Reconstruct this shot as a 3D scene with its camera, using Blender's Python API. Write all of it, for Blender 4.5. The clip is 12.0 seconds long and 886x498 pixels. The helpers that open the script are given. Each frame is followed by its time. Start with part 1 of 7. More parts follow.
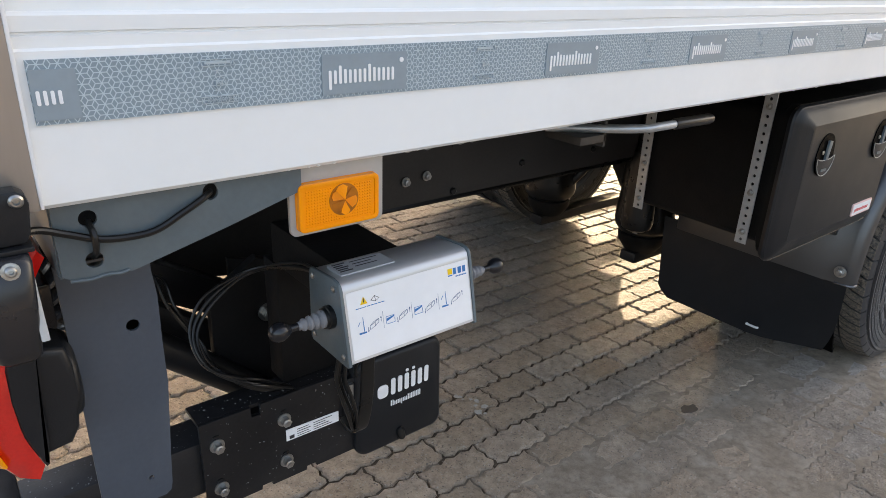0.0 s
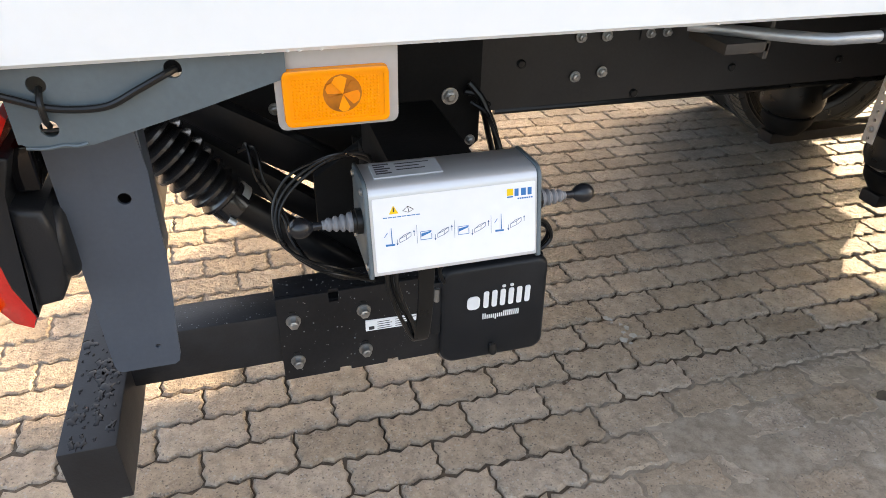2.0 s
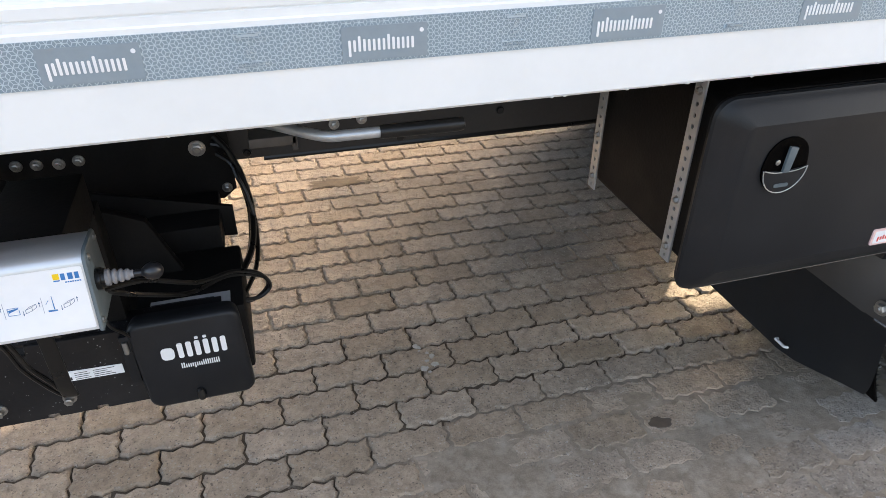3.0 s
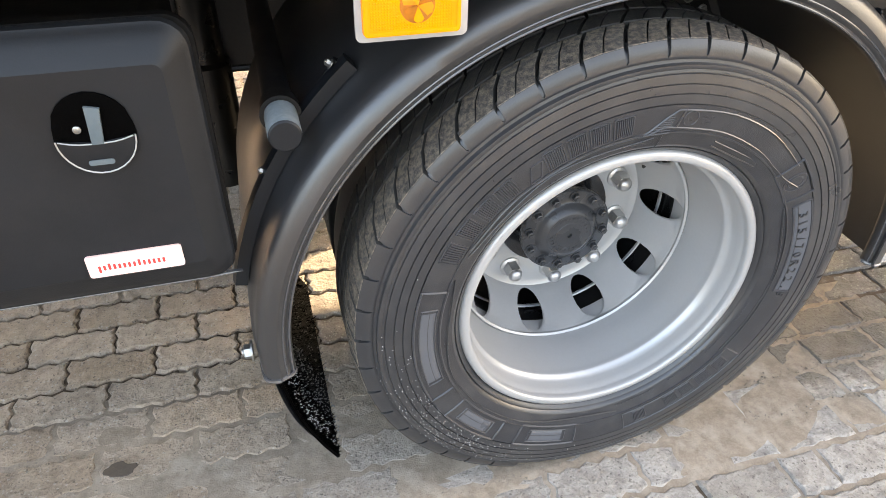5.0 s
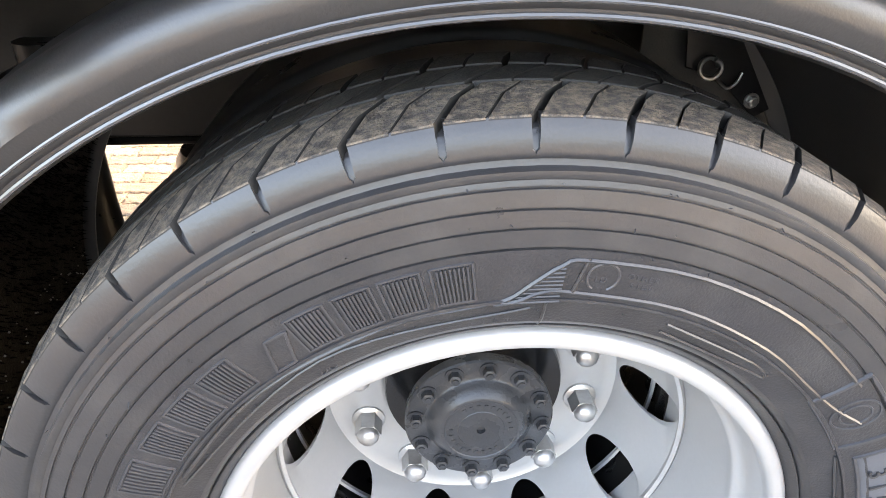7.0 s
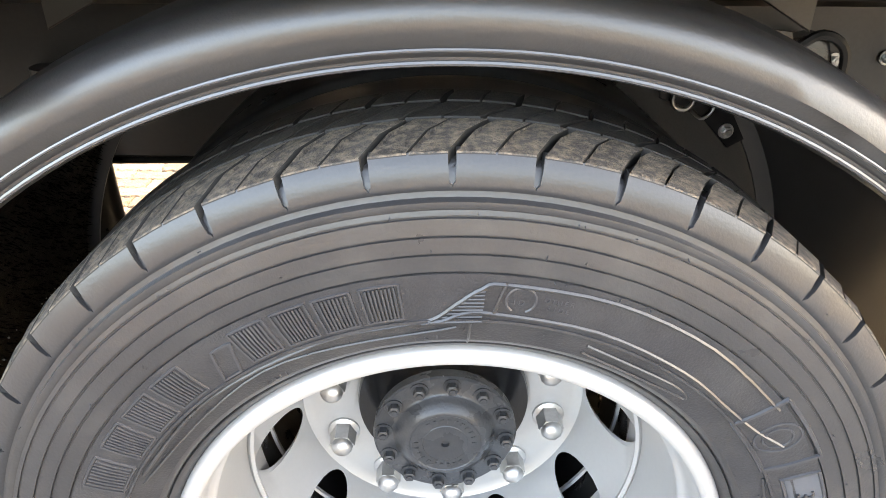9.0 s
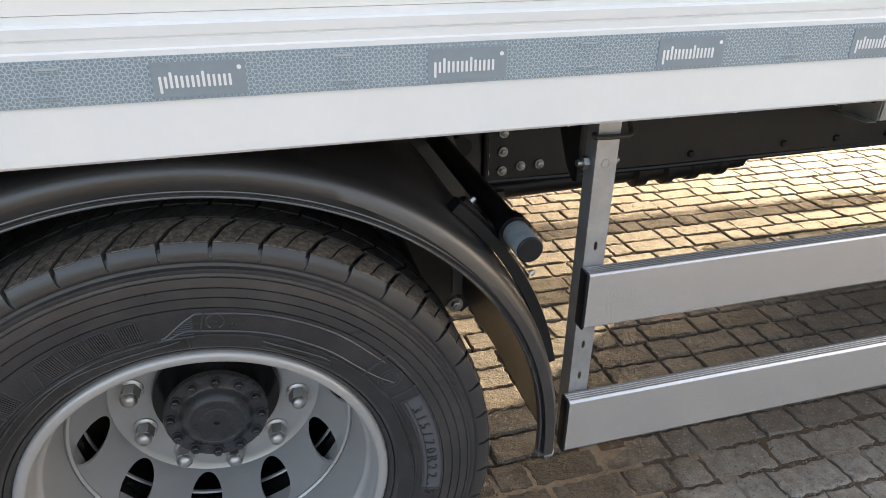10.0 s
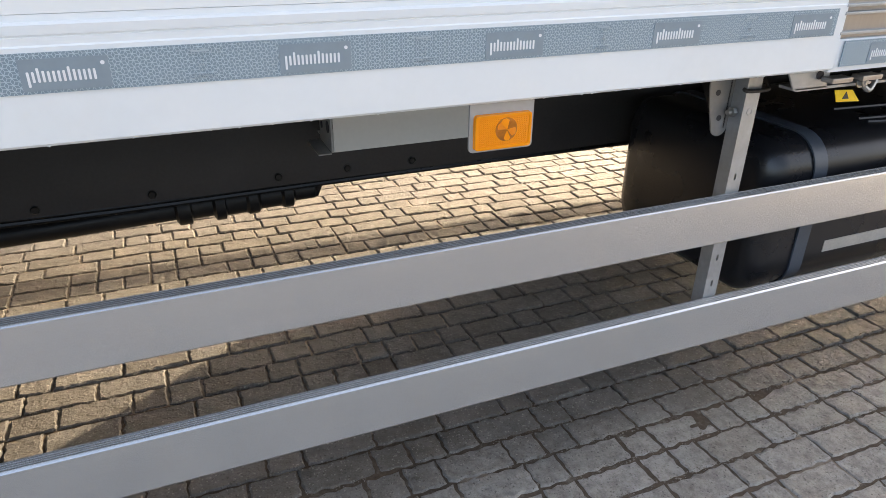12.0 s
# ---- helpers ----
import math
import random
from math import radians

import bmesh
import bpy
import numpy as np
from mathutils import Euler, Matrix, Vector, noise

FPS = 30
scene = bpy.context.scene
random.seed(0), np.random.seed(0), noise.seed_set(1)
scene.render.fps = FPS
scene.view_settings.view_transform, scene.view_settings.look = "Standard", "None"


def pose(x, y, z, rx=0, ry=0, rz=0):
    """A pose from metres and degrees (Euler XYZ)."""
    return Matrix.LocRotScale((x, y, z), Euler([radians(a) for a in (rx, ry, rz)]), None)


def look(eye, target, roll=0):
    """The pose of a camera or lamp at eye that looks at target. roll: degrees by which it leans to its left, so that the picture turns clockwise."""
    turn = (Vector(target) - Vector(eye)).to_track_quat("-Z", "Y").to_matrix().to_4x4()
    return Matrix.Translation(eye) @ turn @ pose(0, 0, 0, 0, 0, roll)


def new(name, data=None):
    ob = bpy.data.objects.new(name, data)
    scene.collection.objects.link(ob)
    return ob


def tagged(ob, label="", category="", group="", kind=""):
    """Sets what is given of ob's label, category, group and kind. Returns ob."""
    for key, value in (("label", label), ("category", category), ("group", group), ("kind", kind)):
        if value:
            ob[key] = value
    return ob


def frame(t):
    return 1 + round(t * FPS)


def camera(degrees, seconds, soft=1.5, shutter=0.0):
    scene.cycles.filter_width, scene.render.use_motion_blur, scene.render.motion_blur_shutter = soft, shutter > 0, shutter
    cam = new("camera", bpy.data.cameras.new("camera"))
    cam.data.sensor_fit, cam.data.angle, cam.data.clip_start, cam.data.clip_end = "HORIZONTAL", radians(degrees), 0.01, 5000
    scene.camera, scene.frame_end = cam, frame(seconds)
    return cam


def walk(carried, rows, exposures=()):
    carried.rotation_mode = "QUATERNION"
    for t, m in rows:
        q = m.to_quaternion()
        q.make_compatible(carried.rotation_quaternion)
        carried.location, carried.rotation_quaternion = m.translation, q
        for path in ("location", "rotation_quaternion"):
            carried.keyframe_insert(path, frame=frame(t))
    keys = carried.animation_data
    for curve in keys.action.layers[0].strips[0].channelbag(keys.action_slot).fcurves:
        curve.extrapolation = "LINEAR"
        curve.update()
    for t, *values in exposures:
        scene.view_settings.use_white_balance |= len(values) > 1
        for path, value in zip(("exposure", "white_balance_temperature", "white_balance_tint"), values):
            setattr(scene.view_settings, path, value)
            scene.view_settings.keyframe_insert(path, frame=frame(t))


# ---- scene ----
PATH = [
    (0.0, -2.8774, -0.6183, 1.3345, -39.140, -22.671, 2.234),
    (0.5, -2.7686, -0.5671, 1.3123, -26.611, -28.490, 2.144),
    (1.0, -2.6952, -0.5760, 1.3133, -19.182, -31.373, 1.900),
    (1.5, -2.6636, -0.5990, 1.3134, -17.427, -32.487, 1.622),
    (2.0, -2.5957, -0.6166, 1.3199, -16.926, -32.969, 1.383),
    (2.5, -2.3299, -0.7225, 1.4013, -16.712, -33.115, 0.889),
    (3.0, -2.0061, -0.7969, 1.4617, -16.470, -33.095, 0.343),
    (3.5, -1.6143, -0.7914, 1.4860, -16.581, -33.242, -0.154),
    (3.7, -1.4566, -0.7891, 1.4693, -17.205, -33.376, -0.040),
    (4.1, -1.1575, -0.7843, 1.4545, -17.536, -34.057, 0.023),
    (4.5, -0.8893, -0.7780, 1.4097, -17.514, -35.369, 0.462),
    (4.9, -0.6534, -0.7688, 1.3469, -16.873, -36.693, 0.991),
    (5.3, -0.4514, -0.7556, 1.2785, -15.350, -37.410, 1.326),
    (5.5, -0.3813, -0.7453, 1.2384, -13.793, -37.248, 1.331),
    (6.0, -0.2055, -0.6968, 1.2106, -8.611, -34.978, 0.973),
    (6.5, -0.1474, -0.4665, 1.1913, -5.515, -30.003, 0.907),
    (7.0, -0.1068, -0.3780, 1.1362, -4.556, -29.099, 0.656),
    (7.5, -0.0886, -0.3639, 1.1273, -3.768, -28.723, 0.595),
    (8.0, -0.0639, -0.3704, 1.1312, -2.506, -28.248, 0.556),
    (8.5, -0.0406, -0.3914, 1.1445, -1.555, -27.840, 0.529),
    (9.0, -0.0266, -0.4205, 1.1637, -1.702, -27.662, 0.502),
    (9.5, 0.0175, -0.6275, 1.3033, -8.089, -27.608, 0.303),
    (9.7, 0.0656, -0.7187, 1.3570, -12.053, -27.281, 0.163),
    (10.0, 0.1503, -0.8278, 1.4156, -15.748, -27.472, 0.445),
    (10.5, 0.3959, -0.9453, 1.4349, -17.081, -27.401, 0.597),
    (11.0, 0.7046, -1.0062, 1.4289, -17.443, -27.012, 0.379),
    (11.5, 1.0795, -0.9999, 1.4387, -20.343, -26.792, 0.342),
    (12.0, 1.4955, -0.9908, 1.4243, -22.565, -26.840, 0.710),
]


def view(x, y, z, yaw, pitch, roll):
    return pose(x, y, z, 90 + pitch, 0, yaw) @ pose(0, 0, 0, 0, 0, roll)


cam = camera(66.47, 12.0, soft=0.5)
walk(cam, [(t, view(*v)) for t, *v in PATH],
     exposures=[(0, 2.62, 7900, 10), (0.5, 3.03, 8000, 10), (1, 3.12, 8100, 10), (2, 3.12, 8150, 10), (2.6, 3.1, 8000, 10), (3.5, 2.82, 7700, 10), (3.7, 2.82, 7700, 10), (5.3, 4.22, 8650, 10), (6, 4.35, 8250, 10), (6.5, 4.4, 8350, 13), (7, 4.62, 8400, 12), (9.1, 4.74, 8750, 10), (9.5, 3.5, 8450, 10), (9.8, 2.95, 8300, 10), (10, 2.68, 8300, 10), (10.5, 2.7, 8250, 10), (11, 2.75, 8050, 10), (12, 2.57, 7550, 10)])

# ---------------------------------------------------------------- light
SUN_WAY = Vector((1.5, 1.0, 0.64)).normalized()
world = bpy.data.worlds.new("sky")
scene.world = world
world.use_nodes = True
wn = world.node_tree
sky = wn.nodes.new("ShaderNodeTexSky")
sky.sky_type = "NISHITA"
sky.sun_disc = False
sky.sun_elevation = math.asin(SUN_WAY.z)
sky.sun_rotation = math.atan2(SUN_WAY.x, SUN_WAY.y)
sky.air_density, sky.dust_density, sky.ozone_density = 0.7, 6.0, 0.4
wn.links.new(sky.outputs[0], wn.nodes["Background"].inputs[0])
wn.nodes["Background"].inputs[1].default_value = 0.15
sun_data = bpy.data.lights.new("sun", "SUN")
sun_data.energy, sun_data.angle, sun_data.color = 1.65, radians(0.6), (1.0, 0.87, 0.69)
sun = new("sun", sun_data)
sun.matrix_world = look(SUN_WAY * 30, (0, 0, 0))

# ---------------------------------------------------------------- materials


def mat(name, col, rough=0.5, metal=0.0, var=0.15, scale=6.0, fine=150.0, bump=0.15, stretch=(1, 1, 1), rvar=0.12,
        per_piece="", stain=None, stain_amount=0.0, stain_scale=3.0, stain_from=0.48, coat=0.0, spec=0.5):
    m = bpy.data.materials.new(name)
    m.use_nodes = True
    nt = m.node_tree
    n, li = nt.nodes, nt.links
    b = n["Principled BSDF"]
    b.inputs["Metallic"].default_value = metal
    b.inputs["Coat Weight"].default_value = coat
    b.inputs["Specular IOR Level"].default_value = spec
    tc = n.new("ShaderNodeTexCoord")
    mp = n.new("ShaderNodeMapping")
    mp.inputs["Scale"].default_value = stretch
    li.new(tc.outputs["Object"], mp.inputs[0])
    if per_piece == "object":
        oi, sc = n.new("ShaderNodeObjectInfo"), n.new("ShaderNodeMath")
        sc.operation, sc.inputs[1].default_value = "MULTIPLY", 13.0
        li.new(oi.outputs["Random"], sc.inputs[0])
        li.new(sc.outputs[0], mp.inputs["Location"])
    big, small = n.new("ShaderNodeTexNoise"), n.new("ShaderNodeTexNoise")
    big.inputs["Scale"].default_value, big.inputs["Detail"].default_value = scale, 6
    small.inputs["Scale"].default_value, small.inputs["Detail"].default_value = fine, 3
    for q in (big, small):
        li.new(mp.outputs[0], q.inputs["Vector"])
    add = n.new("ShaderNodeMath")
    add.operation = "MULTIPLY_ADD"
    li.new(small.outputs[0], add.inputs[0])
    add.inputs[1].default_value = 0.5
    li.new(big.outputs[0], add.inputs[2])
    ramp = n.new("ShaderNodeMapRange")
    ramp.inputs[1].default_value, ramp.inputs[2].default_value = 0.45, 1.05
    li.new(add.outputs[0], ramp.inputs[0])
    mix = n.new("ShaderNodeMix")
    mix.data_type = "RGBA"
    mix.inputs[6].default_value = (*[c * (1 - var) for c in col], 1)
    mix.inputs[7].default_value = (*[min(1, c * (1 + var)) for c in col], 1)
    li.new(ramp.outputs[0], mix.inputs[0])
    out = mix.outputs[2]
    if per_piece:
        src = n.new("ShaderNodeObjectInfo" if per_piece == "object" else "ShaderNodeNewGeometry")
        rnd = src.outputs["Random" if per_piece == "object" else "Random Per Island"]
        mr = n.new("ShaderNodeMapRange")
        mr.inputs[3].default_value, mr.inputs[4].default_value = 0.80, 1.16
        li.new(rnd, mr.inputs[0])
        hv = n.new("ShaderNodeHueSaturation")
        li.new(mr.outputs[0], hv.inputs["Value"])
        li.new(out, hv.inputs["Color"])
        out = hv.outputs[0]
    if stain:
        st = n.new("ShaderNodeTexNoise")
        st.inputs["Scale"].default_value, st.inputs["Detail"].default_value = stain_scale, 8
        st.inputs["Roughness"].default_value = 0.7
        li.new(mp.outputs[0], st.inputs["Vector"])
        sr = n.new("ShaderNodeMapRange")
        sr.inputs[1].default_value, sr.inputs[2].default_value = stain_from, stain_from + 0.22
        sr.inputs[4].default_value = stain_amount
        li.new(st.outputs[0], sr.inputs[0])
        sm = n.new("ShaderNodeMix")
        sm.data_type = "RGBA"
        li.new(sr.outputs[0], sm.inputs[0])
        li.new(out, sm.inputs[6])
        sm.inputs[7].default_value = (*stain, 1)
        out = sm.outputs[2]
    li.new(out, b.inputs["Base Color"])
    rr = n.new("ShaderNodeMapRange")
    rr.inputs[3].default_value, rr.inputs[4].default_value = max(0.03, rough - rvar), min(1, rough + rvar)
    li.new(big.outputs[0], rr.inputs[0])
    li.new(rr.outputs[0], b.inputs["Roughness"])
    if bump:
        bp = n.new("ShaderNodeBump")
        bp.inputs["Strength"].default_value, bp.inputs["Distance"].default_value = bump, 0.002
        li.new(small.outputs[0], bp.inputs["Height"])
        li.new(bp.outputs[0], b.inputs["Normal"])
    return m


M = {}
M["white"] = mat("white_paint", (0.78, 0.80, 0.80), 0.32, var=0.02, scale=1.2, fine=60, bump=0.02, stain=(0.62, 0.64, 0.63), stain_amount=0.25, stain_scale=2)
M["panel"] = mat("white_panel", (0.80, 0.81, 0.80), 0.28, var=0.015, scale=0.8, fine=40, bump=0.015)
M["steel"] = mat("stainless_sheet", (0.42, 0.40, 0.38), 0.38, 0.85, var=0.08, scale=3, fine=180, bump=0.05, stretch=(1, 1, 0.1))
M["zinc"] = mat("galvanised_steel", (0.43, 0.455, 0.475), 0.42, 0.7, var=0.14, scale=22, fine=90, bump=0.06)
M["zincdull"] = mat("dull_zinc", (0.40, 0.40, 0.39), 0.5, 0.5, var=0.15, scale=15, fine=120, bump=0.1)
M["alu"] = mat("anodised_aluminium", (0.670, 0.672, 0.666), 0.26, 0.75, var=0.07, scale=2, fine=120, bump=0.03, stretch=(0.06, 1, 1))
M["alubox"] = mat("brushed_aluminium", (0.58, 0.59, 0.60), 0.34, 0.5, var=0.05, scale=4, fine=200, bump=0.04, stretch=(0.05, 1, 1))
M["black"] = mat("black_paint", (0.0105, 0.0105, 0.0118), 0.36, spec=0.32, var=0.3, scale=9, fine=140, bump=0.1, stain=(0.035, 0.032, 0.028), stain_amount=0.35, stain_scale=6)
M["frame"] = mat("chassis_paint", (0.030, 0.0278, 0.0272), 0.48, var=0.25, scale=5, fine=110, bump=0.12, spec=0.35, stain=(0.03, 0.026, 0.023), stain_amount=0.4, stain_scale=4)
M["plastic"] = mat("black_plastic", (0.0092, 0.0106, 0.0128), 0.42, var=0.15, scale=7, fine=420, bump=0.10, spec=0.30, stain=(0.030, 0.030, 0.031), stain_amount=0.25, stain_scale=5)
M["guard"] = mat("mudguard_plastic", (0.022, 0.022, 0.0235), 0.37, var=0.2, scale=6, fine=380, bump=0.12, spec=1.0, stain=(0.034, 0.034, 0.035), stain_amount=0.4, stain_scale=4)
M["tank"] = mat("tank_plastic", (0.012, 0.0125, 0.015), 0.28, var=0.15, scale=5, fine=200, bump=0.05)
M["slate"] = mat("slate_grey_paint", (0.088, 0.116, 0.130), 0.40, var=0.12, scale=10, fine=160, bump=0.08, stain=(0.16, 0.19, 0.20), stain_amount=0.25, stain_scale=12)
# also blackens wheel parts that lie in shade
M["rubber"] = mat("cable_rubber_and_shade", (0.008, 0.008, 0.008), 0.30, spec=0.35, var=0.2, scale=20, fine=200, bump=0.05)
M["bellows"] = mat("bellows_rubber", (0.013, 0.013, 0.014), 0.22, spec=0.7, var=0.2, scale=20, fine=200, bump=0.05)
M["clamp"] = mat("bright_clamp_steel", (0.72, 0.72, 0.70), 0.30, 0.45, var=0.12, scale=40, fine=200, bump=0.05)
M["droplet"] = mat("rain_droplet", (0.16, 0.165, 0.17), 0.08, var=0.1, bump=0, rvar=0.02, spec=1.0)
M["speck"] = mat("pale_specks", (0.42, 0.41, 0.39), 0.3, var=0.2, bump=0)
M["tyre"] = mat("tyre_rubber", (0.031, 0.031, 0.033), 0.31, var=0.2, scale=9, fine=300, bump=0.12, stain=(0.062, 0.059, 0.055), stain_amount=0.5, stain_scale=9, spec=0.65)
M["tread"] = mat("tread_rubber", (0.045, 0.043, 0.041), 0.5, var=0.3, scale=14, fine=260, bump=0.6, per_piece="object", stain=(0.16, 0.135, 0.105), stain_amount=0.6, stain_scale=60, stain_from=0.48)
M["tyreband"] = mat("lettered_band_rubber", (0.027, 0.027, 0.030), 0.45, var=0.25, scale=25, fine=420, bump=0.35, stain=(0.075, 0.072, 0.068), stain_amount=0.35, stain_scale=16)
M["treaddust"] = mat("dusty_tread_rubber", (0.055, 0.050, 0.045), 0.7, var=0.5, scale=60, fine=420, bump=1.0, per_piece="object", stain=(0.30, 0.235, 0.17), stain_amount=0.65, stain_scale=110, stain_from=0.42)
M["groove"] = mat("clean_groove_rubber", (0.032, 0.031, 0.029), 0.6, var=0.2, scale=20, fine=200, bump=0.1, spec=0.3)
# lighter than the tyre: the lit edges of the relief put into the colour
M["letter"] = mat("raised_rubber_highlight", (0.046, 0.046, 0.050), 0.34, var=0.15, scale=20, fine=300, bump=0.08)
M["rim"] = mat("silver_wheel_paint", (0.42, 0.418, 0.414), 0.34, 0.35, var=0.04, scale=5, fine=160, bump=0.03, stain=(0.42, 0.40, 0.38), stain_amount=0.25, stain_scale=7)
M["bowl"] = mat("hub_bowl_paint", (0.012, 0.012, 0.013), 0.14, var=0.3, scale=8, fine=60, bump=0.1)
M["hub"] = mat("cast_iron_paint", (0.040, 0.042, 0.046), 0.28, 0.1, var=0.25, scale=18, fine=240, bump=0.25)
M["nut"] = mat("wheel_nut_zinc", (0.50, 0.49, 0.48), 0.36, 0.85, var=0.15, scale=30, fine=200, bump=0.1)
M["bolt"] = mat("zinc_bolt", (0.36, 0.36, 0.35), 0.33, 0.9, var=0.2, scale=60, fine=300, bump=0.1)
M["amber"] = mat("amber_plastic", (1.0, 0.30, 0.002), 0.22, var=0.08, scale=30, fine=700, bump=0.18, coat=0.15, spec=0.3)
M["amberdark"] = mat("amber_reflector", (0.50, 0.15, 0.006), 0.12, 0.3, var=0.35, scale=60, fine=200, bump=0.1, coat=0.5)
M["amberfacet"] = mat("amber_prism", (0.86, 0.24, 0.002), 0.18, var=0.12, scale=30, fine=300, bump=0.05, coat=0.3)
M["lampplate"] = mat("lamp_backplate", (0.42, 0.41, 0.40), 0.45, 0.3, var=0.06, scale=10, fine=120, bump=0.05)
M["red"] = mat("red_lens", (0.62, 0.012, 0.008), 0.12, var=0.15, scale=14, fine=300, bump=0.2, coat=0.7)
M["boot"] = mat("grey_rubber_boot", (0.21, 0.21, 0.22), 0.55, var=0.08, scale=30, fine=200, bump=0.05)
M["label"] = mat("white_sticker", (0.78, 0.79, 0.80), 0.35, var=0.03, scale=10, fine=80, bump=0.01)
M["grey_label"] = mat("silver_sticker", (0.46, 0.48, 0.50), 0.35, 0.3, var=0.05, scale=10, fine=80, bump=0.01)
M["ink"] = mat("black_ink", (0.03, 0.03, 0.035), 0.5, var=0.05, bump=0)
M["blue"] = mat("blue_ink", (0.015, 0.16, 0.42), 0.4, var=0.05, bump=0)
M["bluegrey"] = mat("blue_grey_ink", (0.06, 0.12, 0.24), 0.4, var=0.05, bump=0)
M["yellow"] = mat("yellow_ink", (0.85, 0.55, 0.01), 0.4, var=0.05, bump=0)
M["redink"] = mat("red_ink", (0.70, 0.05, 0.04), 0.4, var=0.05, bump=0)
M["pink"] = mat("pink_sticker", (0.80, 0.55, 0.52), 0.3, var=0.04, bump=0)
M["whiteink"] = mat("white_ink", (0.80, 0.81, 0.82), 0.4, var=0.03, bump=0)
M["paleprint"] = mat("pale_tape_print", (0.40, 0.47, 0.51), 0.4, var=0.05, bump=0)
M["logopanel"] = mat("tape_panel_grey", (0.235, 0.295, 0.335), 0.35, 0.0, var=0.06, scale=30, fine=200, bump=0.02)
M["joint"] = mat("joint_dirt", (0.055, 0.043, 0.032), 0.9, var=0.4, scale=20, fine=160, bump=0.8, stain=(0.10, 0.080, 0.058), stain_amount=0.6, stain_scale=14)
M["wood"] = mat("floor_underside", (0.055, 0.044, 0.034), 0.7, var=0.2, scale=4, fine=90, bump=0.2)
# darker copy of the blacks: shade under the body put into the colour
M["shaded_grime"] = mat("shaded_grimy_black", (0.0065, 0.0063, 0.0064), 0.6, var=0.4, scale=12, fine=150, bump=0.2, spec=0.15, stain=(0.014, 0.012, 0.011), stain_amount=0.5, stain_scale=9)
# glossy lip plastic, its base lightened to carry the highlight line
M["guardgloss"] = mat("mudguard_lip_highlight", (0.06, 0.06, 0.063), 0.18, var=0.1, scale=6, fine=200, bump=0.03, spec=1.0)
# near-zero colour holds the shade between bristles and in the latch recesses
M["brush_shade"] = mat("bristle_mat", (0.0005, 0.0005, 0.0006), 0.5, var=0.4, scale=60, fine=500, bump=0.3, spec=0.03)
M["sidepanel"] = mat("smooth_side_panel", (0.085, 0.089, 0.099), 0.30, var=0.12, scale=14, fine=300, bump=0.05)
M["wet"] = mat("standing_water", (0.004, 0.004, 0.005), 0.05, var=0.1, bump=0, rvar=0.02, spec=0.28)
M["beam"] = mat("wet_beam_paint", (0.011, 0.0115, 0.013), 0.40, var=0.3, scale=14, fine=240, bump=0.12, spec=0.45, stain=(0.03, 0.031, 0.034), stain_amount=0.3, stain_scale=20)
M["screen"] = mat("dusty_arch_screen", (0.060, 0.054, 0.048), 0.62, var=0.25, scale=6, fine=240, bump=0.15, stain=(0.075, 0.062, 0.05), stain_amount=0.4, stain_scale=5)
M["sleeve"] = mat("pale_cap_sleeve", (0.20, 0.235, 0.25), 0.45, var=0.2, scale=25, fine=180, bump=0.1, stain=(0.36, 0.37, 0.36), stain_amount=0.5, stain_scale=30)
M["carrier"] = mat("dark_slate_paint", (0.050, 0.064, 0.085), 0.40, var=0.12, scale=10, fine=160, bump=0.08, stain=(0.10, 0.115, 0.13), stain_amount=0.2, stain_scale=9)
M["bronze"] = mat("axle_castings", (0.045, 0.040, 0.036), 0.55, 0.2, var=0.25, scale=10, fine=120, bump=0.2)
M["spring"] = mat("plain_dark_steel", (0.05, 0.05, 0.05), 0.5, 0.4, var=0.2, bump=0.1)


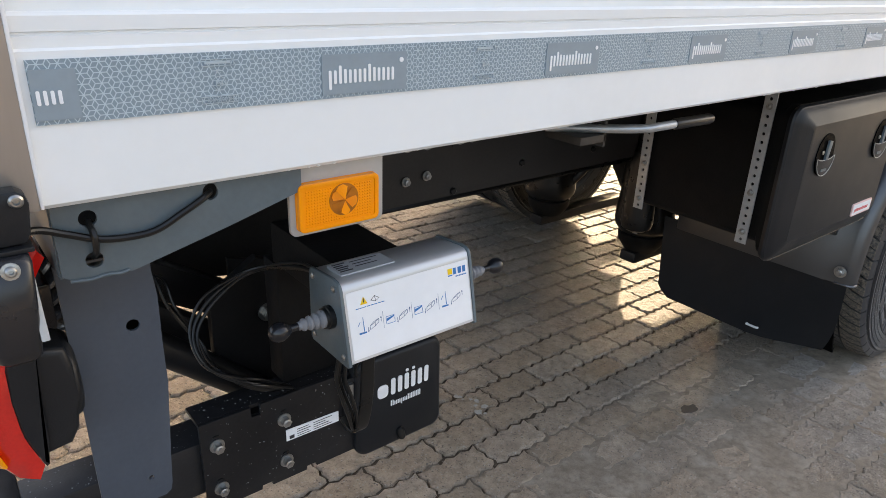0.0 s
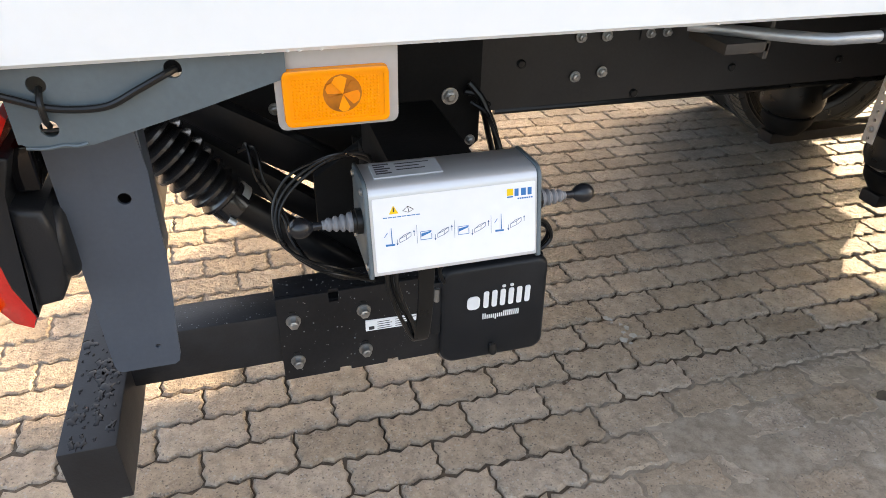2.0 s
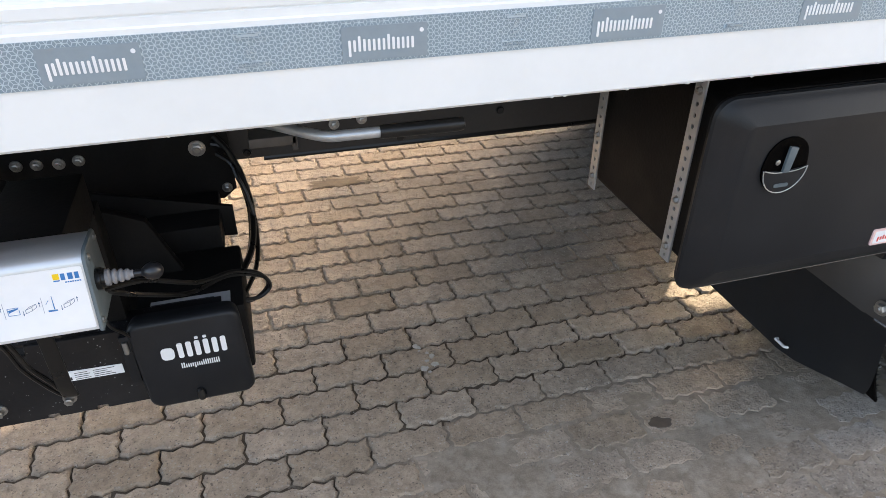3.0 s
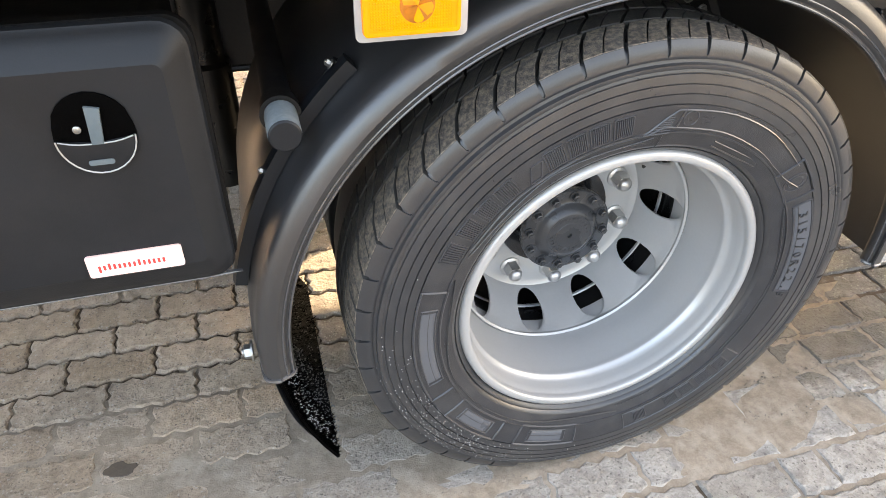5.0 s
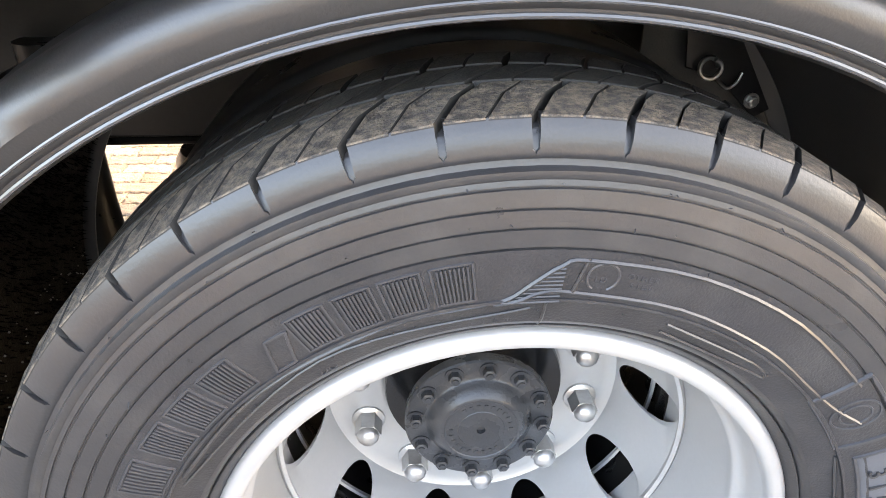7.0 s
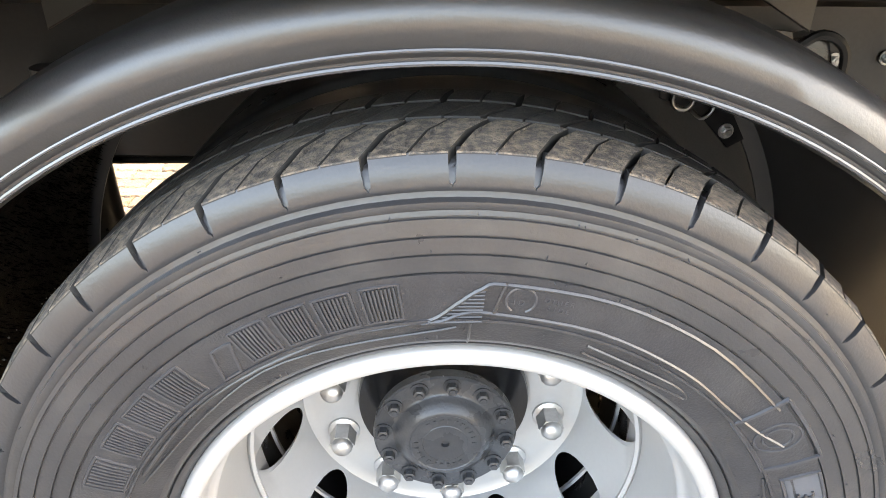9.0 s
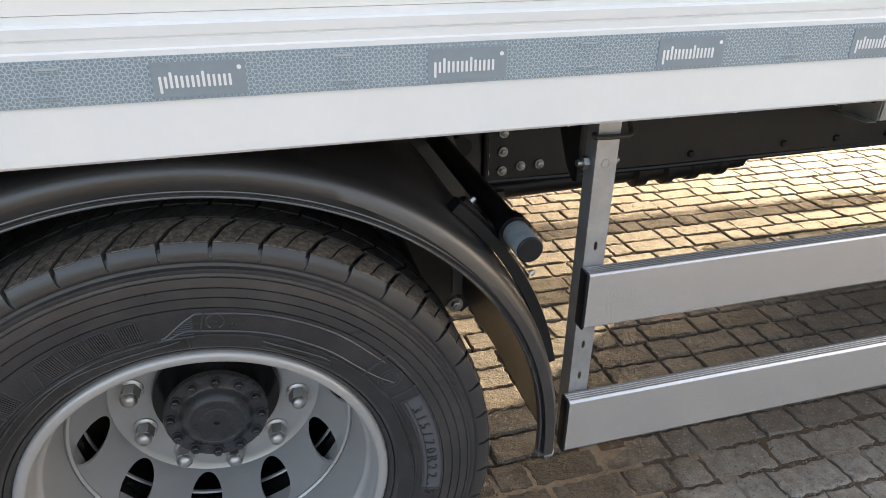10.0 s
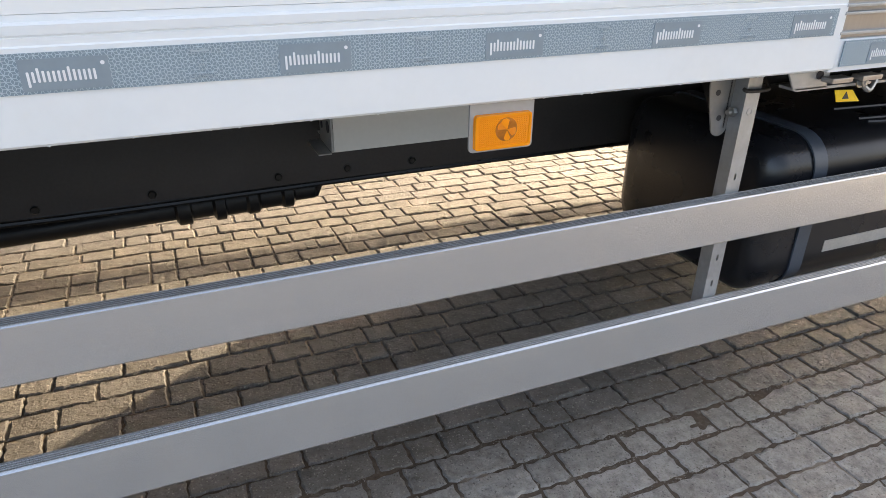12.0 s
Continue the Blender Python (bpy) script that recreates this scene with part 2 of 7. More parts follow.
def tape_material():
    # rhombic cube lattice of a retro-reflective foil: three sets of thin light lines on grey
    m = bpy.data.materials.new("reflective_tape")
    m.use_nodes = True
    n, li = m.node_tree.nodes, m.node_tree.links
    b = n["Principled BSDF"]
    tc, sep = n.new("ShaderNodeTexCoord"), n.new("ShaderNodeSeparateXYZ")
    li.new(tc.outputs["Object"], sep.inputs[0])

    def op(kind, a, c=None, v=None):
        q = n.new("ShaderNodeMath")
        q.operation = kind
        li.new(a, q.inputs[0])
        if c is not None:
            li.new(c, q.inputs[1])
        elif v is not None:
            q.inputs[1].default_value = v
        return q.outputs[0]
    side, lines = 0.0050, None
    rise = side * math.sqrt(3) / 2
    for ang in (0, 60, 120):
        ca, sa = math.cos(radians(ang)), math.sin(radians(ang))
        along = op("ADD", op("MULTIPLY", sep.outputs[0], v=ca / side), op("MULTIPLY", sep.outputs[2], v=sa / side))
        across = op("ADD", op("MULTIPLY", sep.outputs[0], v=-sa / rise), op("MULTIPLY", sep.outputs[2], v=ca / rise))
        row = op("ROUND", across)
        near = op("LESS_THAN", op("ABSOLUTE", op("SUBTRACT", across, row)), v=0.095)
        third = op("FRACT", op("MULTIPLY", op("SUBTRACT", along, op("MULTIPLY", row, v=1.5)), v=1 / 3))
        kept = op("GREATER_THAN", op("ABSOLUTE", op("SUBTRACT", third, v=0.5)), v=1 / 6)
        edge = op("MULTIPLY", near, kept)
        lines = edge if lines is None else op("MAXIMUM", lines, edge)
    mix = n.new("ShaderNodeMix")
    mix.data_type = "RGBA"
    li.new(lines, mix.inputs[0])
    mix.inputs[6].default_value, mix.inputs[7].default_value = (0.20, 0.268, 0.312, 1), (0.43, 0.52, 0.57, 1)
    li.new(mix.outputs[2], b.inputs["Base Color"])
    b.inputs["Roughness"].default_value, b.inputs["Metallic"].default_value = 0.3, 0.0
    return m


M["tape"] = tape_material()


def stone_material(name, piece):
    """Worn concrete stone: blotches, coarse aggregate, pits; dusty towards the rear of the yard, and paler there for
    skylight put into the colour.
    """
    m = bpy.data.materials.new(name)
    m.use_nodes = True
    n, li = m.node_tree.nodes, m.node_tree.links
    b = n["Principled BSDF"]

    def num(kind, a, c):
        q = n.new("ShaderNodeMath")
        q.operation = kind
        for i, v in enumerate((a, c)):
            if isinstance(v, (int, float)):
                q.inputs[i].default_value = v
            else:
                li.new(v, q.inputs[i])
        return q.outputs[0]

    def span(v, lo, hi, a=0.0, c=1.0):
        q = n.new("ShaderNodeMapRange")
        for i, x in enumerate((lo, hi, a, c)):
            q.inputs[i + 1].default_value = x
        li.new(v, q.inputs[0])
        return q.outputs[0]

    def blend(f, a, c):
        q = n.new("ShaderNodeMix")
        q.data_type = "RGBA"
        if isinstance(f, (int, float)):
            q.inputs[0].default_value = f
        else:
            li.new(f, q.inputs[0])
        for i, v in ((6, a), (7, c)):
            if isinstance(v, tuple):
                q.inputs[i].default_value = (*v, 1)
            else:
                li.new(v, q.inputs[i])
        return q.outputs[2]

    tc, mp = n.new("ShaderNodeTexCoord"), n.new("ShaderNodeMapping")
    li.new(tc.outputs["Object"], mp.inputs[0])
    geo = n.new("ShaderNodeNewGeometry")
    if piece == "object":
        rnd_out = n.new("ShaderNodeObjectInfo").outputs["Random"]
        li.new(num("MULTIPLY", rnd_out, 13.0), mp.inputs["Location"])
    else:
        rnd_out = geo.outputs["Random Per Island"]

    def noise(scale, detail, rough, src):
        q = n.new("ShaderNodeTexNoise")
        q.inputs["Scale"].default_value, q.inputs["Detail"].default_value, q.inputs["Roughness"].default_value = scale, detail, rough
        li.new(src, q.inputs["Vector"])
        return q.outputs[0]
    blotch, grain, lump = noise(11, 4, .6, mp.outputs[0]), noise(175, 4, .8, mp.outputs[0]), noise(34, 4, .65, mp.outputs[0])
    vor = n.new("ShaderNodeTexVoronoi")
    vor.inputs["Scale"].default_value = 240
    li.new(mp.outputs[0], vor.inputs["Vector"])
    sep = n.new("ShaderNodeSeparateColor")
    li.new(vor.outputs["Color"], sep.inputs[0])
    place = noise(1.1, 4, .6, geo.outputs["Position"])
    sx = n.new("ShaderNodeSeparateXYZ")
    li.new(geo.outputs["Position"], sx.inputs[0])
    # rear stones are dusty, and painted paler still for the skylight there
    dust_and_skylight = span(num("ADD", place, span(sx.outputs[0], -2.3, .9, .26, -.20)), .38, .66)
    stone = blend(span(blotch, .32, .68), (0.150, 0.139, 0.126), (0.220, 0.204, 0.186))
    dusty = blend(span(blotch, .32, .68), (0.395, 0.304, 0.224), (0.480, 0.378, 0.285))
    col = blend(dust_and_skylight, stone, dusty)
    # paler, greyer tone where the yard lies open beside the truck, fading out beneath it
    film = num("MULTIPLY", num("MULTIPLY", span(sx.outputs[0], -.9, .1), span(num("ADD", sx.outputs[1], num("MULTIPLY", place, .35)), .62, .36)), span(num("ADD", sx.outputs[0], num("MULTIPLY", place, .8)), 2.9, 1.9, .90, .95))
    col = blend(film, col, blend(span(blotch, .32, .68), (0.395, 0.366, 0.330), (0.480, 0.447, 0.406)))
    col = blend(span(lump, .34, .58, .38, 0.0), col, (0.100, 0.080, 0.062))
    col = blend(span(grain, .34, .47, .48, 0.0), col, (0.085, 0.070, 0.055))
    col = blend(span(grain, .56, .68, 0.0, .34), col, (0.44, 0.39, 0.32))
    col = blend(span(sep.outputs[0], .94, .97, 0.0, .5), col, (0.46, 0.43, 0.38))
    col = blend(span(sep.outputs[1], .95, .98, 0.0, .6), col, (0.075, 0.065, 0.055))
    # grime worked into the open yard's stones, in ragged spots
    spots = num("MULTIPLY", film, span(noise(24, 5, .7, geo.outputs["Position"]), .50, .62, 0.0, .36))
    col = blend(spots, col, (0.120, 0.105, 0.090))
    # damp patch left by the wheel's drips, ragged at its rim
    damp_x, damp_y = num("DIVIDE", num("SUBTRACT", sx.outputs[0], .86), .36), num("DIVIDE", num("SUBTRACT", sx.outputs[1], .31), .25)
    reach = num("SQRT", num("ADD", num("MULTIPLY", damp_x, damp_x), num("MULTIPLY", damp_y, damp_y)), 0.0)
    edge = num("MULTIPLY", noise(6.5, 6, .7, geo.outputs["Position"]), 1.7)
    wet = span(num("ADD", reach, edge), 1.86, 1.56)
    col = blend(num("MULTIPLY", wet, .68), col, (0.050, 0.040, 0.031))
    hv = n.new("ShaderNodeHueSaturation")
    li.new(span(rnd_out, 0, 1, .90, 1.12), hv.inputs["Value"])
    li.new(span(rnd_out, 0, 1, 1.1, .9), hv.inputs["Saturation"])
    li.new(col, hv.inputs["Color"])
    li.new(hv.outputs[0], b.inputs["Base Color"])
    li.new(num("SUBTRACT", span(grain, .3, .7, .50, .75), num("MULTIPLY", wet, .3)), b.inputs["Roughness"])
    b.inputs["Specular IOR Level"].default_value = 0.35
    one, two = n.new("ShaderNodeBump"), n.new("ShaderNodeBump")
    one.inputs["Strength"].default_value, one.inputs["Distance"].default_value = 1.0, 0.013
    two.inputs["Strength"].default_value, two.inputs["Distance"].default_value = 1.0, 0.0045
    li.new(lump, one.inputs["Height"])
    li.new(grain, two.inputs["Height"])
    li.new(one.outputs[0], two.inputs["Normal"])
    li.new(two.outputs[0], b.inputs["Normal"])
    return m


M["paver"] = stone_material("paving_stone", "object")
M["sand"] = mat("joint_sand", (0.120, 0.092, 0.068), 0.9, var=0.35, scale=60, fine=260, bump=0.8, stain=(0.330, 0.290, 0.240), stain_amount=0.8, stain_scale=22, stain_from=0.54, spec=0.1)
M["dry_sand"] = mat("dry_sand", (0.270, 0.222, 0.172), 0.9, var=0.3, scale=40, fine=260, bump=0.8, stain=(0.440, 0.380, 0.310), stain_amount=0.8, stain_scale=12, spec=0.1)
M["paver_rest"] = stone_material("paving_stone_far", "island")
M["grit"] = mat("loose_grit", (0.22, 0.19, 0.155), 0.85, var=0.4, scale=40, fine=300, bump=0.3, per_piece="island")

# ---------------------------------------------------------------- mesh helpers
BASE = {}


def thing(name, label, category, loc, group="", kind=""):
    ob = new(name)
    ob.empty_display_size = 0.05
    ob.location = loc
    BASE[ob.name] = Vector(loc)
    return tagged(ob, label, category, group, kind)


def to_mesh(name, bm, material, shift=None, angle=32):
    if shift is not None:
        bmesh.ops.translate(bm, verts=bm.verts, vec=-shift)
    bmesh.ops.recalc_face_normals(bm, faces=bm.faces)
    me = bpy.data.meshes.new(name)
    bm.to_mesh(me)
    bm.free()
    me.materials.append(material)
    me.shade_smooth()
    me.set_sharp_from_angle(angle=radians(angle))
    return me


def part(name, bm, material, parent, label="", angle=32):
    base = BASE[parent.name]
    ob = new(name, to_mesh(name, bm, material, base, angle))
    ob.parent = parent
    BASE[ob.name] = base
    return tagged(ob, label)


def single(name, bm, material, label, category, loc, group="", kind="", angle=32):
    ob = new(name, to_mesh(name, bm, material, Vector(loc), angle))
    ob.location = loc
    BASE[ob.name] = Vector(loc)
    return tagged(ob, label, category, group, kind)


def B():
    return bmesh.new()


def box(bm, x0, x1, y0, y1, z0, z1, bev=0.0, seg=2):
    r = bmesh.ops.create_cube(bm, size=1)
    m = Matrix.Translation(((x0 + x1) / 2, (y0 + y1) / 2, (z0 + z1) / 2)) @ Matrix.Diagonal((x1 - x0, y1 - y0, z1 - z0, 1))
    bmesh.ops.transform(bm, matrix=m, verts=r["verts"])
    if bev:
        es = list({e for v in r["verts"] for e in v.link_edges})
        bmesh.ops.bevel(bm, geom=es, offset=bev, segments=seg, affect="EDGES", profile=0.6)
    return bm


def loft(bm, rings, closed=True, cap=True):
    """Joins rings of points, each as long as the next, into a skin."""
    vs = [[bm.verts.new(p) for p in ring] for ring in rings]
    k = len(vs[0])
    for a, b in zip(vs, vs[1:]):
        for i in range(k if closed else k - 1):
            j = (i + 1) % k
            bm.faces.new((a[i], a[j], b[j], b[i]))
    if cap and closed:
        bm.faces.new(vs[0])
        bm.faces.new(list(reversed(vs[-1])))
    return vs


def axes(d):
    d = Vector(d).normalized()
    u = d.cross(Vector((0, 0, 1)) if abs(d.z) < 0.9 else Vector((1, 0, 0))).normalized()
    return d, u, d.cross(u)


def cyl(bm, p0, p1, r0, r1=None, n=20):
    p0, p1 = Vector(p0), Vector(p1)
    d, u, v = axes(p1 - p0)
    r1 = r0 if r1 is None else r1
    ring = [(math.cos(2 * math.pi * i / n), math.sin(2 * math.pi * i / n)) for i in range(n)]
    loft(bm, [[p + (u * c + v * s) * r for c, s in ring] for p, r in ((p0, r0), (p1, r1))])
    return bm


def spin(bm, p0, d, prof, n=24, cap=True):
    """A turned body: prof lists (distance along d, radius)."""
    p0 = Vector(p0)
    d, u, v = axes(d)
    ring = [(math.cos(2 * math.pi * i / n), math.sin(2 * math.pi * i / n)) for i in range(n)]
    loft(bm, [[p0 + d * h + (u * c + v * s) * max(r, 1e-4) for c, s in ring] for h, r in prof], cap=cap)
    return bm


def glide(pts, k=6):
    pts = [Vector(p) for p in pts]
    out = []
    for i in range(len(pts) - 1):
        a, b, c, d = pts[max(i - 1, 0)], pts[i], pts[i + 1], pts[min(i + 2, len(pts) - 1)]
        for j in range(k):
            t = j / k
            out.append(0.5 * (2 * b + (c - a) * t + (2 * a - 5 * b + 4 * c - d) * t * t + (3 * b - a - 3 * c + d) * t ** 3))
    return out + [pts[-1]]


def tube(bm, pts, r, n=8, k=6):
    pts = glide(pts, k) if k > 1 else [Vector(p) for p in pts]
    rings, u = [], None
    for i, p in enumerate(pts):
        d = (pts[min(i + 1, len(pts) - 1)] - pts[max(i - 1, 0)]).normalized()
        u = axes(d)[1] if u is None else (u - d * u.dot(d)).normalized()
        v = d.cross(u)
        rings.append([p + (u * math.cos(2 * math.pi * j / n) + v * math.sin(2 * math.pi * j / n)) * r for j in range(n)])
    loft(bm, rings)
    return bm


AX = {"x": lambda a, b, c: (c, a, b), "y": lambda a, b, c: (a, c, b), "z": lambda a, b, c: (a, b, c)}


def prism(bm, poly, axis, c0, c1, bev=0.0, seg=2):
    """A plate: a polygon, given in the two other axes in their order, from c0 to c1 along the axis."""
    f = AX[axis]
    vs = loft(bm, [[f(a, b, c) for a, b in poly] for c in (c0, c1)])
    if bev:
        es = [e for e in {e for ring in vs for v in ring for e in v.link_edges}
              if not any(w in vs[1] for w in e.verts) or not any(w in vs[0] for w in e.verts)]
        bmesh.ops.bevel(bm, geom=es, offset=bev, segments=seg, affect="EDGES", profile=0.6)
    return bm


def rrect(a0, a1, b0, b1, r, n=4):
    out = []
    for ca, cb, s in ((a1 - r, b1 - r, 0), (a0 + r, b1 - r, 90), (a0 + r, b0 + r, 180), (a1 - r, b0 + r, 270)):
        for i in range(n + 1):
            t = radians(s + 90 * i / n)
            out.append((ca + r * math.cos(t), cb + r * math.sin(t)))
    return out


def circle(a, b, r, n=20):
    return [(a + r * math.cos(2 * math.pi * i / n), b + r * math.sin(2 * math.pi * i / n)) for i in range(n)]


def cell_with_hole(bm, f, a0, a1, b0, b1, ca, cb, r, na, nb):
    """A patch of a sheet with a round hole; f lifts (a, b) into space."""
    edge = [(a0 + (a1 - a0) * i / na, b0) for i in range(na)] + [(a1, b0 + (b1 - b0) * i / nb) for i in range(nb)]
    edge += [(a1 - (a1 - a0) * i / na, b1) for i in range(na)] + [(a0, b1 - (b1 - b0) * i / nb) for i in range(nb)]
    out = [bm.verts.new(f(*p)) for p in edge]
    inn = []
    for a, b in edge:
        t = math.atan2((b - cb) * (a1 - a0) / (b1 - b0), a - ca)
        inn.append(bm.verts.new(f(ca + r[0] * math.cos(t), cb + r[1] * math.sin(t))))
    k = len(edge)
    for i in range(k):
        bm.faces.new((out[i], out[(i + 1) % k], inn[(i + 1) % k], inn[i]))
    return inn


def thicken(bm, vec):
    """Gives an open sheet a back, moved by vec, and closes its rims."""
    bmesh.ops.remove_doubles(bm, verts=bm.verts, dist=1e-5)
    faces = list(bm.faces)
    r = bmesh.ops.extrude_face_region(bm, geom=faces, use_keep_orig=True)
    bmesh.ops.translate(bm, verts=[g for g in r["geom"] if isinstance(g, bmesh.types.BMVert)], vec=vec)
    return bm


def hexbolt(bm, p, d, r, h=None, washer=True, n=6):
    h = h or r * 0.9
    d = Vector(d).normalized()
    p = Vector(p)
    if washer:
        cyl(bm, p, p + d * r * 0.25, r * 1.45, n=16)
    cyl(bm, p + d * r * 0.2, p + d * h, r, n=n)
    spin(bm, p + d * h, d, [(0, r * 0.85), (r * 0.12, r * 0.62), (r * 0.13, r * 0.55), (r * 0.35, r * 0.5)], n=12)
    return bm


FONT_CACHE = {}


def text_points(txt, size):
    """Outline of a word in the built-in font as a flat mesh: vertices and faces."""
    if (txt, size) not in FONT_CACHE:
        cu = bpy.data.curves.new("word", "FONT")
        cu.body, cu.size, cu.align_x, cu.align_y, cu.resolution_u = txt, size, "CENTER", "CENTER", 3
        ob = new("word", cu)
        me = bpy.data.meshes.new_from_object(ob.evaluated_get(bpy.context.evaluated_depsgraph_get()))
        FONT_CACHE[(txt, size)] = ([tuple(v.co) for v in me.vertices], [tuple(p.vertices) for p in me.polygons])
        bpy.data.objects.remove(ob)
        bpy.data.curves.remove(cu)
        bpy.data.meshes.remove(me)
    return FONT_CACHE[(txt, size)]


def write(bm, txt, size, m, depth=0.0):
    """Adds a word at the pose m (it reads along +x, its face towards +z)."""
    vs, fs = text_points(txt, size)
    vv = [bm.verts.new(m @ Vector((x, y, depth))) for x, y, z in vs]
    ff = []
    for f in fs:
        try:
            ff.append(bm.faces.new([vv[i] for i in f]))
        except ValueError:
            pass
    if depth:
        r = bmesh.ops.extrude_face_region(bm, geom=ff, use_keep_orig=True)
        bmesh.ops.translate(bm, verts=[g for g in r["geom"] if isinstance(g, bmesh.types.BMVert)], vec=(m.to_3x3() @ Vector((0, 0, -depth))))
    return bm


def facing(x, y, z, tilt=0.0):
    """The pose of writing on a side that faces the yard (-y); tilt leans its top away."""
    return Matrix.Translation((x, y, z)) @ Matrix.Rotation(radians(90 - tilt), 4, "X")


def letter_bars(bm, x0, x1, z0, z1, y0, y1, heights, share=.52):
    """A word mark as a picket of plain rounded bars: heights lists (bottom, top) shares of the band, two bars for each."""
    w = (x1 - x0) / len(heights) / 2
    for i, (a, b) in enumerate(heights):
        for k in (0, 1):
            p = x0 + w * (2 * i + k + (1 - share) / 2)
            top = b if k == 0 else min(b, .78 if b < 1 else b)
            prism(bm, rrect(p, p + w * share, z0 + (z1 - z0) * (a if k == 0 else max(a, 0)), z0 + (z1 - z0) * top, w * share * .35, 2), "y", y0, y1)
    return bm


# ---------------------------------------------------------------- ground
# the yard falls slightly towards the front and the far side of the truck
LEVEL = pose(0, 0, -.008, math.degrees(math.atan(-.0133)), math.degrees(math.atan(.0098)), 0)


def ground_z(x, y):
    return -.008 - .0098 * x - .0133 * y


bm = B()
box(bm, -60, 60, -60, 60, -0.4, -0.0130)
bm.transform(LEVEL)
single("ground", bm, M["joint"], "dusty yard surface under the paving stones", "ground", (0, 0, 0), kind="structure")

# ---------------------------------------------------------------- cargo box
X_REAR, X_FRONT = -2.803, 2.762
SILL = [(0.060, 1.150), (0.060, 1.139), (0.004, 1.135), (0.0, 1.139), (0.0, 1.2625), (0.003, 1.2645), (0.003, 1.2735), (0.0055, 1.2745), (0.0055, 1.2760),
        (0.003, 1.2770), (0.003, 1.2885), (0.007, 1.2910), (0.013, 1.2915), (0.013, 1.300), (0.060, 1.300)]


def cargo_box():
    t = thing("cargo_box", "white sandwich-panel truck body with a smooth lower sill", "truck body", (0, 1.27, 1.14))
    bm = B()
    prism(bm, [(y, z) for y, z in SILL], "x", X_REAR, X_FRONT)
    part("sill", bm, M["white"], t, angle=20)
    bm = B()
    box(bm, X_REAR, X_FRONT, 0.014, 0.058, 1.3005, 3.85)
    part("side_panel", bm, M["panel"], t)
    # length beyond view up to x 7.5 is added so the body casts shade
    bm = B()
    box(bm, X_REAR + .01, 7.5, 2.492, 2.55, 1.135, 3.85)
    part("side_panel", bm, M["panel"], t)
    bm = B()
    box(bm, X_REAR - .06, 7.5, 0.0, 2.55, 3.851, 3.91, 0.01)
    part("roof", bm, M["panel"], t)
    bm = B()
    box(bm, X_REAR, 7.5, 0.0605, 2.491, 1.151, 1.21)
    part("floor_underside", bm, M["wood"], t)
    bm = B()
    box(bm, X_REAR - .06, X_REAR - .002, 0.08, 2.55, 1.14, 3.85)
    part("rear_door", bm, M["panel"], t)
    bm = B()
    box(bm, 7.46, 7.5, 0.0605, 2.491, 0.5, 3.85)
    part("front_wall", bm, M["panel"], t)
    for i in range(20):
        x = -2.45 + i * 0.43
        bm = B()
        box(bm, x, x + .05, 0.22, 2.33, 1.085, 1.150, 0.003)
        part("crossmember", bm, M["frame"], t)
    # drops of rain that hang from the lower edge
    bm = B()
    rnd = random.Random(4)
    for i in range(95):
        x = rnd.uniform(X_REAR + .02, X_FRONT - .02)
        s = rnd.uniform(0.0014, 0.0034)
        spin(bm, (x, 0.004, 1.1362), (0, 0, -1), [(-s * .3, s * 1.1), (s * .3, s * .9), (s * .6, s * .45), (s * .75, 0.0002)], n=8)
    tagged(part("water_drops", bm, M["white"], t, "clear rain drops along the lower edge"), kind="stuff")
    return t


cargo_box()

TAPE_H = (1.2055, 1.2565)
LOGO_P, LOGO_W = 0.3226, 0.1036
WORD = [(-.30, .74), (0, .98), (0, .74), (0, .74), (0, .98), (0, .74), (0, .74)]


def logo_meshes():
    bm = B()
    prism(bm, rrect(0, LOGO_W, 1.2092, 1.2492, .0006, 2), "y", -0.0032, -0.0012)
    a = to_mesh("logo_panel", bm, M["logopanel"])
    bm = B()
    letter_bars(bm, .006, .088, 1.2200, 1.2385, -0.0040, -0.0030, WORD)
    prism(bm, circle(.0965, 1.2405, .0026, 12), "y", -0.0040, -0.0030)
    b = to_mesh("word_mark", bm, M["whiteink"])
    bm = B()
    for z, w in ((1.2475, .030), (1.2145, .034)):
        for s in (-1, 1):
            box(bm, -w / 2, w / 2, -.0030, -.0012, z + s * .0029 - .0003, z + s * .0029 + .0003)
            box(bm, s * w / 2 - .0003, s * w / 2 + .0003, -.0030, -.0012, z - .003, z + .003)
    box(bm, -.012, .012, -.0030, -.0012, 1.2463, 1.2487)
    write(bm, "E4", .0078, facing(0, -.0030, 1.2290), 0.0008)
    write(bm, "104R-000001", .0048, facing(0, -.0030, 1.2145), 0.0008)
    write(bm, "C", .0055, facing(0, -.0030, 1.2395), 0.0008)
    o, i = circle(0, 1.2290, .0066, 20), circle(0, 1.2290, .0060, 20)
    for k in range(20):
        j = (k + 1) % 20
        bm.faces.new([bm.verts.new((p[0], -.0030, p[1])) for p in (o[k], o[j], i[j], i[k])])
    c = to_mesh("approval_mark", bm, M["paleprint"])
    return a, b, c


LOGO = logo_meshes()


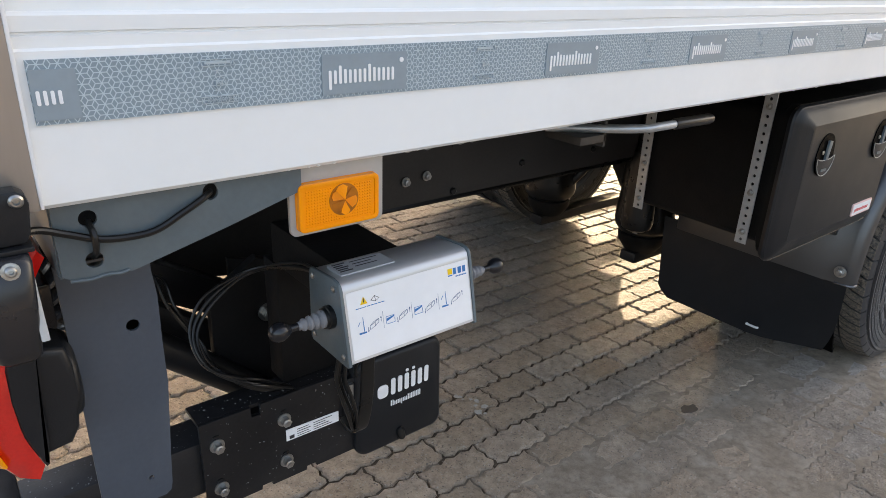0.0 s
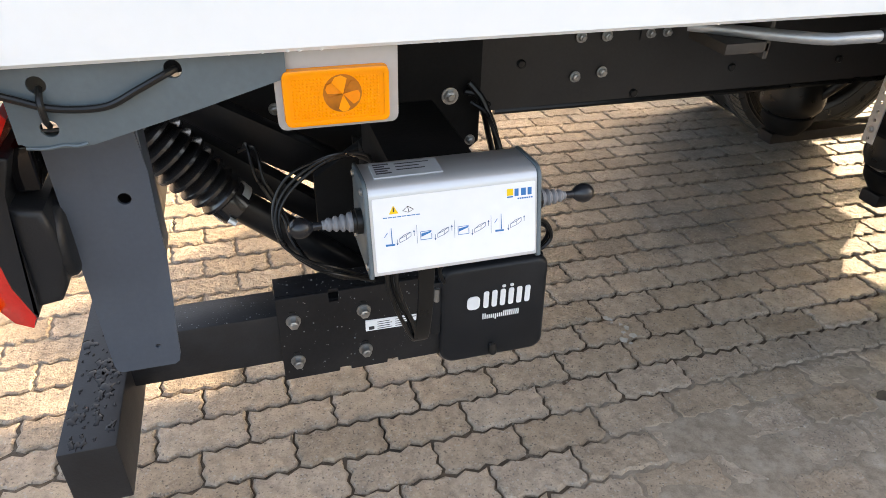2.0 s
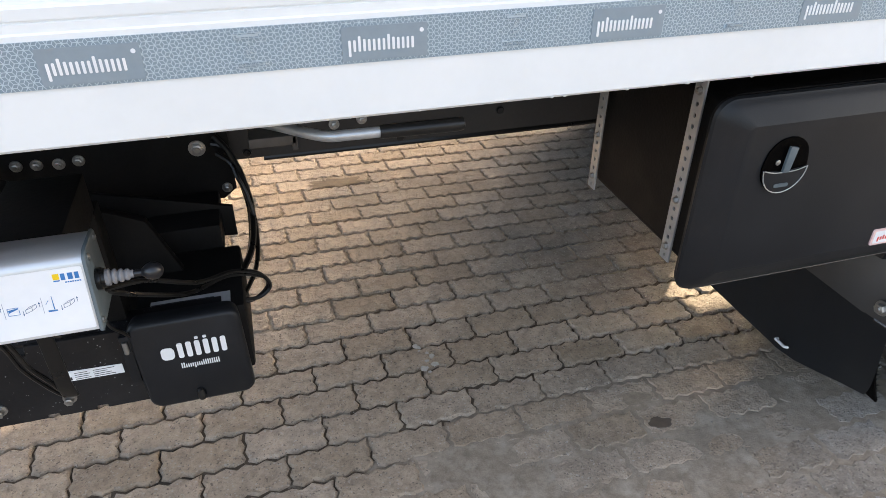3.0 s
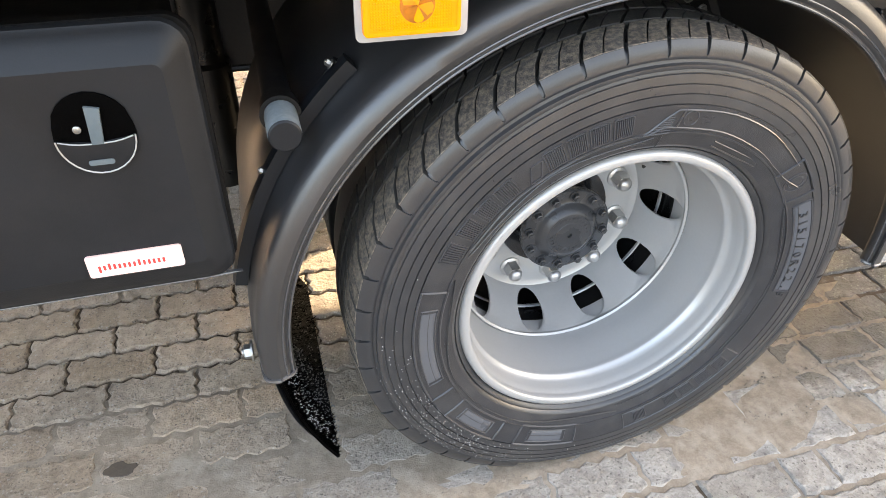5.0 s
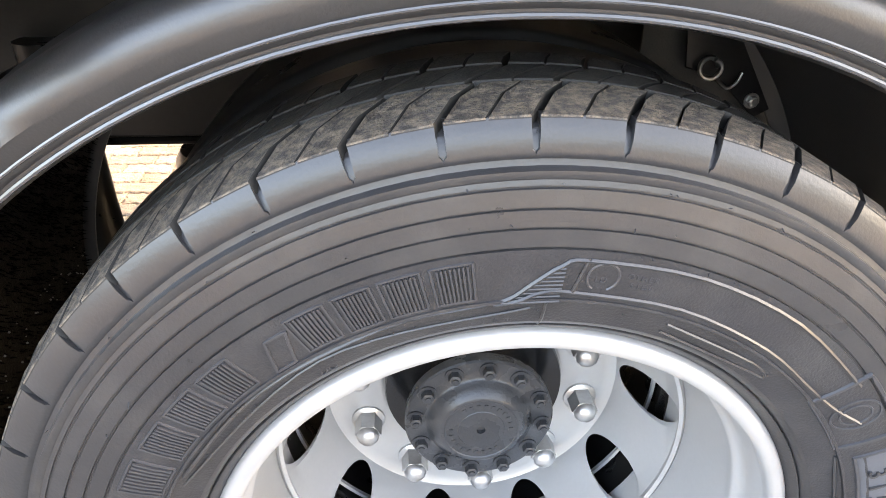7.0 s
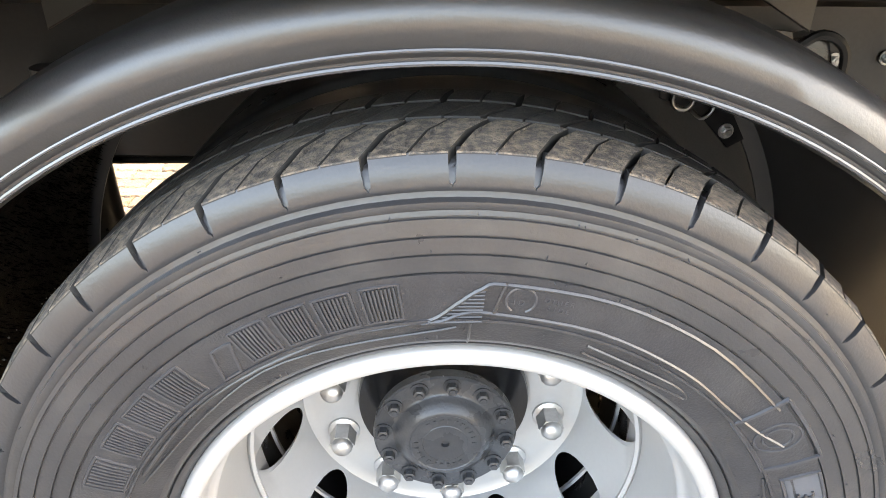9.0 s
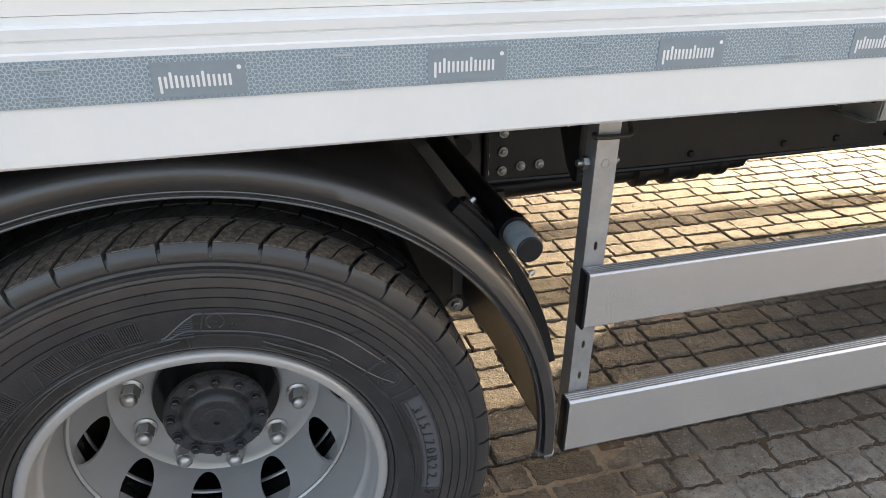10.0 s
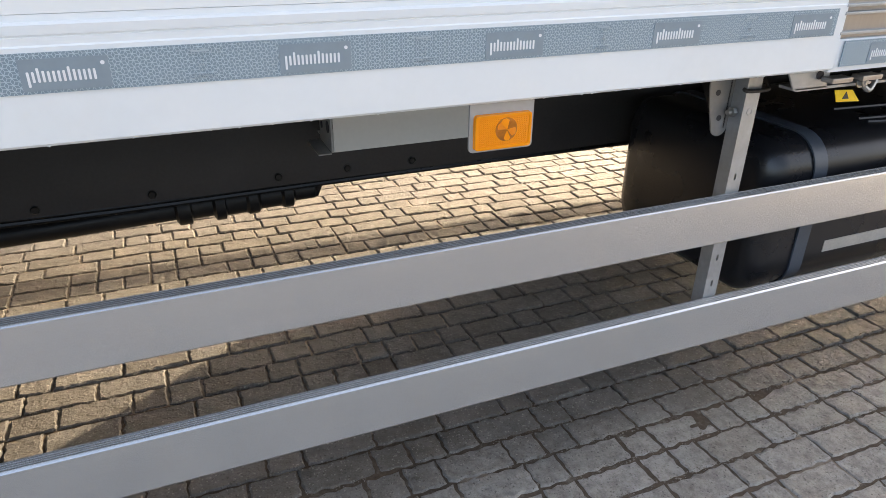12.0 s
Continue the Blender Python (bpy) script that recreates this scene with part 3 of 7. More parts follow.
def tape(x0, x1, z_shift, first, label):
    t = thing("reflective_tape", label, "tape", (x0, -0.001, TAPE_H[0] + z_shift), "reflective tapes")
    bm = B()
    box(bm, x0, x1, -0.0020, 0.0009, TAPE_H[0] + z_shift, TAPE_H[1] + z_shift)
    part("foil", bm, M["tape"], t)
    base = Vector(t.location)
    x = first
    while x + .05 < x1:
        if x > x0 - 0.001:
            p = new("logo_panel", LOGO[0])
            p.parent, p.location = t, Vector((x, 0, z_shift)) - base
            w = new("word_mark", LOGO[1])
            w.parent = p
            BASE[p.name] = base
        if x0 < x - 0.13:
            a = new("approval_mark", LOGO[2])
            a.parent, a.location = t, Vector((x - 0.105, 0, z_shift)) - base
        x += LOGO_P


tape(-2.797, 2.738, 0.0, -2.864 + LOGO_P, "grey honeycomb reflective tape along the white sill")
# the clipped word mark at the rear end of the tape
t = thing("tape_end", "grey tape offcut with a clipped pale word mark", "tape", (-2.797, -0.001, 1.21), "reflective tapes")
bm = B()
prism(bm, rrect(-2.7965, -2.7630, 1.2092, 1.2492, .0006, 2), "y", -0.0033, -0.0012)
part("logo_panel", bm, M["logopanel"], t)
bm = B()
letter_bars(bm, -2.795, -2.774, 1.2215, 1.2375, -0.0041, -0.0030, [(0, .72), (.02, .7)])
part("word_mark", bm, M["whiteink"], t)


# ---------------------------------------------------------------- rear corner
def rear_post():
    t = thing("rear_door_frame", "brushed stainless steel rear corner post of the body", "door frame", (-2.84, 0.05, 1.14))
    bm = B()
    box(bm, -2.885, -2.8045, -0.004, 0.10, 1.135, 3.85, 0.004)
    part("post", bm, M["steel"], t)
    bm = B()
    box(bm, -2.8060, -2.8030, -0.0045, 0.02, 1.137, 3.84, 0.001)
    part("sealant_joint", bm, M["label"], t)
    bm = B()
    spin(bm, (-2.835, -0.004, 1.232), (0, -1, 0), [(0, .008), (.003, .008), (.005, .006), (.0052, .003), (.003, .0025)], n=16)
    part("screw", bm, M["bolt"], t)


rear_post()


def outline_lamp():
    t = thing("marker_lamp", "black rubber outline marker lamp on a hanging arm", "lamp", (-2.836, -0.02, 1.03))
    bm = B()
    prism(bm, [(-2.900, 1.116), (-2.822, 1.118), (-2.818, 1.126), (-2.815, 1.150), (-2.817, 1.158), (-2.823, 1.162), (-2.845, 1.161), (-2.900, 1.156)], "y", -0.024, -0.0045, 0.003)
    part("arm", bm, M["plastic"], t)
    bm = B()
    box(bm, -2.900, -2.8185, -.030, -.0045, 1.1125, 1.1165, .001)
    part("arm_ledge", bm, M["plastic"], t)
    bm = B()
    loft(bm, [[(cx + a * w, cy + b * d, z) for a, b in rrect(-1, 1, -1, 1, .5, 4)] for z, cx, cy, w, d in
              ((1.1120, -2.8385, -.020, .0150, .014), (1.1060, -2.8395, -.024, .0172, .017), (1.0700, -2.8420, -.027, .0172, .018), (1.0350, -2.8450, -.028, .0172, .018),
               (1.0260, -2.8450, -.028, .0160, .016), (1.0215, -2.8450, -.028, .0110, .011))])
    body = part("housing", bm, M["tank"], t, "glossy black lamp housing", angle=50)
    bm = B()
    prism(bm, [(-.046, 1.040), (-.028, 1.037), (-.016, 1.092), (-.026, 1.096)], "x", -2.8290, -2.8225, .0012)
    part("lens", bm, M["zincdull"], body, "clear ribbed lens")
    bm = B()
    spin(bm, (-2.824, -0.0238, 1.154), (0, -1, 0), [(0, .0056), (.002, .0056), (.0036, .0040), (.0038, .0026), (.0008, .0020)], n=16)
    part("screw", bm, M["bolt"], t)
    bm = B()
    spin(bm, (-2.839, -0.0405, 1.104), (0, -1, .2), [(0, .0072), (.002, .0070), (.0022, .0045), (.0055, .0042), (.0068, .0030), (.0069, .0018), (.003, .0015)], n=14)
    part("screw", bm, M["bolt"], t)


outline_lamp()


def support_bracket():
    t = thing("support_bracket", "slate-grey folded steel bracket under the rear corner", "bracket", (-2.70, 0.02, 1.06))
    f = lambda a, b: (a, 0.016, b)
    bm = B()
    # sheet with two round holes and one cable hole, cut from one outline
    cell_with_hole(bm, f, -2.786, -2.753, 1.0955, 1.1335, -2.7695, 1.1165, (.0078, .0078), 6, 6)
    cell_with_hole(bm, f, -2.786, -2.753, 1.0575, 1.0955, -2.7695, 1.0765, (.0078, .0078), 6, 6)
    cell_with_hole(bm, f, -2.675, -2.643, 1.095, 1.1335, -2.658, 1.1225, (.0078, .0085), 6, 6)

    def quad(*p):
        bm.faces.new([bm.verts.new(f(*q)) for q in p])
    quad((-2.798, 1.066), (-2.786, 1.0575), (-2.786, 1.1335), (-2.798, 1.1335))
    quad((-2.753, 1.0575), (-2.738, 1.0580), (-2.675, 1.0745), (-2.675, 1.1335), (-2.753, 1.1335))
    quad((-2.675, 1.0745), (-2.643, 1.0830), (-2.643, 1.095), (-2.675, 1.095))
    quad((-2.643, 1.0830), (-2.560, 1.1070), (-2.560, 1.1335), (-2.643, 1.1335))
    thicken(bm, (0, 0.004, 0))
    part("web", bm, M["slate"], t)
    bm = B()
    box(bm, -2.7995, -2.7960, 0.0202, 0.16, 1.062, 1.1335, 0.001)
    part("flange", bm, M["slate"], t)
    bm = B()
    prism(bm, [(-2.790, 1.0565), (-2.738, 1.0565), (-2.738, 1.0605), (-2.790, 1.0605)], "y", 0.0205, 0.05)
    part("flange", bm, M["slate"], t)
    bm = B()
    tube(bm, [(-2.792, .0150, 1.0605), (-2.775, .0140, 1.0590), (-2.762, .0150, 1.0603), (-2.750, .0138, 1.0592), (-2.742, .0150, 1.0605)], .0016, 6)
    part("weld_seam", bm, M["slate"], t)


support_bracket()

bm = B()
tube(bm, [(-2.835, -0.012, 1.121), (-2.812, 0.004, 1.118), (-2.790, 0.010, 1.108), (-2.765, 0.010, 1.098), (-2.740, 0.011, 1.094), (-2.715, 0.010, 1.096), (-2.690, 0.009, 1.108),
          (-2.668, 0.012, 1.118), (-2.656, 0.022, 1.121)], .0034, 10)
single("lamp_cable", bm, M["rubber"], "thin black lamp cable looped under the body", "cable", (-2.74, 0.012, 1.10), "cables")
bm = B()
tube(bm, [(-2.7690, 0.020, 1.113), (-2.7685, 0.009, 1.106), (-2.7680, 0.006, 1.098), (-2.7685, 0.009, 1.086), (-2.7695, 0.020, 1.078)], .0030, 6)
single("cable_tie", bm, M["rubber"], "black cable tie through two holes of the bracket", "cable tie", (-2.769, 0.012, 1.095))


def lamp_carrier():
    t = thing("lamp_carrier_plate", "slate-grey steel plate hanging below the bracket", "plate", (-2.75, 0.07, 0.74))
    f = lambda a, b: (a, 0.070, b)
    bm = B()
    cell_with_hole(bm, f, -2.755, -2.717, .945, 1.00, -2.7355, .973, (.0068, .0068), 6, 6)
    cell_with_hole(bm, f, -2.755, -2.727, .755, .790, -2.7415, .773, (.0030, .0030), 6, 6)

    def quad(*p):
        bm.faces.new([bm.verts.new(f(*q)) for q in p])
    quad((-2.798, 1.055), (-2.7965, .945), (-2.755, .945), (-2.755, 1.0), (-2.755, 1.055))
    quad((-2.755, 1.0), (-2.717, 1.0), (-2.712, 1.055), (-2.755, 1.055))
    quad((-2.717, .945), (-2.7085, .945), (-2.707, 1.0), (-2.712, 1.055), (-2.717, 1.0))
    quad((-2.7965, .945), (-2.7955, .790), (-2.755, .790), (-2.755, .945))
    quad((-2.755, .790), (-2.727, .790), (-2.717, .790), (-2.7085, .893), (-2.7085, .945), (-2.717, .945), (-2.755, .945))
    quad((-2.7955, .790), (-2.795, .755), (-2.755, .755), (-2.755, .790))
    quad((-2.727, .755), (-2.7195, .755), (-2.717, .790), (-2.727, .790))
    quad((-2.795, .755), (-2.793, .744), (-2.788, .741), (-2.728, .741), (-2.722, .745), (-2.7195, .755), (-2.727, .755), (-2.755, .755))
    thicken(bm, (0, 0.004, 0))
    part("sheet", bm, M["carrier"], t)
    bm = B()
    box(bm, -2.778, -2.715, .110, .116, .93, 1.04, .001)
    part("backing_plate", bm, M["black"], t)
    bm = B()
    box(bm, -2.7125, -2.7085, 0.0742, 0.115, .895, 1.05, 0.001)
    part("return_flange", bm, M["carrier"], t)


lamp_carrier()


def tail_light():
    t = thing("tail_light", "tall red and amber tail light in a black housing", "tail light", (-2.84, 0.085, 0.85))
    outer = [(-2.8500, .846), (-2.8700, .855), (-2.8820, .880), (-2.8868, .912), (-2.8862, .945), (-2.8790, .973), (-2.8660, 1.000), (-2.8440, 1.040), (-2.8190, 1.080), (-2.8120, 1.089)]
    inner = [(-2.8065, 1.081), (-2.8260, 1.048), (-2.8470, 1.010), (-2.8555, .982), (-2.8565, .948), (-2.8540, .905), (-2.8420, .866)]
    # both edges cut into even stations, joined by a rounded section
    def stations(line, n=14):
        line = [Vector((x, 0, z)) for x, z in line]
        cum = [0]
        for a, b in zip(line, line[1:]):
            cum.append(cum[-1] + (b - a).length)
        out = []
        for i in range(n + 1):
            s = cum[-1] * i / n
            k = max(j for j in range(len(line) - 1) if cum[j] <= s + 1e-9)
            out.append(line[k].lerp(line[k + 1], (s - cum[k]) / (cum[k + 1] - cum[k])))
        return out
    so, si = stations(outer), stations(list(reversed(inner)))

    def shell(f0, f1, grow, s0, s1):
        rings = []
        for o, n in list(zip(so, si))[s0:s1]:
            ring = []
            for f, y in ((f0, .060), (f0 + .06, .045), (f0 + .20, .036), (f1, .034), (f1, .140), (f0 + .20, .138), (f0 + .06, .129), (f0, .114)):
                p = o.lerp(n, min(f, f1))
                ring.append((p.x - grow, y + (-grow if y < .1 else grow), p.z))
            rings.append(ring)
        return rings
    bm = B()
    loft(bm, shell(0, 1, 0, 0, 15))
    part("lens", bm, M["red"], t, "shiny red lens", angle=60)
    bm = B()
    loft(bm, shell(-.02, .26, .0008, 2, 9))
    part("amber_segment", bm, M["amber"], t, "amber lens segment", angle=60)
    bm = B()
    prism(bm, [(x + .0004, z) for x, z in inner[1:]] + [(-2.8400, .864), (-2.8370, .872), (-2.8345, .892), (-2.8335, .930), (-2.8340, .985), (-2.8280, 1.010), (-2.8150, 1.045)], "y", .0310, .144, .004, 3)
    part("lens_rim", bm, M["plastic"], t, angle=50)
    bm = B()
    prism(bm, [(-2.8400, .873), (-2.8140, .877), (-2.8050, .893), (-2.8005, .930), (-2.8005, .962), (-2.8050, .984), (-2.8370, .992)], "y", .0370, .136, .008, 3)
    part("housing", bm, M["plastic"], t, "wet black moulded housing", angle=50)
    bm = B()
    spin(bm, (-2.8060, .086, .932), (1, 0, 0), [(0, .047), (.006, .046), (.010, .042), (.012, .034), (.0125, .001)], n=28)
    part("end_cover", bm, M["plastic"], t, angle=50)
    bm = B()
    box(bm, -2.826, -2.804, .055, .125, .998, 1.046, .004)
    part("cable_box", bm, M["wet"], t, "wet glossy cable box")
    bm = B()
    cyl(bm, (-2.80, .088, .937), (-2.772, .088, .937), .014, n=16)
    part("mounting_stud", bm, M["black"], t)


tail_light()


# ---------------------------------------------------------------- side marker lamps
def marker(x0, x1, z0, z1, y, label, lens):
    t = thing("side_marker_lamp", label, "lamp", ((x0 + x1) / 2, y, z0), "amber side marker lamps")
    bm = B()
    prism(bm, rrect(x0, x1, z0, z1, .008, 4), "y", y, y + .006, .001)
    part("backplate", bm, M["lampplate"], t, "light grey backplate")
    a0, a1, b0, b1 = lens
    y += .0045
    bm = B()
    prism(bm, rrect(a0 + .003, a1 - .003, b0 + .003, b1 - .003, .004, 4), "y", y - .0115, y - .006)
    prism(bm, rrect(a0, a1, b0, b1, .006, 4), "y", y - .008, y - .0003, .002)
    lens_ob = part("lens", bm, M["amber"], t, "ribbed amber lens")
    ro, ri = rrect(a0 + .0005, a1 - .0005, b0 + .0005, b1 - .0005, .006, 4), rrect(a0 + .0055, a1 - .0055, b0 + .0055, b1 - .0055, .004, 4)
    bm = B()
    loft(bm, [[(a, yy, b) for a, b in q] for yy, q in ((y - .006, ro), (y - .0128, ro), (y - .0134, [((p[0] * 2 + q[0]) / 3, (p[1] * 2 + q[1]) / 3) for p, q in zip(ro, ri)]), (y - .0128, ri), (y - .0110, ri))], cap=False)
    part("lens_border", bm, M["amber"], lens_ob, "smooth amber border", angle=50)
    cx, cz, r = a0 + (a1 - a0) * .55, (b0 + b1) / 2 + .003, (b1 - b0) * .30
    bm = B()
    prism(bm, circle(cx, cz, r * 1.12, 24), "y", y - .0120, y - .0113)
    ref = part("reflector", bm, M["amberdark"], t, "fan-shaped amber reflector")
    for k in range(6):
        a, wide = 60 * k + 12, 60 if k % 2 else 44
        rim = [(cx + r * q * math.cos(radians(a + wide * d)), cz + r * q * math.sin(radians(a + wide * d))) for d, q in ((0, .92), (.35, 1.06), (.7, 1.04), (1, .9))]
        bm = B()
        tip = bm.verts.new((cx, y - .0150 if k % 2 else y - .0124, cz))
        low = [bm.verts.new((p[0], y - (.0123 if k % 2 else .0142), p[1])) for p in rim]
        for p, q in zip(low, low[1:]):
            bm.faces.new((tip, p, q))
        thicken(bm, (0, .0009, 0))
        part("facet", bm, M[("amberdark", "amber", "amberfacet")[k % 3]], ref, angle=10)
    bm = B()
    step = .0034
    for i in range(int((a1 - a0 - .016) / step)):
        for j in range(int((b1 - b0 - .014) / step)):
            px, pz = a0 + .010 + i * step, b0 + .009 + j * step
            if math.hypot(px - cx, pz - cz) > r * 1.2:
                q = [(px + .0013 * math.cos(radians(60 * k)), pz + .0013 * math.sin(radians(60 * k))) for k in range(6)]
                loft(bm, [[(u, y - .0113, v) for u, v in q], [(px + (u - px) * .5, y - .0123, pz + (v - pz) * .5) for u, v in q]])
    tagged(part("prism_field", bm, M["amber"], t, "rows of small amber prisms"), kind="stuff")


marker(-2.572, -2.452, 1.052, 1.140, .022, "amber side marker lamp on a grey plate at the rear", (-2.5655, -2.4625, 1.0575, 1.1135))
marker(-.475, -.336, 1.040, 1.140, .022, "amber side marker lamp on a grey plate above the wheel", (-.467, -.347, 1.048, 1.112))
marker(1.963, 2.086, 1.044, 1.135, .024, "amber side marker lamp on a grey plate behind the rails", (1.970, 2.079, 1.049, 1.111))


# ---------------------------------------------------------------- chassis
def chassis_rail(y_web, side, label):
    t = thing("chassis_rail", label, "chassis", (1.3, y_web, .70), "chassis rails")
    bm = B()
    s = side
    prism(bm, [(y_web, .70), (y_web + .072 * s, .70), (y_web + .072 * s, .708), (y_web + .008 * s, .708), (y_web + .008 * s, .978), (y_web + .072 * s, .978), (y_web + .072 * s, .986), (y_web, .986)], "x", -2.30, 5.4)
    part("channel", bm, M["frame"], t)
    if side > 0:
        for x, z, r in ((-1.812, .771, .0115), (-1.739, .778, .0115), (-1.808, .869, .0115), (-1.739, .868, .0115), (-1.619, .867, .010), (-1.573, .868, .010), (.802, .838, .0115), (.802, .783, .0115),
                        (.801, .727, .0115), (.857, .737, .0115), (.914, .738, .0115), (.748, .725, .0115), (.747, .777, .0115), (.587, .887, .0115), (.697, .889, .0115), (.753, .890, .0115), (.854, .895, .0115), (.912, .896, .0115), (.957, .875, .0115), (1.010, .874, .0115)):
            bm = B()
            hexbolt(bm, (x, y_web - .0055, z), (0, -1, 0), r * .85, .013)
            part("bolt", bm, M["bolt"], t)
        for x, z in ((-1.957, .812), (-1.635, .713), (-2.04, .716), (1.137, .72), (1.418, .723), (1.756, .728), (1.959, .729), (2.163, .728), (-1.35, .76), (-1.0, .76)):
            bm = B()
            spin(bm, (x, y_web, z), (0, -1, 0), [(0, .011), (.005, .011), (.008, .008), (.008, .004)], n=14)
            part("plug", bm, M["rubber"], t)
        bm = B()
        box(bm, -1.645, -1.548, y_web - .006, y_web - .0005, .850, .886, .001)
        part("washer_plate", bm, M["frame"], t)
        bm = B()
        box(bm, .931, 1.034, y_web - .006, y_web - .0005, .855, .897, .001)
        part("washer_plate", bm, M["frame"], t)
    return t


chassis_rail(.874, 1, "black chassis rail with bolts under the body")
chassis_rail(1.676, -1, "black chassis rail on the far side")
for x in (-1.9, -.62, .72, 2.3):
    bm = B()
    box(bm, x, x + .06, .947, 1.603, .73, .96, .006)
    single("crossbeam", bm, M["frame"], "black crossbeam between the chassis rails", "chassis", (x, 1.27, .73), "crossbeams")


def mounting_plate():
    t = thing("tail_lift_mounting_plate", "black bolted tail lift mounting plate on the chassis", "bracket", (-2.3, .82, .63))
    bm = B()
    prism(bm, [(-2.66, .80), (-2.60, .70), (-2.30, .63), (-2.11, .625), (-2.078, .65), (-2.078, 1.10), (-2.66, 1.10)], "y", .815, .827, .002)
    part("plate", bm, M["shaded_grime"], t)
    for x, z, r in ((-2.547, .772, .0095), (-2.505, .770, .0095), (-2.459, .767, .0095), (-2.416, .770, .0095), (-2.153, .769, .014), (-2.10, .655, .009), (-2.36, .93, .012), (-2.30, .93, .012)):
        bm = B()
        hexbolt(bm, (x, .815, z), (0, -1, 0), r, .012)
        part("bolt", bm, M["bolt"], t)
    bm = B()
    prism(bm, [(-2.40, .60), (-2.09, .58), (-2.09, .66), (-2.40, .74)], "y", .70, .712, .002)
    part("gusset", bm, M["shaded_grime"], t)
    bm = B()
    prism(bm, [(-2.50, .735), (-2.40, .800), (-2.26, .735), (-2.20, .58), (-2.20, .47), (-2.44, .47), (-2.50, .60)], "y", .542, .566, .004)
    part("pivot_plate", bm, M["shaded_grime"], t)
    bm = B()
    hexbolt(bm, (-2.386, .542, .677), (0, -1, 0), .0135, .016)
    part("pivot_bolt", bm, M["bolt"], t, "large galvanised pivot bolt")


mounting_plate()


# ---------------------------------------------------------------- tail lift
def tail_lift():
    t = thing("tail_lift", "black tail lift frame with bolted support arm", "tail lift", (-2.5, .40, .41))
    bm = B()
    box(bm, -2.862, -2.10, .372, .452, .448, .556, .004)
    part("support_arm", bm, M["beam"], t)
    bm = B()
    box(bm, -2.945, -2.860, .185, 2.3, .385, .505, .004)
    part("underrun_beam", bm, M["beam"], t, "wet black underrun beam")
    # U-shaped clamp plate with notches
    bm = B()
    zl, zh = .418, .606
    poly = [(-2.602, zl), (-2.50, zl), (-2.50, zl + .010), (-2.478, zl + .010), (-2.478, zl), (-2.408, zl), (-2.408, zl + .010), (-2.386, zl + .010), (-2.386, zl), (-2.13, zl),
            (-2.13, zh), (-2.492, zh), (-2.492, zh - .022), (-2.510, zh - .022), (-2.510, zh), (-2.602, zh)]
    prism(bm, poly, "y", .352, .360, .0008, 1)
    part("clamp_plate", bm, M["black"], t)
    bm = B()
    box(bm, -2.602, -2.13, .3605, .418, .598, .606, .002)
    part("clamp_plate_top", bm, M["black"], t)
    for x in (-2.575, -2.449):
        for z in (.555, .462):
            bm = B()
            hexbolt(bm, (x, .352, z), (0, -1, 0), .0092, .015)
            part("bolt", bm, M["bolt"], t, "galvanised bolt with washer")
            # slot as a flat black plate, its inner shade as colour
            bm = B()
            prism(bm, rrect(x - .006, x + .006, z + .0145, z + .0205, .002, 2), "y", .3505, .3519)
            part("slot", bm, M["rubber"], t)
    for x in (-2.16, -2.145):
        for z in (.50, .53, .46):
            # uncut holes: black discs stand for the shade inside
            bm = B()
            cyl(bm, (x, .3519, z), (x, .3500, z), .004, n=10)
            part("hole", bm, M["rubber"], t)
    # lift arms and their cylinder
    for y, a, b, h in ((.70, (-2.95, .97), (-2.25, .54), .075), (.60, (-2.80, .86), (-2.33, .50), .05)):
        bm = B()
        dx, dz = b[0] - a[0], b[1] - a[1]
        q = math.hypot(dx, dz)
        nx, nz = -dz / q * h / 2, dx / q * h / 2
        prism(bm, [(a[0] + nx, a[1] + nz), (a[0] - nx, a[1] - nz), (b[0] - nx, b[1] - nz), (b[0] + nx, b[1] + nz)], "y", y, y + .05, .004)
        part("lift_arm", bm, M["black"], t)
    bm = B()
    cyl(bm, (-2.66, .52, .728), (-2.35, .55, .44), .030, n=24)
    part("cylinder_barrel", bm, M["black"], t)
    bm = B()
    ax = Vector((-2.66 + 2.80, 0, .728 - .905))
    L = ax.length
    prof = []
    for i in range(10):
        k = max(0, i - 5) / 5
        prof += [(L * i / 10, .037), (L * (i + .35) / 10, .053 - .010 * k), (L * (i + .6) / 10, .053 - .010 * k)]
    prof += [(L - .004, .038), (L, .0385), (L + .026, .0385), (L + .027, .030)]
    spin(bm, (-2.80, .515, .905), ax, prof, n=28)
    part("bellows", bm, M["bellows"], t, "ribbed black rubber bellows")
    bm = B()
    p = Vector((-2.66, .52, .728))
    spin(bm, p + ax.normalized() * .006, ax, [(0, .0388), (0, .0415), (.016, .0415), (.016, .0388)], n=28, cap=False)
    tube(bm, [p + Vector((.0, -.046, -.022)), p + Vector((.012, -.050, -.03))], .006, 8, 1)
    part("hose_clamp", bm, M["clamp"], t, "bright worm-drive hose clamp")
    bm = B()
    box(bm, -2.80, -2.35, .83, .90, .86, .93, .004)
    part("crosstube", bm, M["shaded_grime"], t)


tail_lift()


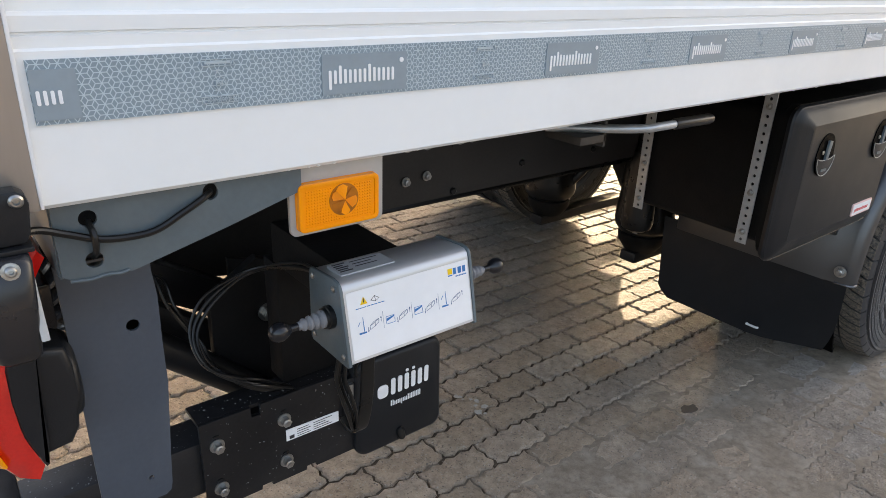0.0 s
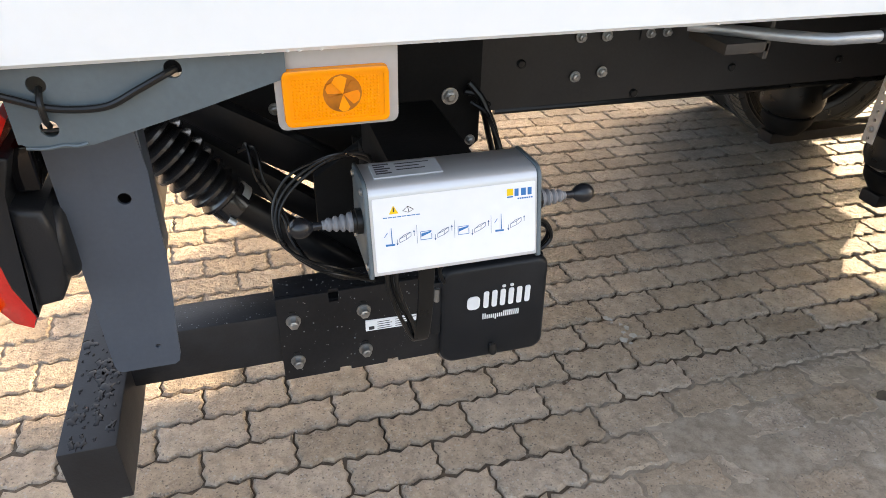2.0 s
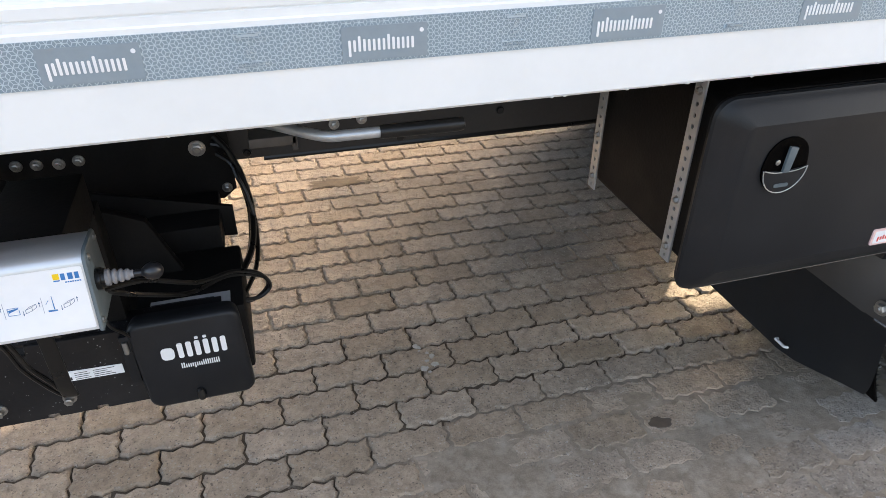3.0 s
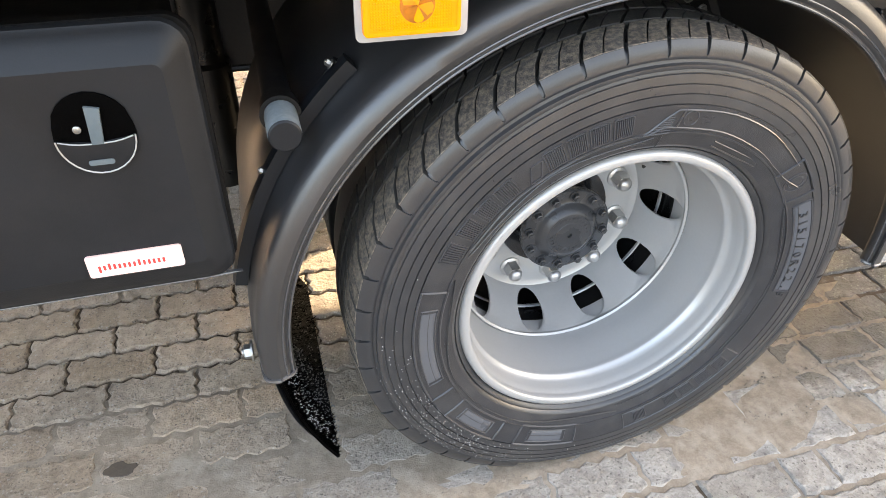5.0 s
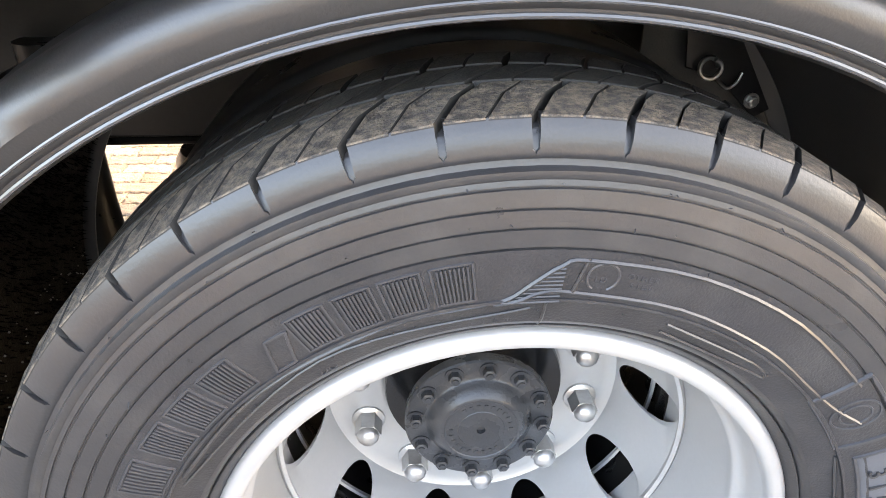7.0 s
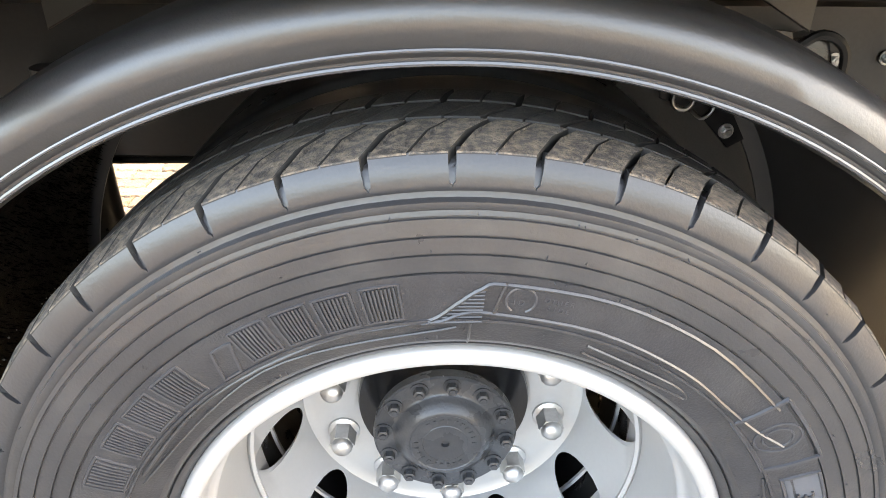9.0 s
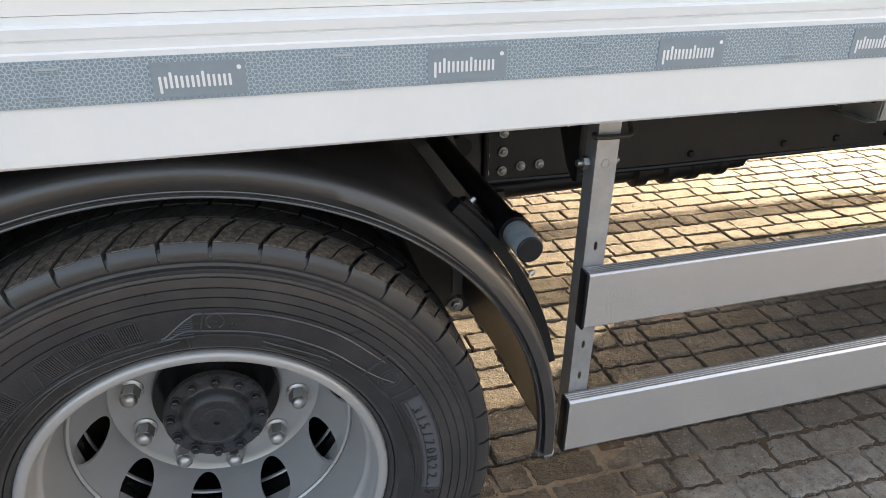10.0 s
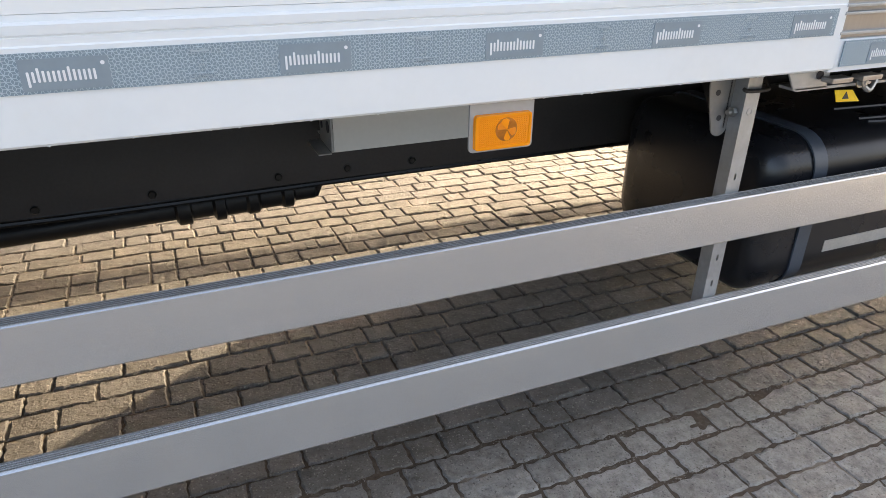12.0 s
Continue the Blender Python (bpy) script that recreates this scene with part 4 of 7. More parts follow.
def wet_patches():
    # droplets and puddles on the underrun beam
    t = thing("rain_puddles", "small clear rain puddles on the black beam", "water", (-2.90, .35, .505), kind="stuff")
    rnd = random.Random(7)
    bm = B()
    for i in range(70):
        x, y, r = rnd.uniform(-2.936, -2.870), rnd.uniform(.195, .46), rnd.choice((.0015, .002, .003, .003, .005, .007, .009, .011))
        n = 14
        ph = [rnd.uniform(.35, 1.3) for _ in range(n)]
        loft(bm, [[(x + r * s * ph[k] * math.cos(2 * math.pi * k / n), y + 1.5 * r * s * ph[k] * math.sin(2 * math.pi * k / n), z) for k in range(n)] for s, z in ((1, .5051), (.9, .5058), (.5, .5062))])
    part("puddle", bm, M["wet"], t)
    bm = B()
    for i in range(330):
        k = i % 3
        if k == 0:
            p, d = Vector((rnd.uniform(-2.85, -2.60), rnd.uniform(.374, .45), .556)), (0, 0, 1)
        elif k == 1:
            p, d = Vector((rnd.uniform(-2.60, -2.14), rnd.uniform(.362, .416), .606)), (0, 0, 1)
        else:
            p, d = Vector((rnd.uniform(-2.60, -2.32), .352, rnd.uniform(.43, .60))), (0, -1, 0)
        q = rnd.choice((.0006, .0008, .0011, .0016))
        spin(bm, p, d, [(-.0003, q), (q * .4, q * .85), (q * .7, q * .35)], n=6)
    part("rain_drop", bm, M["droplet"], t, "fine rain drops on the black arm")


wet_patches()


def control_box():
    t = thing("tail_lift_control_box", "brushed aluminium control box with two levers", "control box", (-2.37, .10, .835))
    # section: sloped label face, rounded edges
    sec = [(.055, .838), (.060, .834), (.152, .834), (.157, .839), (.157, .938), (.152, .944), (.096, .948), (.086, .9475), (.079, .943), (.0765, .936)]
    bm = B()
    prism(bm, sec, "x", -2.478, -2.264)
    part("extrusion", bm, M["alubox"], t, "brushed aluminium profile", angle=50)
    big = [((y - .106) * 1.045 + .106, (z - .891) * 1.045 + .891) for y, z in sec]
    for x0, x1, s in ((-2.4835, -2.4785, -1), (-2.2635, -2.2585, 1)):
        bm = B()
        prism(bm, big, "x", x0, x1, .001, 1)
        cap = part("end_cap", bm, M["slate"], t, "dark grey end plate", angle=50)
        for y, z in ((.066, .846), (.147, .845), (.147, .936), (.090, .938)):
            bm = B()
            xs = x0 if s < 0 else x1
            spin(bm, (xs, y, z), (s, 0, 0), [(0, .0045), (.002, .0045), (.003, .003), (.0031, .0018), (.002, .0015)], n=12)
            part("screw", bm, M["bolt"], cap)
        # boot and lever
        x = x0 if s < 0 else x1
        c = Vector((x, .100, .893))
        bm = B()
        spin(bm, c, (s, 0, 0), [(0, .0165), (.007, .0165), (.008, .0145), (.012, .0145)], n=24)
        part("collar", bm, M["rubber"], t)
        bm = B()
        prof = [(.011, .0125)]
        for i in range(4):
            prof += [(.014 + i * .0085, .0125 - i * .0013), (.0165 + i * .0085, .0125 - i * .0013), (.0195 + i * .0085, .0082 - i * .0008)]
        prof += [(.048, .0060), (.050, .004)]
        spin(bm, c, (s, 0, 0), prof, n=24)
        part("rubber_boot", bm, M["boot"], t, "ribbed grey rubber boot")
        bm = B()
        spin(bm, c, (s, 0, 0), [(.048, .0048), (.060, .0052), (.063, .0078), (.067, .0110), (.074, .0134), (.081, .0126), (.087, .0086), (.0895, .0035), (.090, .001)], n=24)
        part("lever_knob", bm, M["tank"], t, "glossy black ball knob")
    # label on the sloped face, and the type plate on top
    d = Vector((0, .0765 - .055, .936 - .838)).normalized()
    nrm = Vector((0, -d.z, d.y))
    tilt = math.degrees(math.atan2(d.y, d.z))

    def on(x, h, lift):
        p = Vector((x, .055, .838)) + d * h + nrm * lift
        return p

    def plate(bm, x0, x1, h0, h1, lift, r=.0008):
        poly = rrect(x0, x1, h0, h1, min(r, (x1 - x0) * .4, (h1 - h0) * .4), 2)
        loft(bm, [[on(x, h, l) for x, h in poly] for l in (0.0001, lift)])

    def shape(bm, pts, lift):
        loft(bm, [[on(x, h, l) for x, h in pts] for l in (0.0002, lift)])
    bm = B()
    plate(bm, -2.4745, -2.2665, .004, .098, .0006, .002)
    lab = part("front_label", bm, M["label"], t, "white instruction label")
    x0 = -2.4655
    for i in range(4):
        x = x0 + i * .0480
        ink, blue = B(), B()

        def stroke(bm, p0, p1, w, lift):
            dx, dy = p1[0] - p0[0], p1[1] - p0[1]
            q = math.hypot(dx, dy)
            nx, ny = -dy / q * w / 2, dx / q * w / 2
            shape(bm, [(p0[0] + nx, p0[1] + ny), (p0[0] - nx, p0[1] - ny), (p1[0] - nx, p1[1] - ny), (p1[0] + nx, p1[1] + ny)], lift)
        if i in (0, 3):
            # platform tilting up: a slim blade over a low wedge
            a = x + (.006 if i == 0 else .003)
            shape(blue, [(a + .0055, .0400), (a + .0068, .0400), (a + .0062, .0600), (a + .0056, .0600)], .0010)
            shape(blue, [(a - .002, .0372), (a + .0095, .0372), (a + .0095, .0392), (a - .002, .0398)], .0011)
            stroke(blue, (a - .003, .049), (a + .001, .0545), .0007, .0010)
        else:
            # platform lowering: an outlined wedge
            for p, q in (((x, .0400), (x + .014, .0400)), ((x + .014, .0400), (x + .014, .0470)), ((x, .0505), (x + .014, .0505)), ((x, .0400), (x, .0505))):
                stroke(blue, p, q, .0006, .0010)
            shape(blue, [(x + .001, .0440), (x + .0135, .0485), (x + .0135, .0500), (x + .001, .0480)], .0011)
        b = x + .0215
        for q in ([(b, .0400), (b + .0085, .0430), (b + .0085, .0480), (b, .0450)], [(b + .0085, .0430), (b + .0145, .0470), (b + .0145, .0520), (b + .0085, .0480)],
                  [(b, .0450), (b + .0085, .0480), (b + .0145, .0520), (b + .006, .0492)]):
            for p0, p1 in zip(q, q[1:] + q[:1]):
                stroke(ink, p0, p1, .0005, .0009)
        for ax_, sgn in ((b - .003, -1), (b + .0185, 1)):
            mid = .0455 + .004 * sgn
            shape(ink, [(ax_ - .0013, mid + sgn * .002), (ax_ + .0013, mid + sgn * .002), (ax_, mid + sgn * .0048)], .0009)
            stroke(ink, (ax_, mid - .003), (ax_, mid + .003), .0006, .0009)
        if i < 3:
            stroke(ink, (x + .0435, .0360), (x + .0435, .0600), .0003, .0009)
        part("crate_pictogram", ink, M["bluegrey"], lab)
        part("lift_pictogram", blue, M["blue"], lab, "blue platform pictogram")
    ink, blue, yel, txt = B(), B(), B(), B()
    for i in range(8):
        plate(txt, -2.4625 + i * .0058, -2.4575 + i * .0058, .0728, .0739, .0009, .0004)
    shape(yel, [(-2.455, .0775), (-2.4435, .0775), (-2.44925, .0880)], .0010)
    shape(ink, [(-2.4500, .0800), (-2.4485, .0800), (-2.4487, .0855), (-2.4498, .0855)], .0014)
    shape(ink, [(-2.4385, .0800), (-2.431, .0770), (-2.424, .0805), (-2.4315, .0855)], .0008)
    bk = B()
    shape(bk, [(-2.4370, .0801), (-2.4316, .0779), (-2.4310, .0786), (-2.4322, .0845)], .0012)
    shape(bk, [(-2.4306, .0779), (-2.4255, .0806), (-2.4311, .0844), (-2.4302, .0786)], .0012)
    part("booklet_pictogram", bk, M["label"], lab, "open booklet pictogram")
    sq = B()
    shape(sq, [(-2.3045, .0825), (-2.2965, .0825), (-2.2965, .0910), (-2.3045, .0910)], .0010)
    part("logo_square", sq, M["yellow"], lab, "plain yellow logo square")
    shape(blue, [(-2.3045, .0798), (-2.2965, .0798), (-2.2965, .0815), (-2.3045, .0815)], .0010)
    for i, w in enumerate((.0066, .0078, .0066)):
        shape(blue, [(-2.2945 + i * .0088, .0810), (-2.2945 + i * .0088 + w * .8, .0810), (-2.2945 + i * .0088 + w * .8, .0905), (-2.2945 + i * .0088, .0905)], .0010)
    for i in range(7):
        plate(blue, -2.2905 + i * .0030, -2.2882 + i * .0030, .0765, .0783, .0009, .0003)
    part("printing", ink, M["ink"], lab)
    tagged(part("printed_line", txt, M["blue"], lab, "thin line of blue print"), kind="stuff")
    part("logo_shape", blue, M["blue"], lab, "plain blue logo shape")
    part("warning_mark", yel, M["yellow"], lab, "yellow warning mark")
    bm = B()
    box(bm, -2.466, -2.380, .100, .138, .9455, .9492)
    pl = part("type_plate", bm, M["grey_label"], t, "silver type plate with plain code block")
    bm = B()
    for j, w in enumerate((.020, .014, .020, .016, .020)):
        box(bm, -2.462, -2.462 + w, .132 - j * .006, .135 - j * .006, .9493, .9496)
    for j, w in enumerate((.044, .030, .036)):
        box(bm, -2.435, -2.435 + w, .1305 - j * .008, .1325 - j * .008, .9493, .9496)
    part("printing", bm, M["ink"], pl)
    bm = B()
    box(bm, -2.43, -2.31, .1575, .40, .850, .925, .004)
    box(bm, -2.43, -2.31, .385, .44, .607, .849, .004)
    part("bracket", bm, M["shaded_grime"], t)


control_box()


def socket_cover():
    t = thing("socket_cover", "black plastic socket cover with white logo shapes", "cover", (-2.197, .335, .42))
    x0, x1, z0, z1 = -2.310, -2.097, .403, .626
    bm = B()
    rings = []
    for y, g, r in ((.375, .004, .022), (.352, .0, .024), (.343, .0, .024), (.336, .003, .023), (.333, .009, .020)):
        rings.append([(a + (z1 - b) * .03, y, b) for a, b in rrect(x0 + g, x1 - g, z0 + g, z1 - g, r, 6)])
    loft(bm, rings)
    part("lid", bm, M["plastic"], t, angle=40)
    bm = B()
    spin(bm, (-2.202, .333, .440), (.1, -.25, -1), [(0, .004), (.004, .0075), (.016, .0085), (.022, .0085), (.026, .006), (.027, .002)], n=16)
    part("pull_tab", bm, M["rubber"], t)
    bm = B()
    prism(bm, rrect(-2.257, -2.232, .530, .560, .009, 4), "y", .3312, .3328)
    letter_bars(bm, -2.228, -2.128, .530, .568, .3312, .3328, [(0, 1), (0, 1), (0, 1)], .62)
    for x in (-2.189, -2.173):
        prism(bm, rrect(x, x + .007, .572, .578, .002, 2), "y", .3312, .3328)
    part("logo_bar", bm, M["whiteink"], t, "plain white logo bars")
    bm = B()
    letter_bars(bm, -2.226, -2.150, .503, .516, .3312, .3328, [(0, 1), (0, .7), (0, .7), (-.3, .7), (0, .7), (0, 1), (0, 1), (0, 1), (0, 1)])
    part("word_mark", bm, M["whiteink"], t, "small plain white bars")
    bm = B()
    box(bm, -2.326, -2.306, .338, .350, .48, .60, .003)
    part("hinge", bm, M["plastic"], t)
    bm = B()
    cyl(bm, (-2.316, .336, .590), (-2.316, .336, .562), .0055, n=12)
    part("hinge_pin", bm, M["bolt"], t)


socket_cover()


def power_pack():
    t = thing("hydraulic_unit", "black hydraulic unit with a printed type plate", "hydraulic unit", (-2.18, .50, .42))
    bm = B()
    box(bm, -2.30, -2.085, .380, .62, .43, .602, .008)
    body = part("housing", bm, M["shaded_grime"], t)
    bm = B()
    box(bm, -2.270, -2.112, .382, .434, .6025, .6045)
    lab = part("type_plate", bm, M["grey_label"], t, "pale printed type plate")
    bm = B()
    for j in range(4):
        box(bm, -2.268, -2.20 + .012 * (j % 2), .389 + j * .010, .392 + j * .010, .6046, .6050)
        box(bm, -2.19, -2.145, .389 + j * .010, .3915 + j * .010, .6046, .6050)
    part("printing", bm, M["ink"], lab)
    bm = B()
    box(bm, -2.28, -2.12, .62, .80, .58, .66, .010)
    part("valve_block", bm, M["shaded_grime"], t)


power_pack()

for x0, w in ((-2.447, .111),):
    t = thing("rating_label", "small white printed rating label on the black plate", "label", (x0, .3515, .49))
    bm = B()
    prism(bm, [(x0, .505), (x0 + w, .5035), (x0 + w, .5265), (x0, .530)], "y", .3505, .3518)
    part("sheet", bm, M["label"], t)
    bm = B()
    for j in range(4):
        box(bm, x0 + .022, x0 + .050 - .004 * (j % 2), .3500, .3504, .5075 + j * .005, .5088 + j * .005)
        box(bm, x0 + .056, x0 + .096 - .007 * (j % 3), .3500, .3504, .5075 + j * .005, .5088 + j * .005)
    box(bm, x0 + .006, x0 + .016, .3500, .3504, .5075, .515)
    part("printing", bm, M["ink"], t)

LOOP = [(-2.450, 0.158, 0.905), (-2.440, 0.260, 0.893), (-2.462, 0.370, 0.858), (-2.500, 0.405, 0.832), (-2.550, 0.408, 0.798), (-2.580, 0.395, 0.755), (-2.574, 0.360, 0.712), (-2.535, 0.325, 0.688), (-2.490, 0.325, 0.660), (-2.430, 0.360, 0.617)]
CABLES = [
    (LOOP, .0030),
    ([(x + .0045, y - .003, z - .004 + .003 * math.sin(40 * x)) for x, y, z in LOOP], .0030),
    ([(x - .004, y + .003, z + .005 + .006 * math.sin(50 * z)) for x, y, z in LOOP], .0027),
    ([(-2.620, 0.560, 0.800), (-2.612, 0.470, 0.845), (-2.604, 0.440, 0.802), (-2.585, 0.430, 0.760), (-2.567, 0.415, 0.728), (-2.560, 0.390, 0.700), (-2.535, 0.350, 0.675), (-2.490, 0.340, 0.645), (-2.430, 0.365, 0.615)], .0030),
    ([(-2.630, 0.560, 0.795), (-2.600, 0.470, 0.838), (-2.592, 0.440, 0.795), (-2.574, 0.430, 0.752), (-2.560, 0.415, 0.720), (-2.554, 0.390, 0.692), (-2.530, 0.350, 0.668), (-2.490, 0.345, 0.640), (-2.442, 0.371, 0.611)], .0030),
    ([(-2.110, 0.805, 0.800), (-2.085, 0.790, 0.770), (-2.072, 0.780, 0.740), (-2.058, 0.765, 0.700), (-2.048, 0.730, 0.630), (-2.060, 0.620, 0.585), (-2.100, 0.500, 0.580)], .008),
    ([(-2.120, 0.805, 0.780), (-2.090, 0.800, 0.770), (-2.078, 0.795, 0.740), (-2.064, 0.785, 0.680), (-2.054, 0.750, 0.610), (-2.066, 0.640, 0.565), (-2.106, 0.520, 0.560)], .007),
    ([(-2.110, 0.790, 0.760), (-2.080, 0.770, 0.740), (-2.068, 0.745, 0.710), (-2.054, 0.730, 0.670), (-2.044, 0.695, 0.600), (-2.056, 0.585, 0.555), (-2.096, 0.465, 0.550)], .0055),
    ([(-2.447, .13, .834), (-2.440, .168, .745), (-2.430, .170, .698), (-2.413, .180, .650), (-2.398, .192, .612), (-2.384, .198, .603)], .0033),
    ([(-2.440, .13, .834), (-2.433, .172, .745), (-2.422, .175, .698), (-2.405, .185, .655), (-2.394, .196, .618), (-2.384, .200, .608)], .0033),
    ([(-2.433, .13, .834), (-2.427, .165, .745), (-2.416, .165, .700), (-2.401, .176, .656), (-2.392, .188, .620), (-2.382, .195, .610)], .0033),
    ([(-2.302, .336, .60), (-2.310, .328, .62), (-2.32, .30, .66), (-2.31, .24, .74)], .0035),
    ([(-2.262, .12, .86), (-2.22, .22, .80), (-2.16, .34, .70), (-2.10, .42, .66), (-2.05, .46, .62), (-2.03, .47, .575), (-2.06, .46, .555), (-2.11, .45, .57)], .0045),
    ([(-2.262, .13, .85), (-2.24, .24, .76), (-2.18, .36, .665), (-2.11, .43, .645), (-2.045, .47, .605), (-2.035, .48, .57), (-2.07, .47, .545), (-2.12, .45, .56)], .0045),
]
for pts, r in CABLES:
    bm = B()
    tube(bm, pts, r, 8)
    c = Vector(pts[len(pts) // 2])
    single("cable", bm, M["rubber"], "black rubber cable of the tail lift", "cable", c, "cables")


def cable_sheath():
    t = thing("cable_sheath", "flat black rubber sheath looped under the control box", "cable", (-2.382, .18, .60))
    bm = B()
    path = glide([(-2.378, .150, .834), (-2.380, .170, .760), (-2.381, .174, .690), (-2.383, .180, .640), (-2.384, .192, .606), (-2.390, .205, .604), (-2.398, .215, .625)], 5)
    rings = []
    for i, p in enumerate(path):
        d = (path[min(i + 1, len(path) - 1)] - path[max(i - 1, 0)]).normalized()
        u = Vector((1, 0, 0))
        v = d.cross(u).normalized()
        rings.append([p + u * a + v * b for a, b in rrect(-.0125, .0125, -.003, .003, .0026, 3)])
    loft(bm, rings)
    part("band", bm, M["rubber"], t, angle=50)


cable_sheath()


def pull_handle():
    t = thing("pull_handle", "bent galvanised pull handle with a black grip", "handle", (-1.90, .06, 1.07))
    bm = B()
    tube(bm, [(-2.03, .16, 1.090), (-1.98, .11, 1.092), (-1.925, .045, 1.098), (-1.89, .034, 1.100), (-1.845, .033, 1.100)], .0075, 12)
    part("rod", bm, M["zinc"], t)
    bm = B()
    spin(bm, (-1.850, .033, 1.100), (1, .02, -.02), [(0, .0085), (.004, .0095), (.110, .0098), (.118, .0085), (.120, .004)], n=16)
    part("grip", bm, M["rubber"], t, "black rubber grip sleeve")
    bm = B()
    box(bm, -2.02, -1.955, .09, .17, 1.070, 1.084, .002)
    box(bm, -1.962, -1.955, .09, .17, 1.062, 1.11, .001)
    part("bracket", bm, M["bronze"], t)


pull_handle()


# ---------------------------------------------------------------- storage box
def storage_box():
    t = thing("storage_box", "black plastic underbody storage box with two latches", "storage box", (-.96, .3, .68))
    x0, x1, z0, z1 = -1.255, -.662, .685, 1.066
    bm = B()
    rings = []
    for y, g, gr, r in ((.484, .030, .060, .02), (.478, .024, .054, .02), (.13, .020, .046, .025), (.122, .0, .0, .035), (.105, .0, .0, .035)):
        rings.append([(a, y, b) for a, b in rrect(x0 + g * .3, x1 - gr, z0 + g * 1.3, z1 - g * .5, r, 5)])
    loft(bm, rings)
    # black plastic like the lid, darkened to stand for shade on the box's end
    part("body", bm, M["shaded_grime"], t, angle=40)
    bm = B()
    rings = []
    for y, gl, gr, gb, gt, r in ((.104, .002, .002, .002, .002, .036), (.094, -.001, -.001, -.001, -.001, .037), (.0885, .002, .002, .002, .002, .036), (.0865, .006, .006, .006, .006, .032), (.0835, .009, .009, .009, .009, .030),
                             (.0760, .022, .018, .020, .022, .024), (.0665, .051, .031, .045, .040, .014), (.0640, .056, .035, .050, .045, .012)):
        rings.append([(a, y, b) for a, b in rrect(x0 - .021 + gl, x1 - .005 - gr, z0 - .009 + gb, z1 - gt, r, 5)])
    loft(bm, rings)
    lid = part("lid", bm, M["plastic"], t, angle=24)
    bm = B()
    tube(bm, [(x0 + .012, .0900, z0 - .0075), (x1 - .042, .0900, z0 - .0075), (x1 - .022, .0900, z0 - .002)], .0020, 8, 2)
    part("lid_lip", bm, M["guardgloss"], lid, "shiny lower edge of the lid")
    for cx in (-1.130, -.795):
        bm = B()
        arch = [(cx + .047 * math.cos(radians(a)), .940 + (.050 if a < 180 else .050) * math.sin(radians(a))) for a in range(0, 360, 15)]
        # raised plate; the recess's inner shade is painted as black
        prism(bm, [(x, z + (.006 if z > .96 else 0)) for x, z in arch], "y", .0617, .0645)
        rec = part("latch_recess", bm, M["brush_shade"], lid, "latch recess, its depth shade as flat black")
        low = [(cx + .0455 * math.cos(radians(a)), .938 + .0475 * math.sin(radians(a))) for a in range(180, 361, 12)]
        bm = B()
        prism(bm, low + [(cx + .030, .934), (cx, .929), (cx - .030, .934)], "y", .0575, .0614, .0012)
        flap_ob = part("latch_flap", bm, M["plastic"], rec, "black latch flap")
        # the black flap's edge highlight, modelled as a bright tube
        bm = B()
        tube(bm, [(x, .0572, z) for x, z in low], .0011, 6, 1)
        tube(bm, [(cx - .043, .0572, .937), (cx - .02, .0570, .9315), (cx + .02, .0570, .9315), (cx + .043, .0572, .937)], .0010, 6, 3)
        part("latch_rim", bm, M["zincdull"], rec, "edge highlight of the flap as a thin bright line")
        bm = B()
        prism(bm, [(cx - .006, .930), (cx + .008, .930), (cx + .014, .976), (cx - .003, .980)], "y", .0555, .0612, .0012)
        part("latch_hook", bm, M["slate"], rec)
        bm = B()
        spin(bm, (cx - .018, .0612, .950), (0, -1, 0), [(0, .005), (.002, .005), (.003, .003)], n=12)
        part("latch_pin", bm, M["bolt"], rec)
        bm = B()
        prism(bm, rrect(cx - .016, cx + .014, .902, .909, .003, 3), "y", .0562, .0576)
        part("grip_mark", bm, M["slate"], rec)
    bm = B()
    prism(bm, rrect(-.858, -.733, .7275, .7635, .004, 3), "y", .0605, .0638)
    lab = part("brand_label", bm, M["pink"], lid, "pale red-rimmed label with plain bars")
    bm = B()
    prism(bm, rrect(-.853, -.738, .7315, .7595, .003, 3), "y", .0598, .0604)
    part("label_field", bm, M["label"], lab)
    bm = B()
    letter_bars(bm, -.846, -.756, .7390, .7500, .0592, .0598, WORD)
    part("word_mark", bm, M["redink"], lab, "plain red bars")


storage_box()


def strap(x, y, z0, z1, label, way=-1, finish="zinc"):
    t = thing("mounting_strap", label, "strap", (x, y, z0), "perforated mounting straps")
    f = lambda a, b: (x, a, b)
    bm = B()
    h, w = .0210, .030
    z = z0
    while z + h <= z1 + .0001:
        cell_with_hole(bm, f, y - w / 2, y + w / 2, z, z + h, y, z + h / 2, (.0042, .0042), 4, 4)
        z += h
    thicken(bm, (-.0035 * way, 0, 0))
    part("strip", bm, M[finish], t)
    for zz in (z0 + .0315, z0 + .135, z1 - .07):
        bm = B()
        hexbolt(bm, (x, y, zz), (way, 0, 0), .006, .006)
        part("screw", bm, M["bolt"], t)


strap(-1.262, .160, .706, 1.126, "galvanised perforated strap on the storage box end")
strap(-1.262, .479, .706, 1.126, "galvanised perforated strap at the box's inner edge")
strap(-.7075, .470, .724, 1.126, "dark painted perforated strap on the box's wheel end", 1, "black")


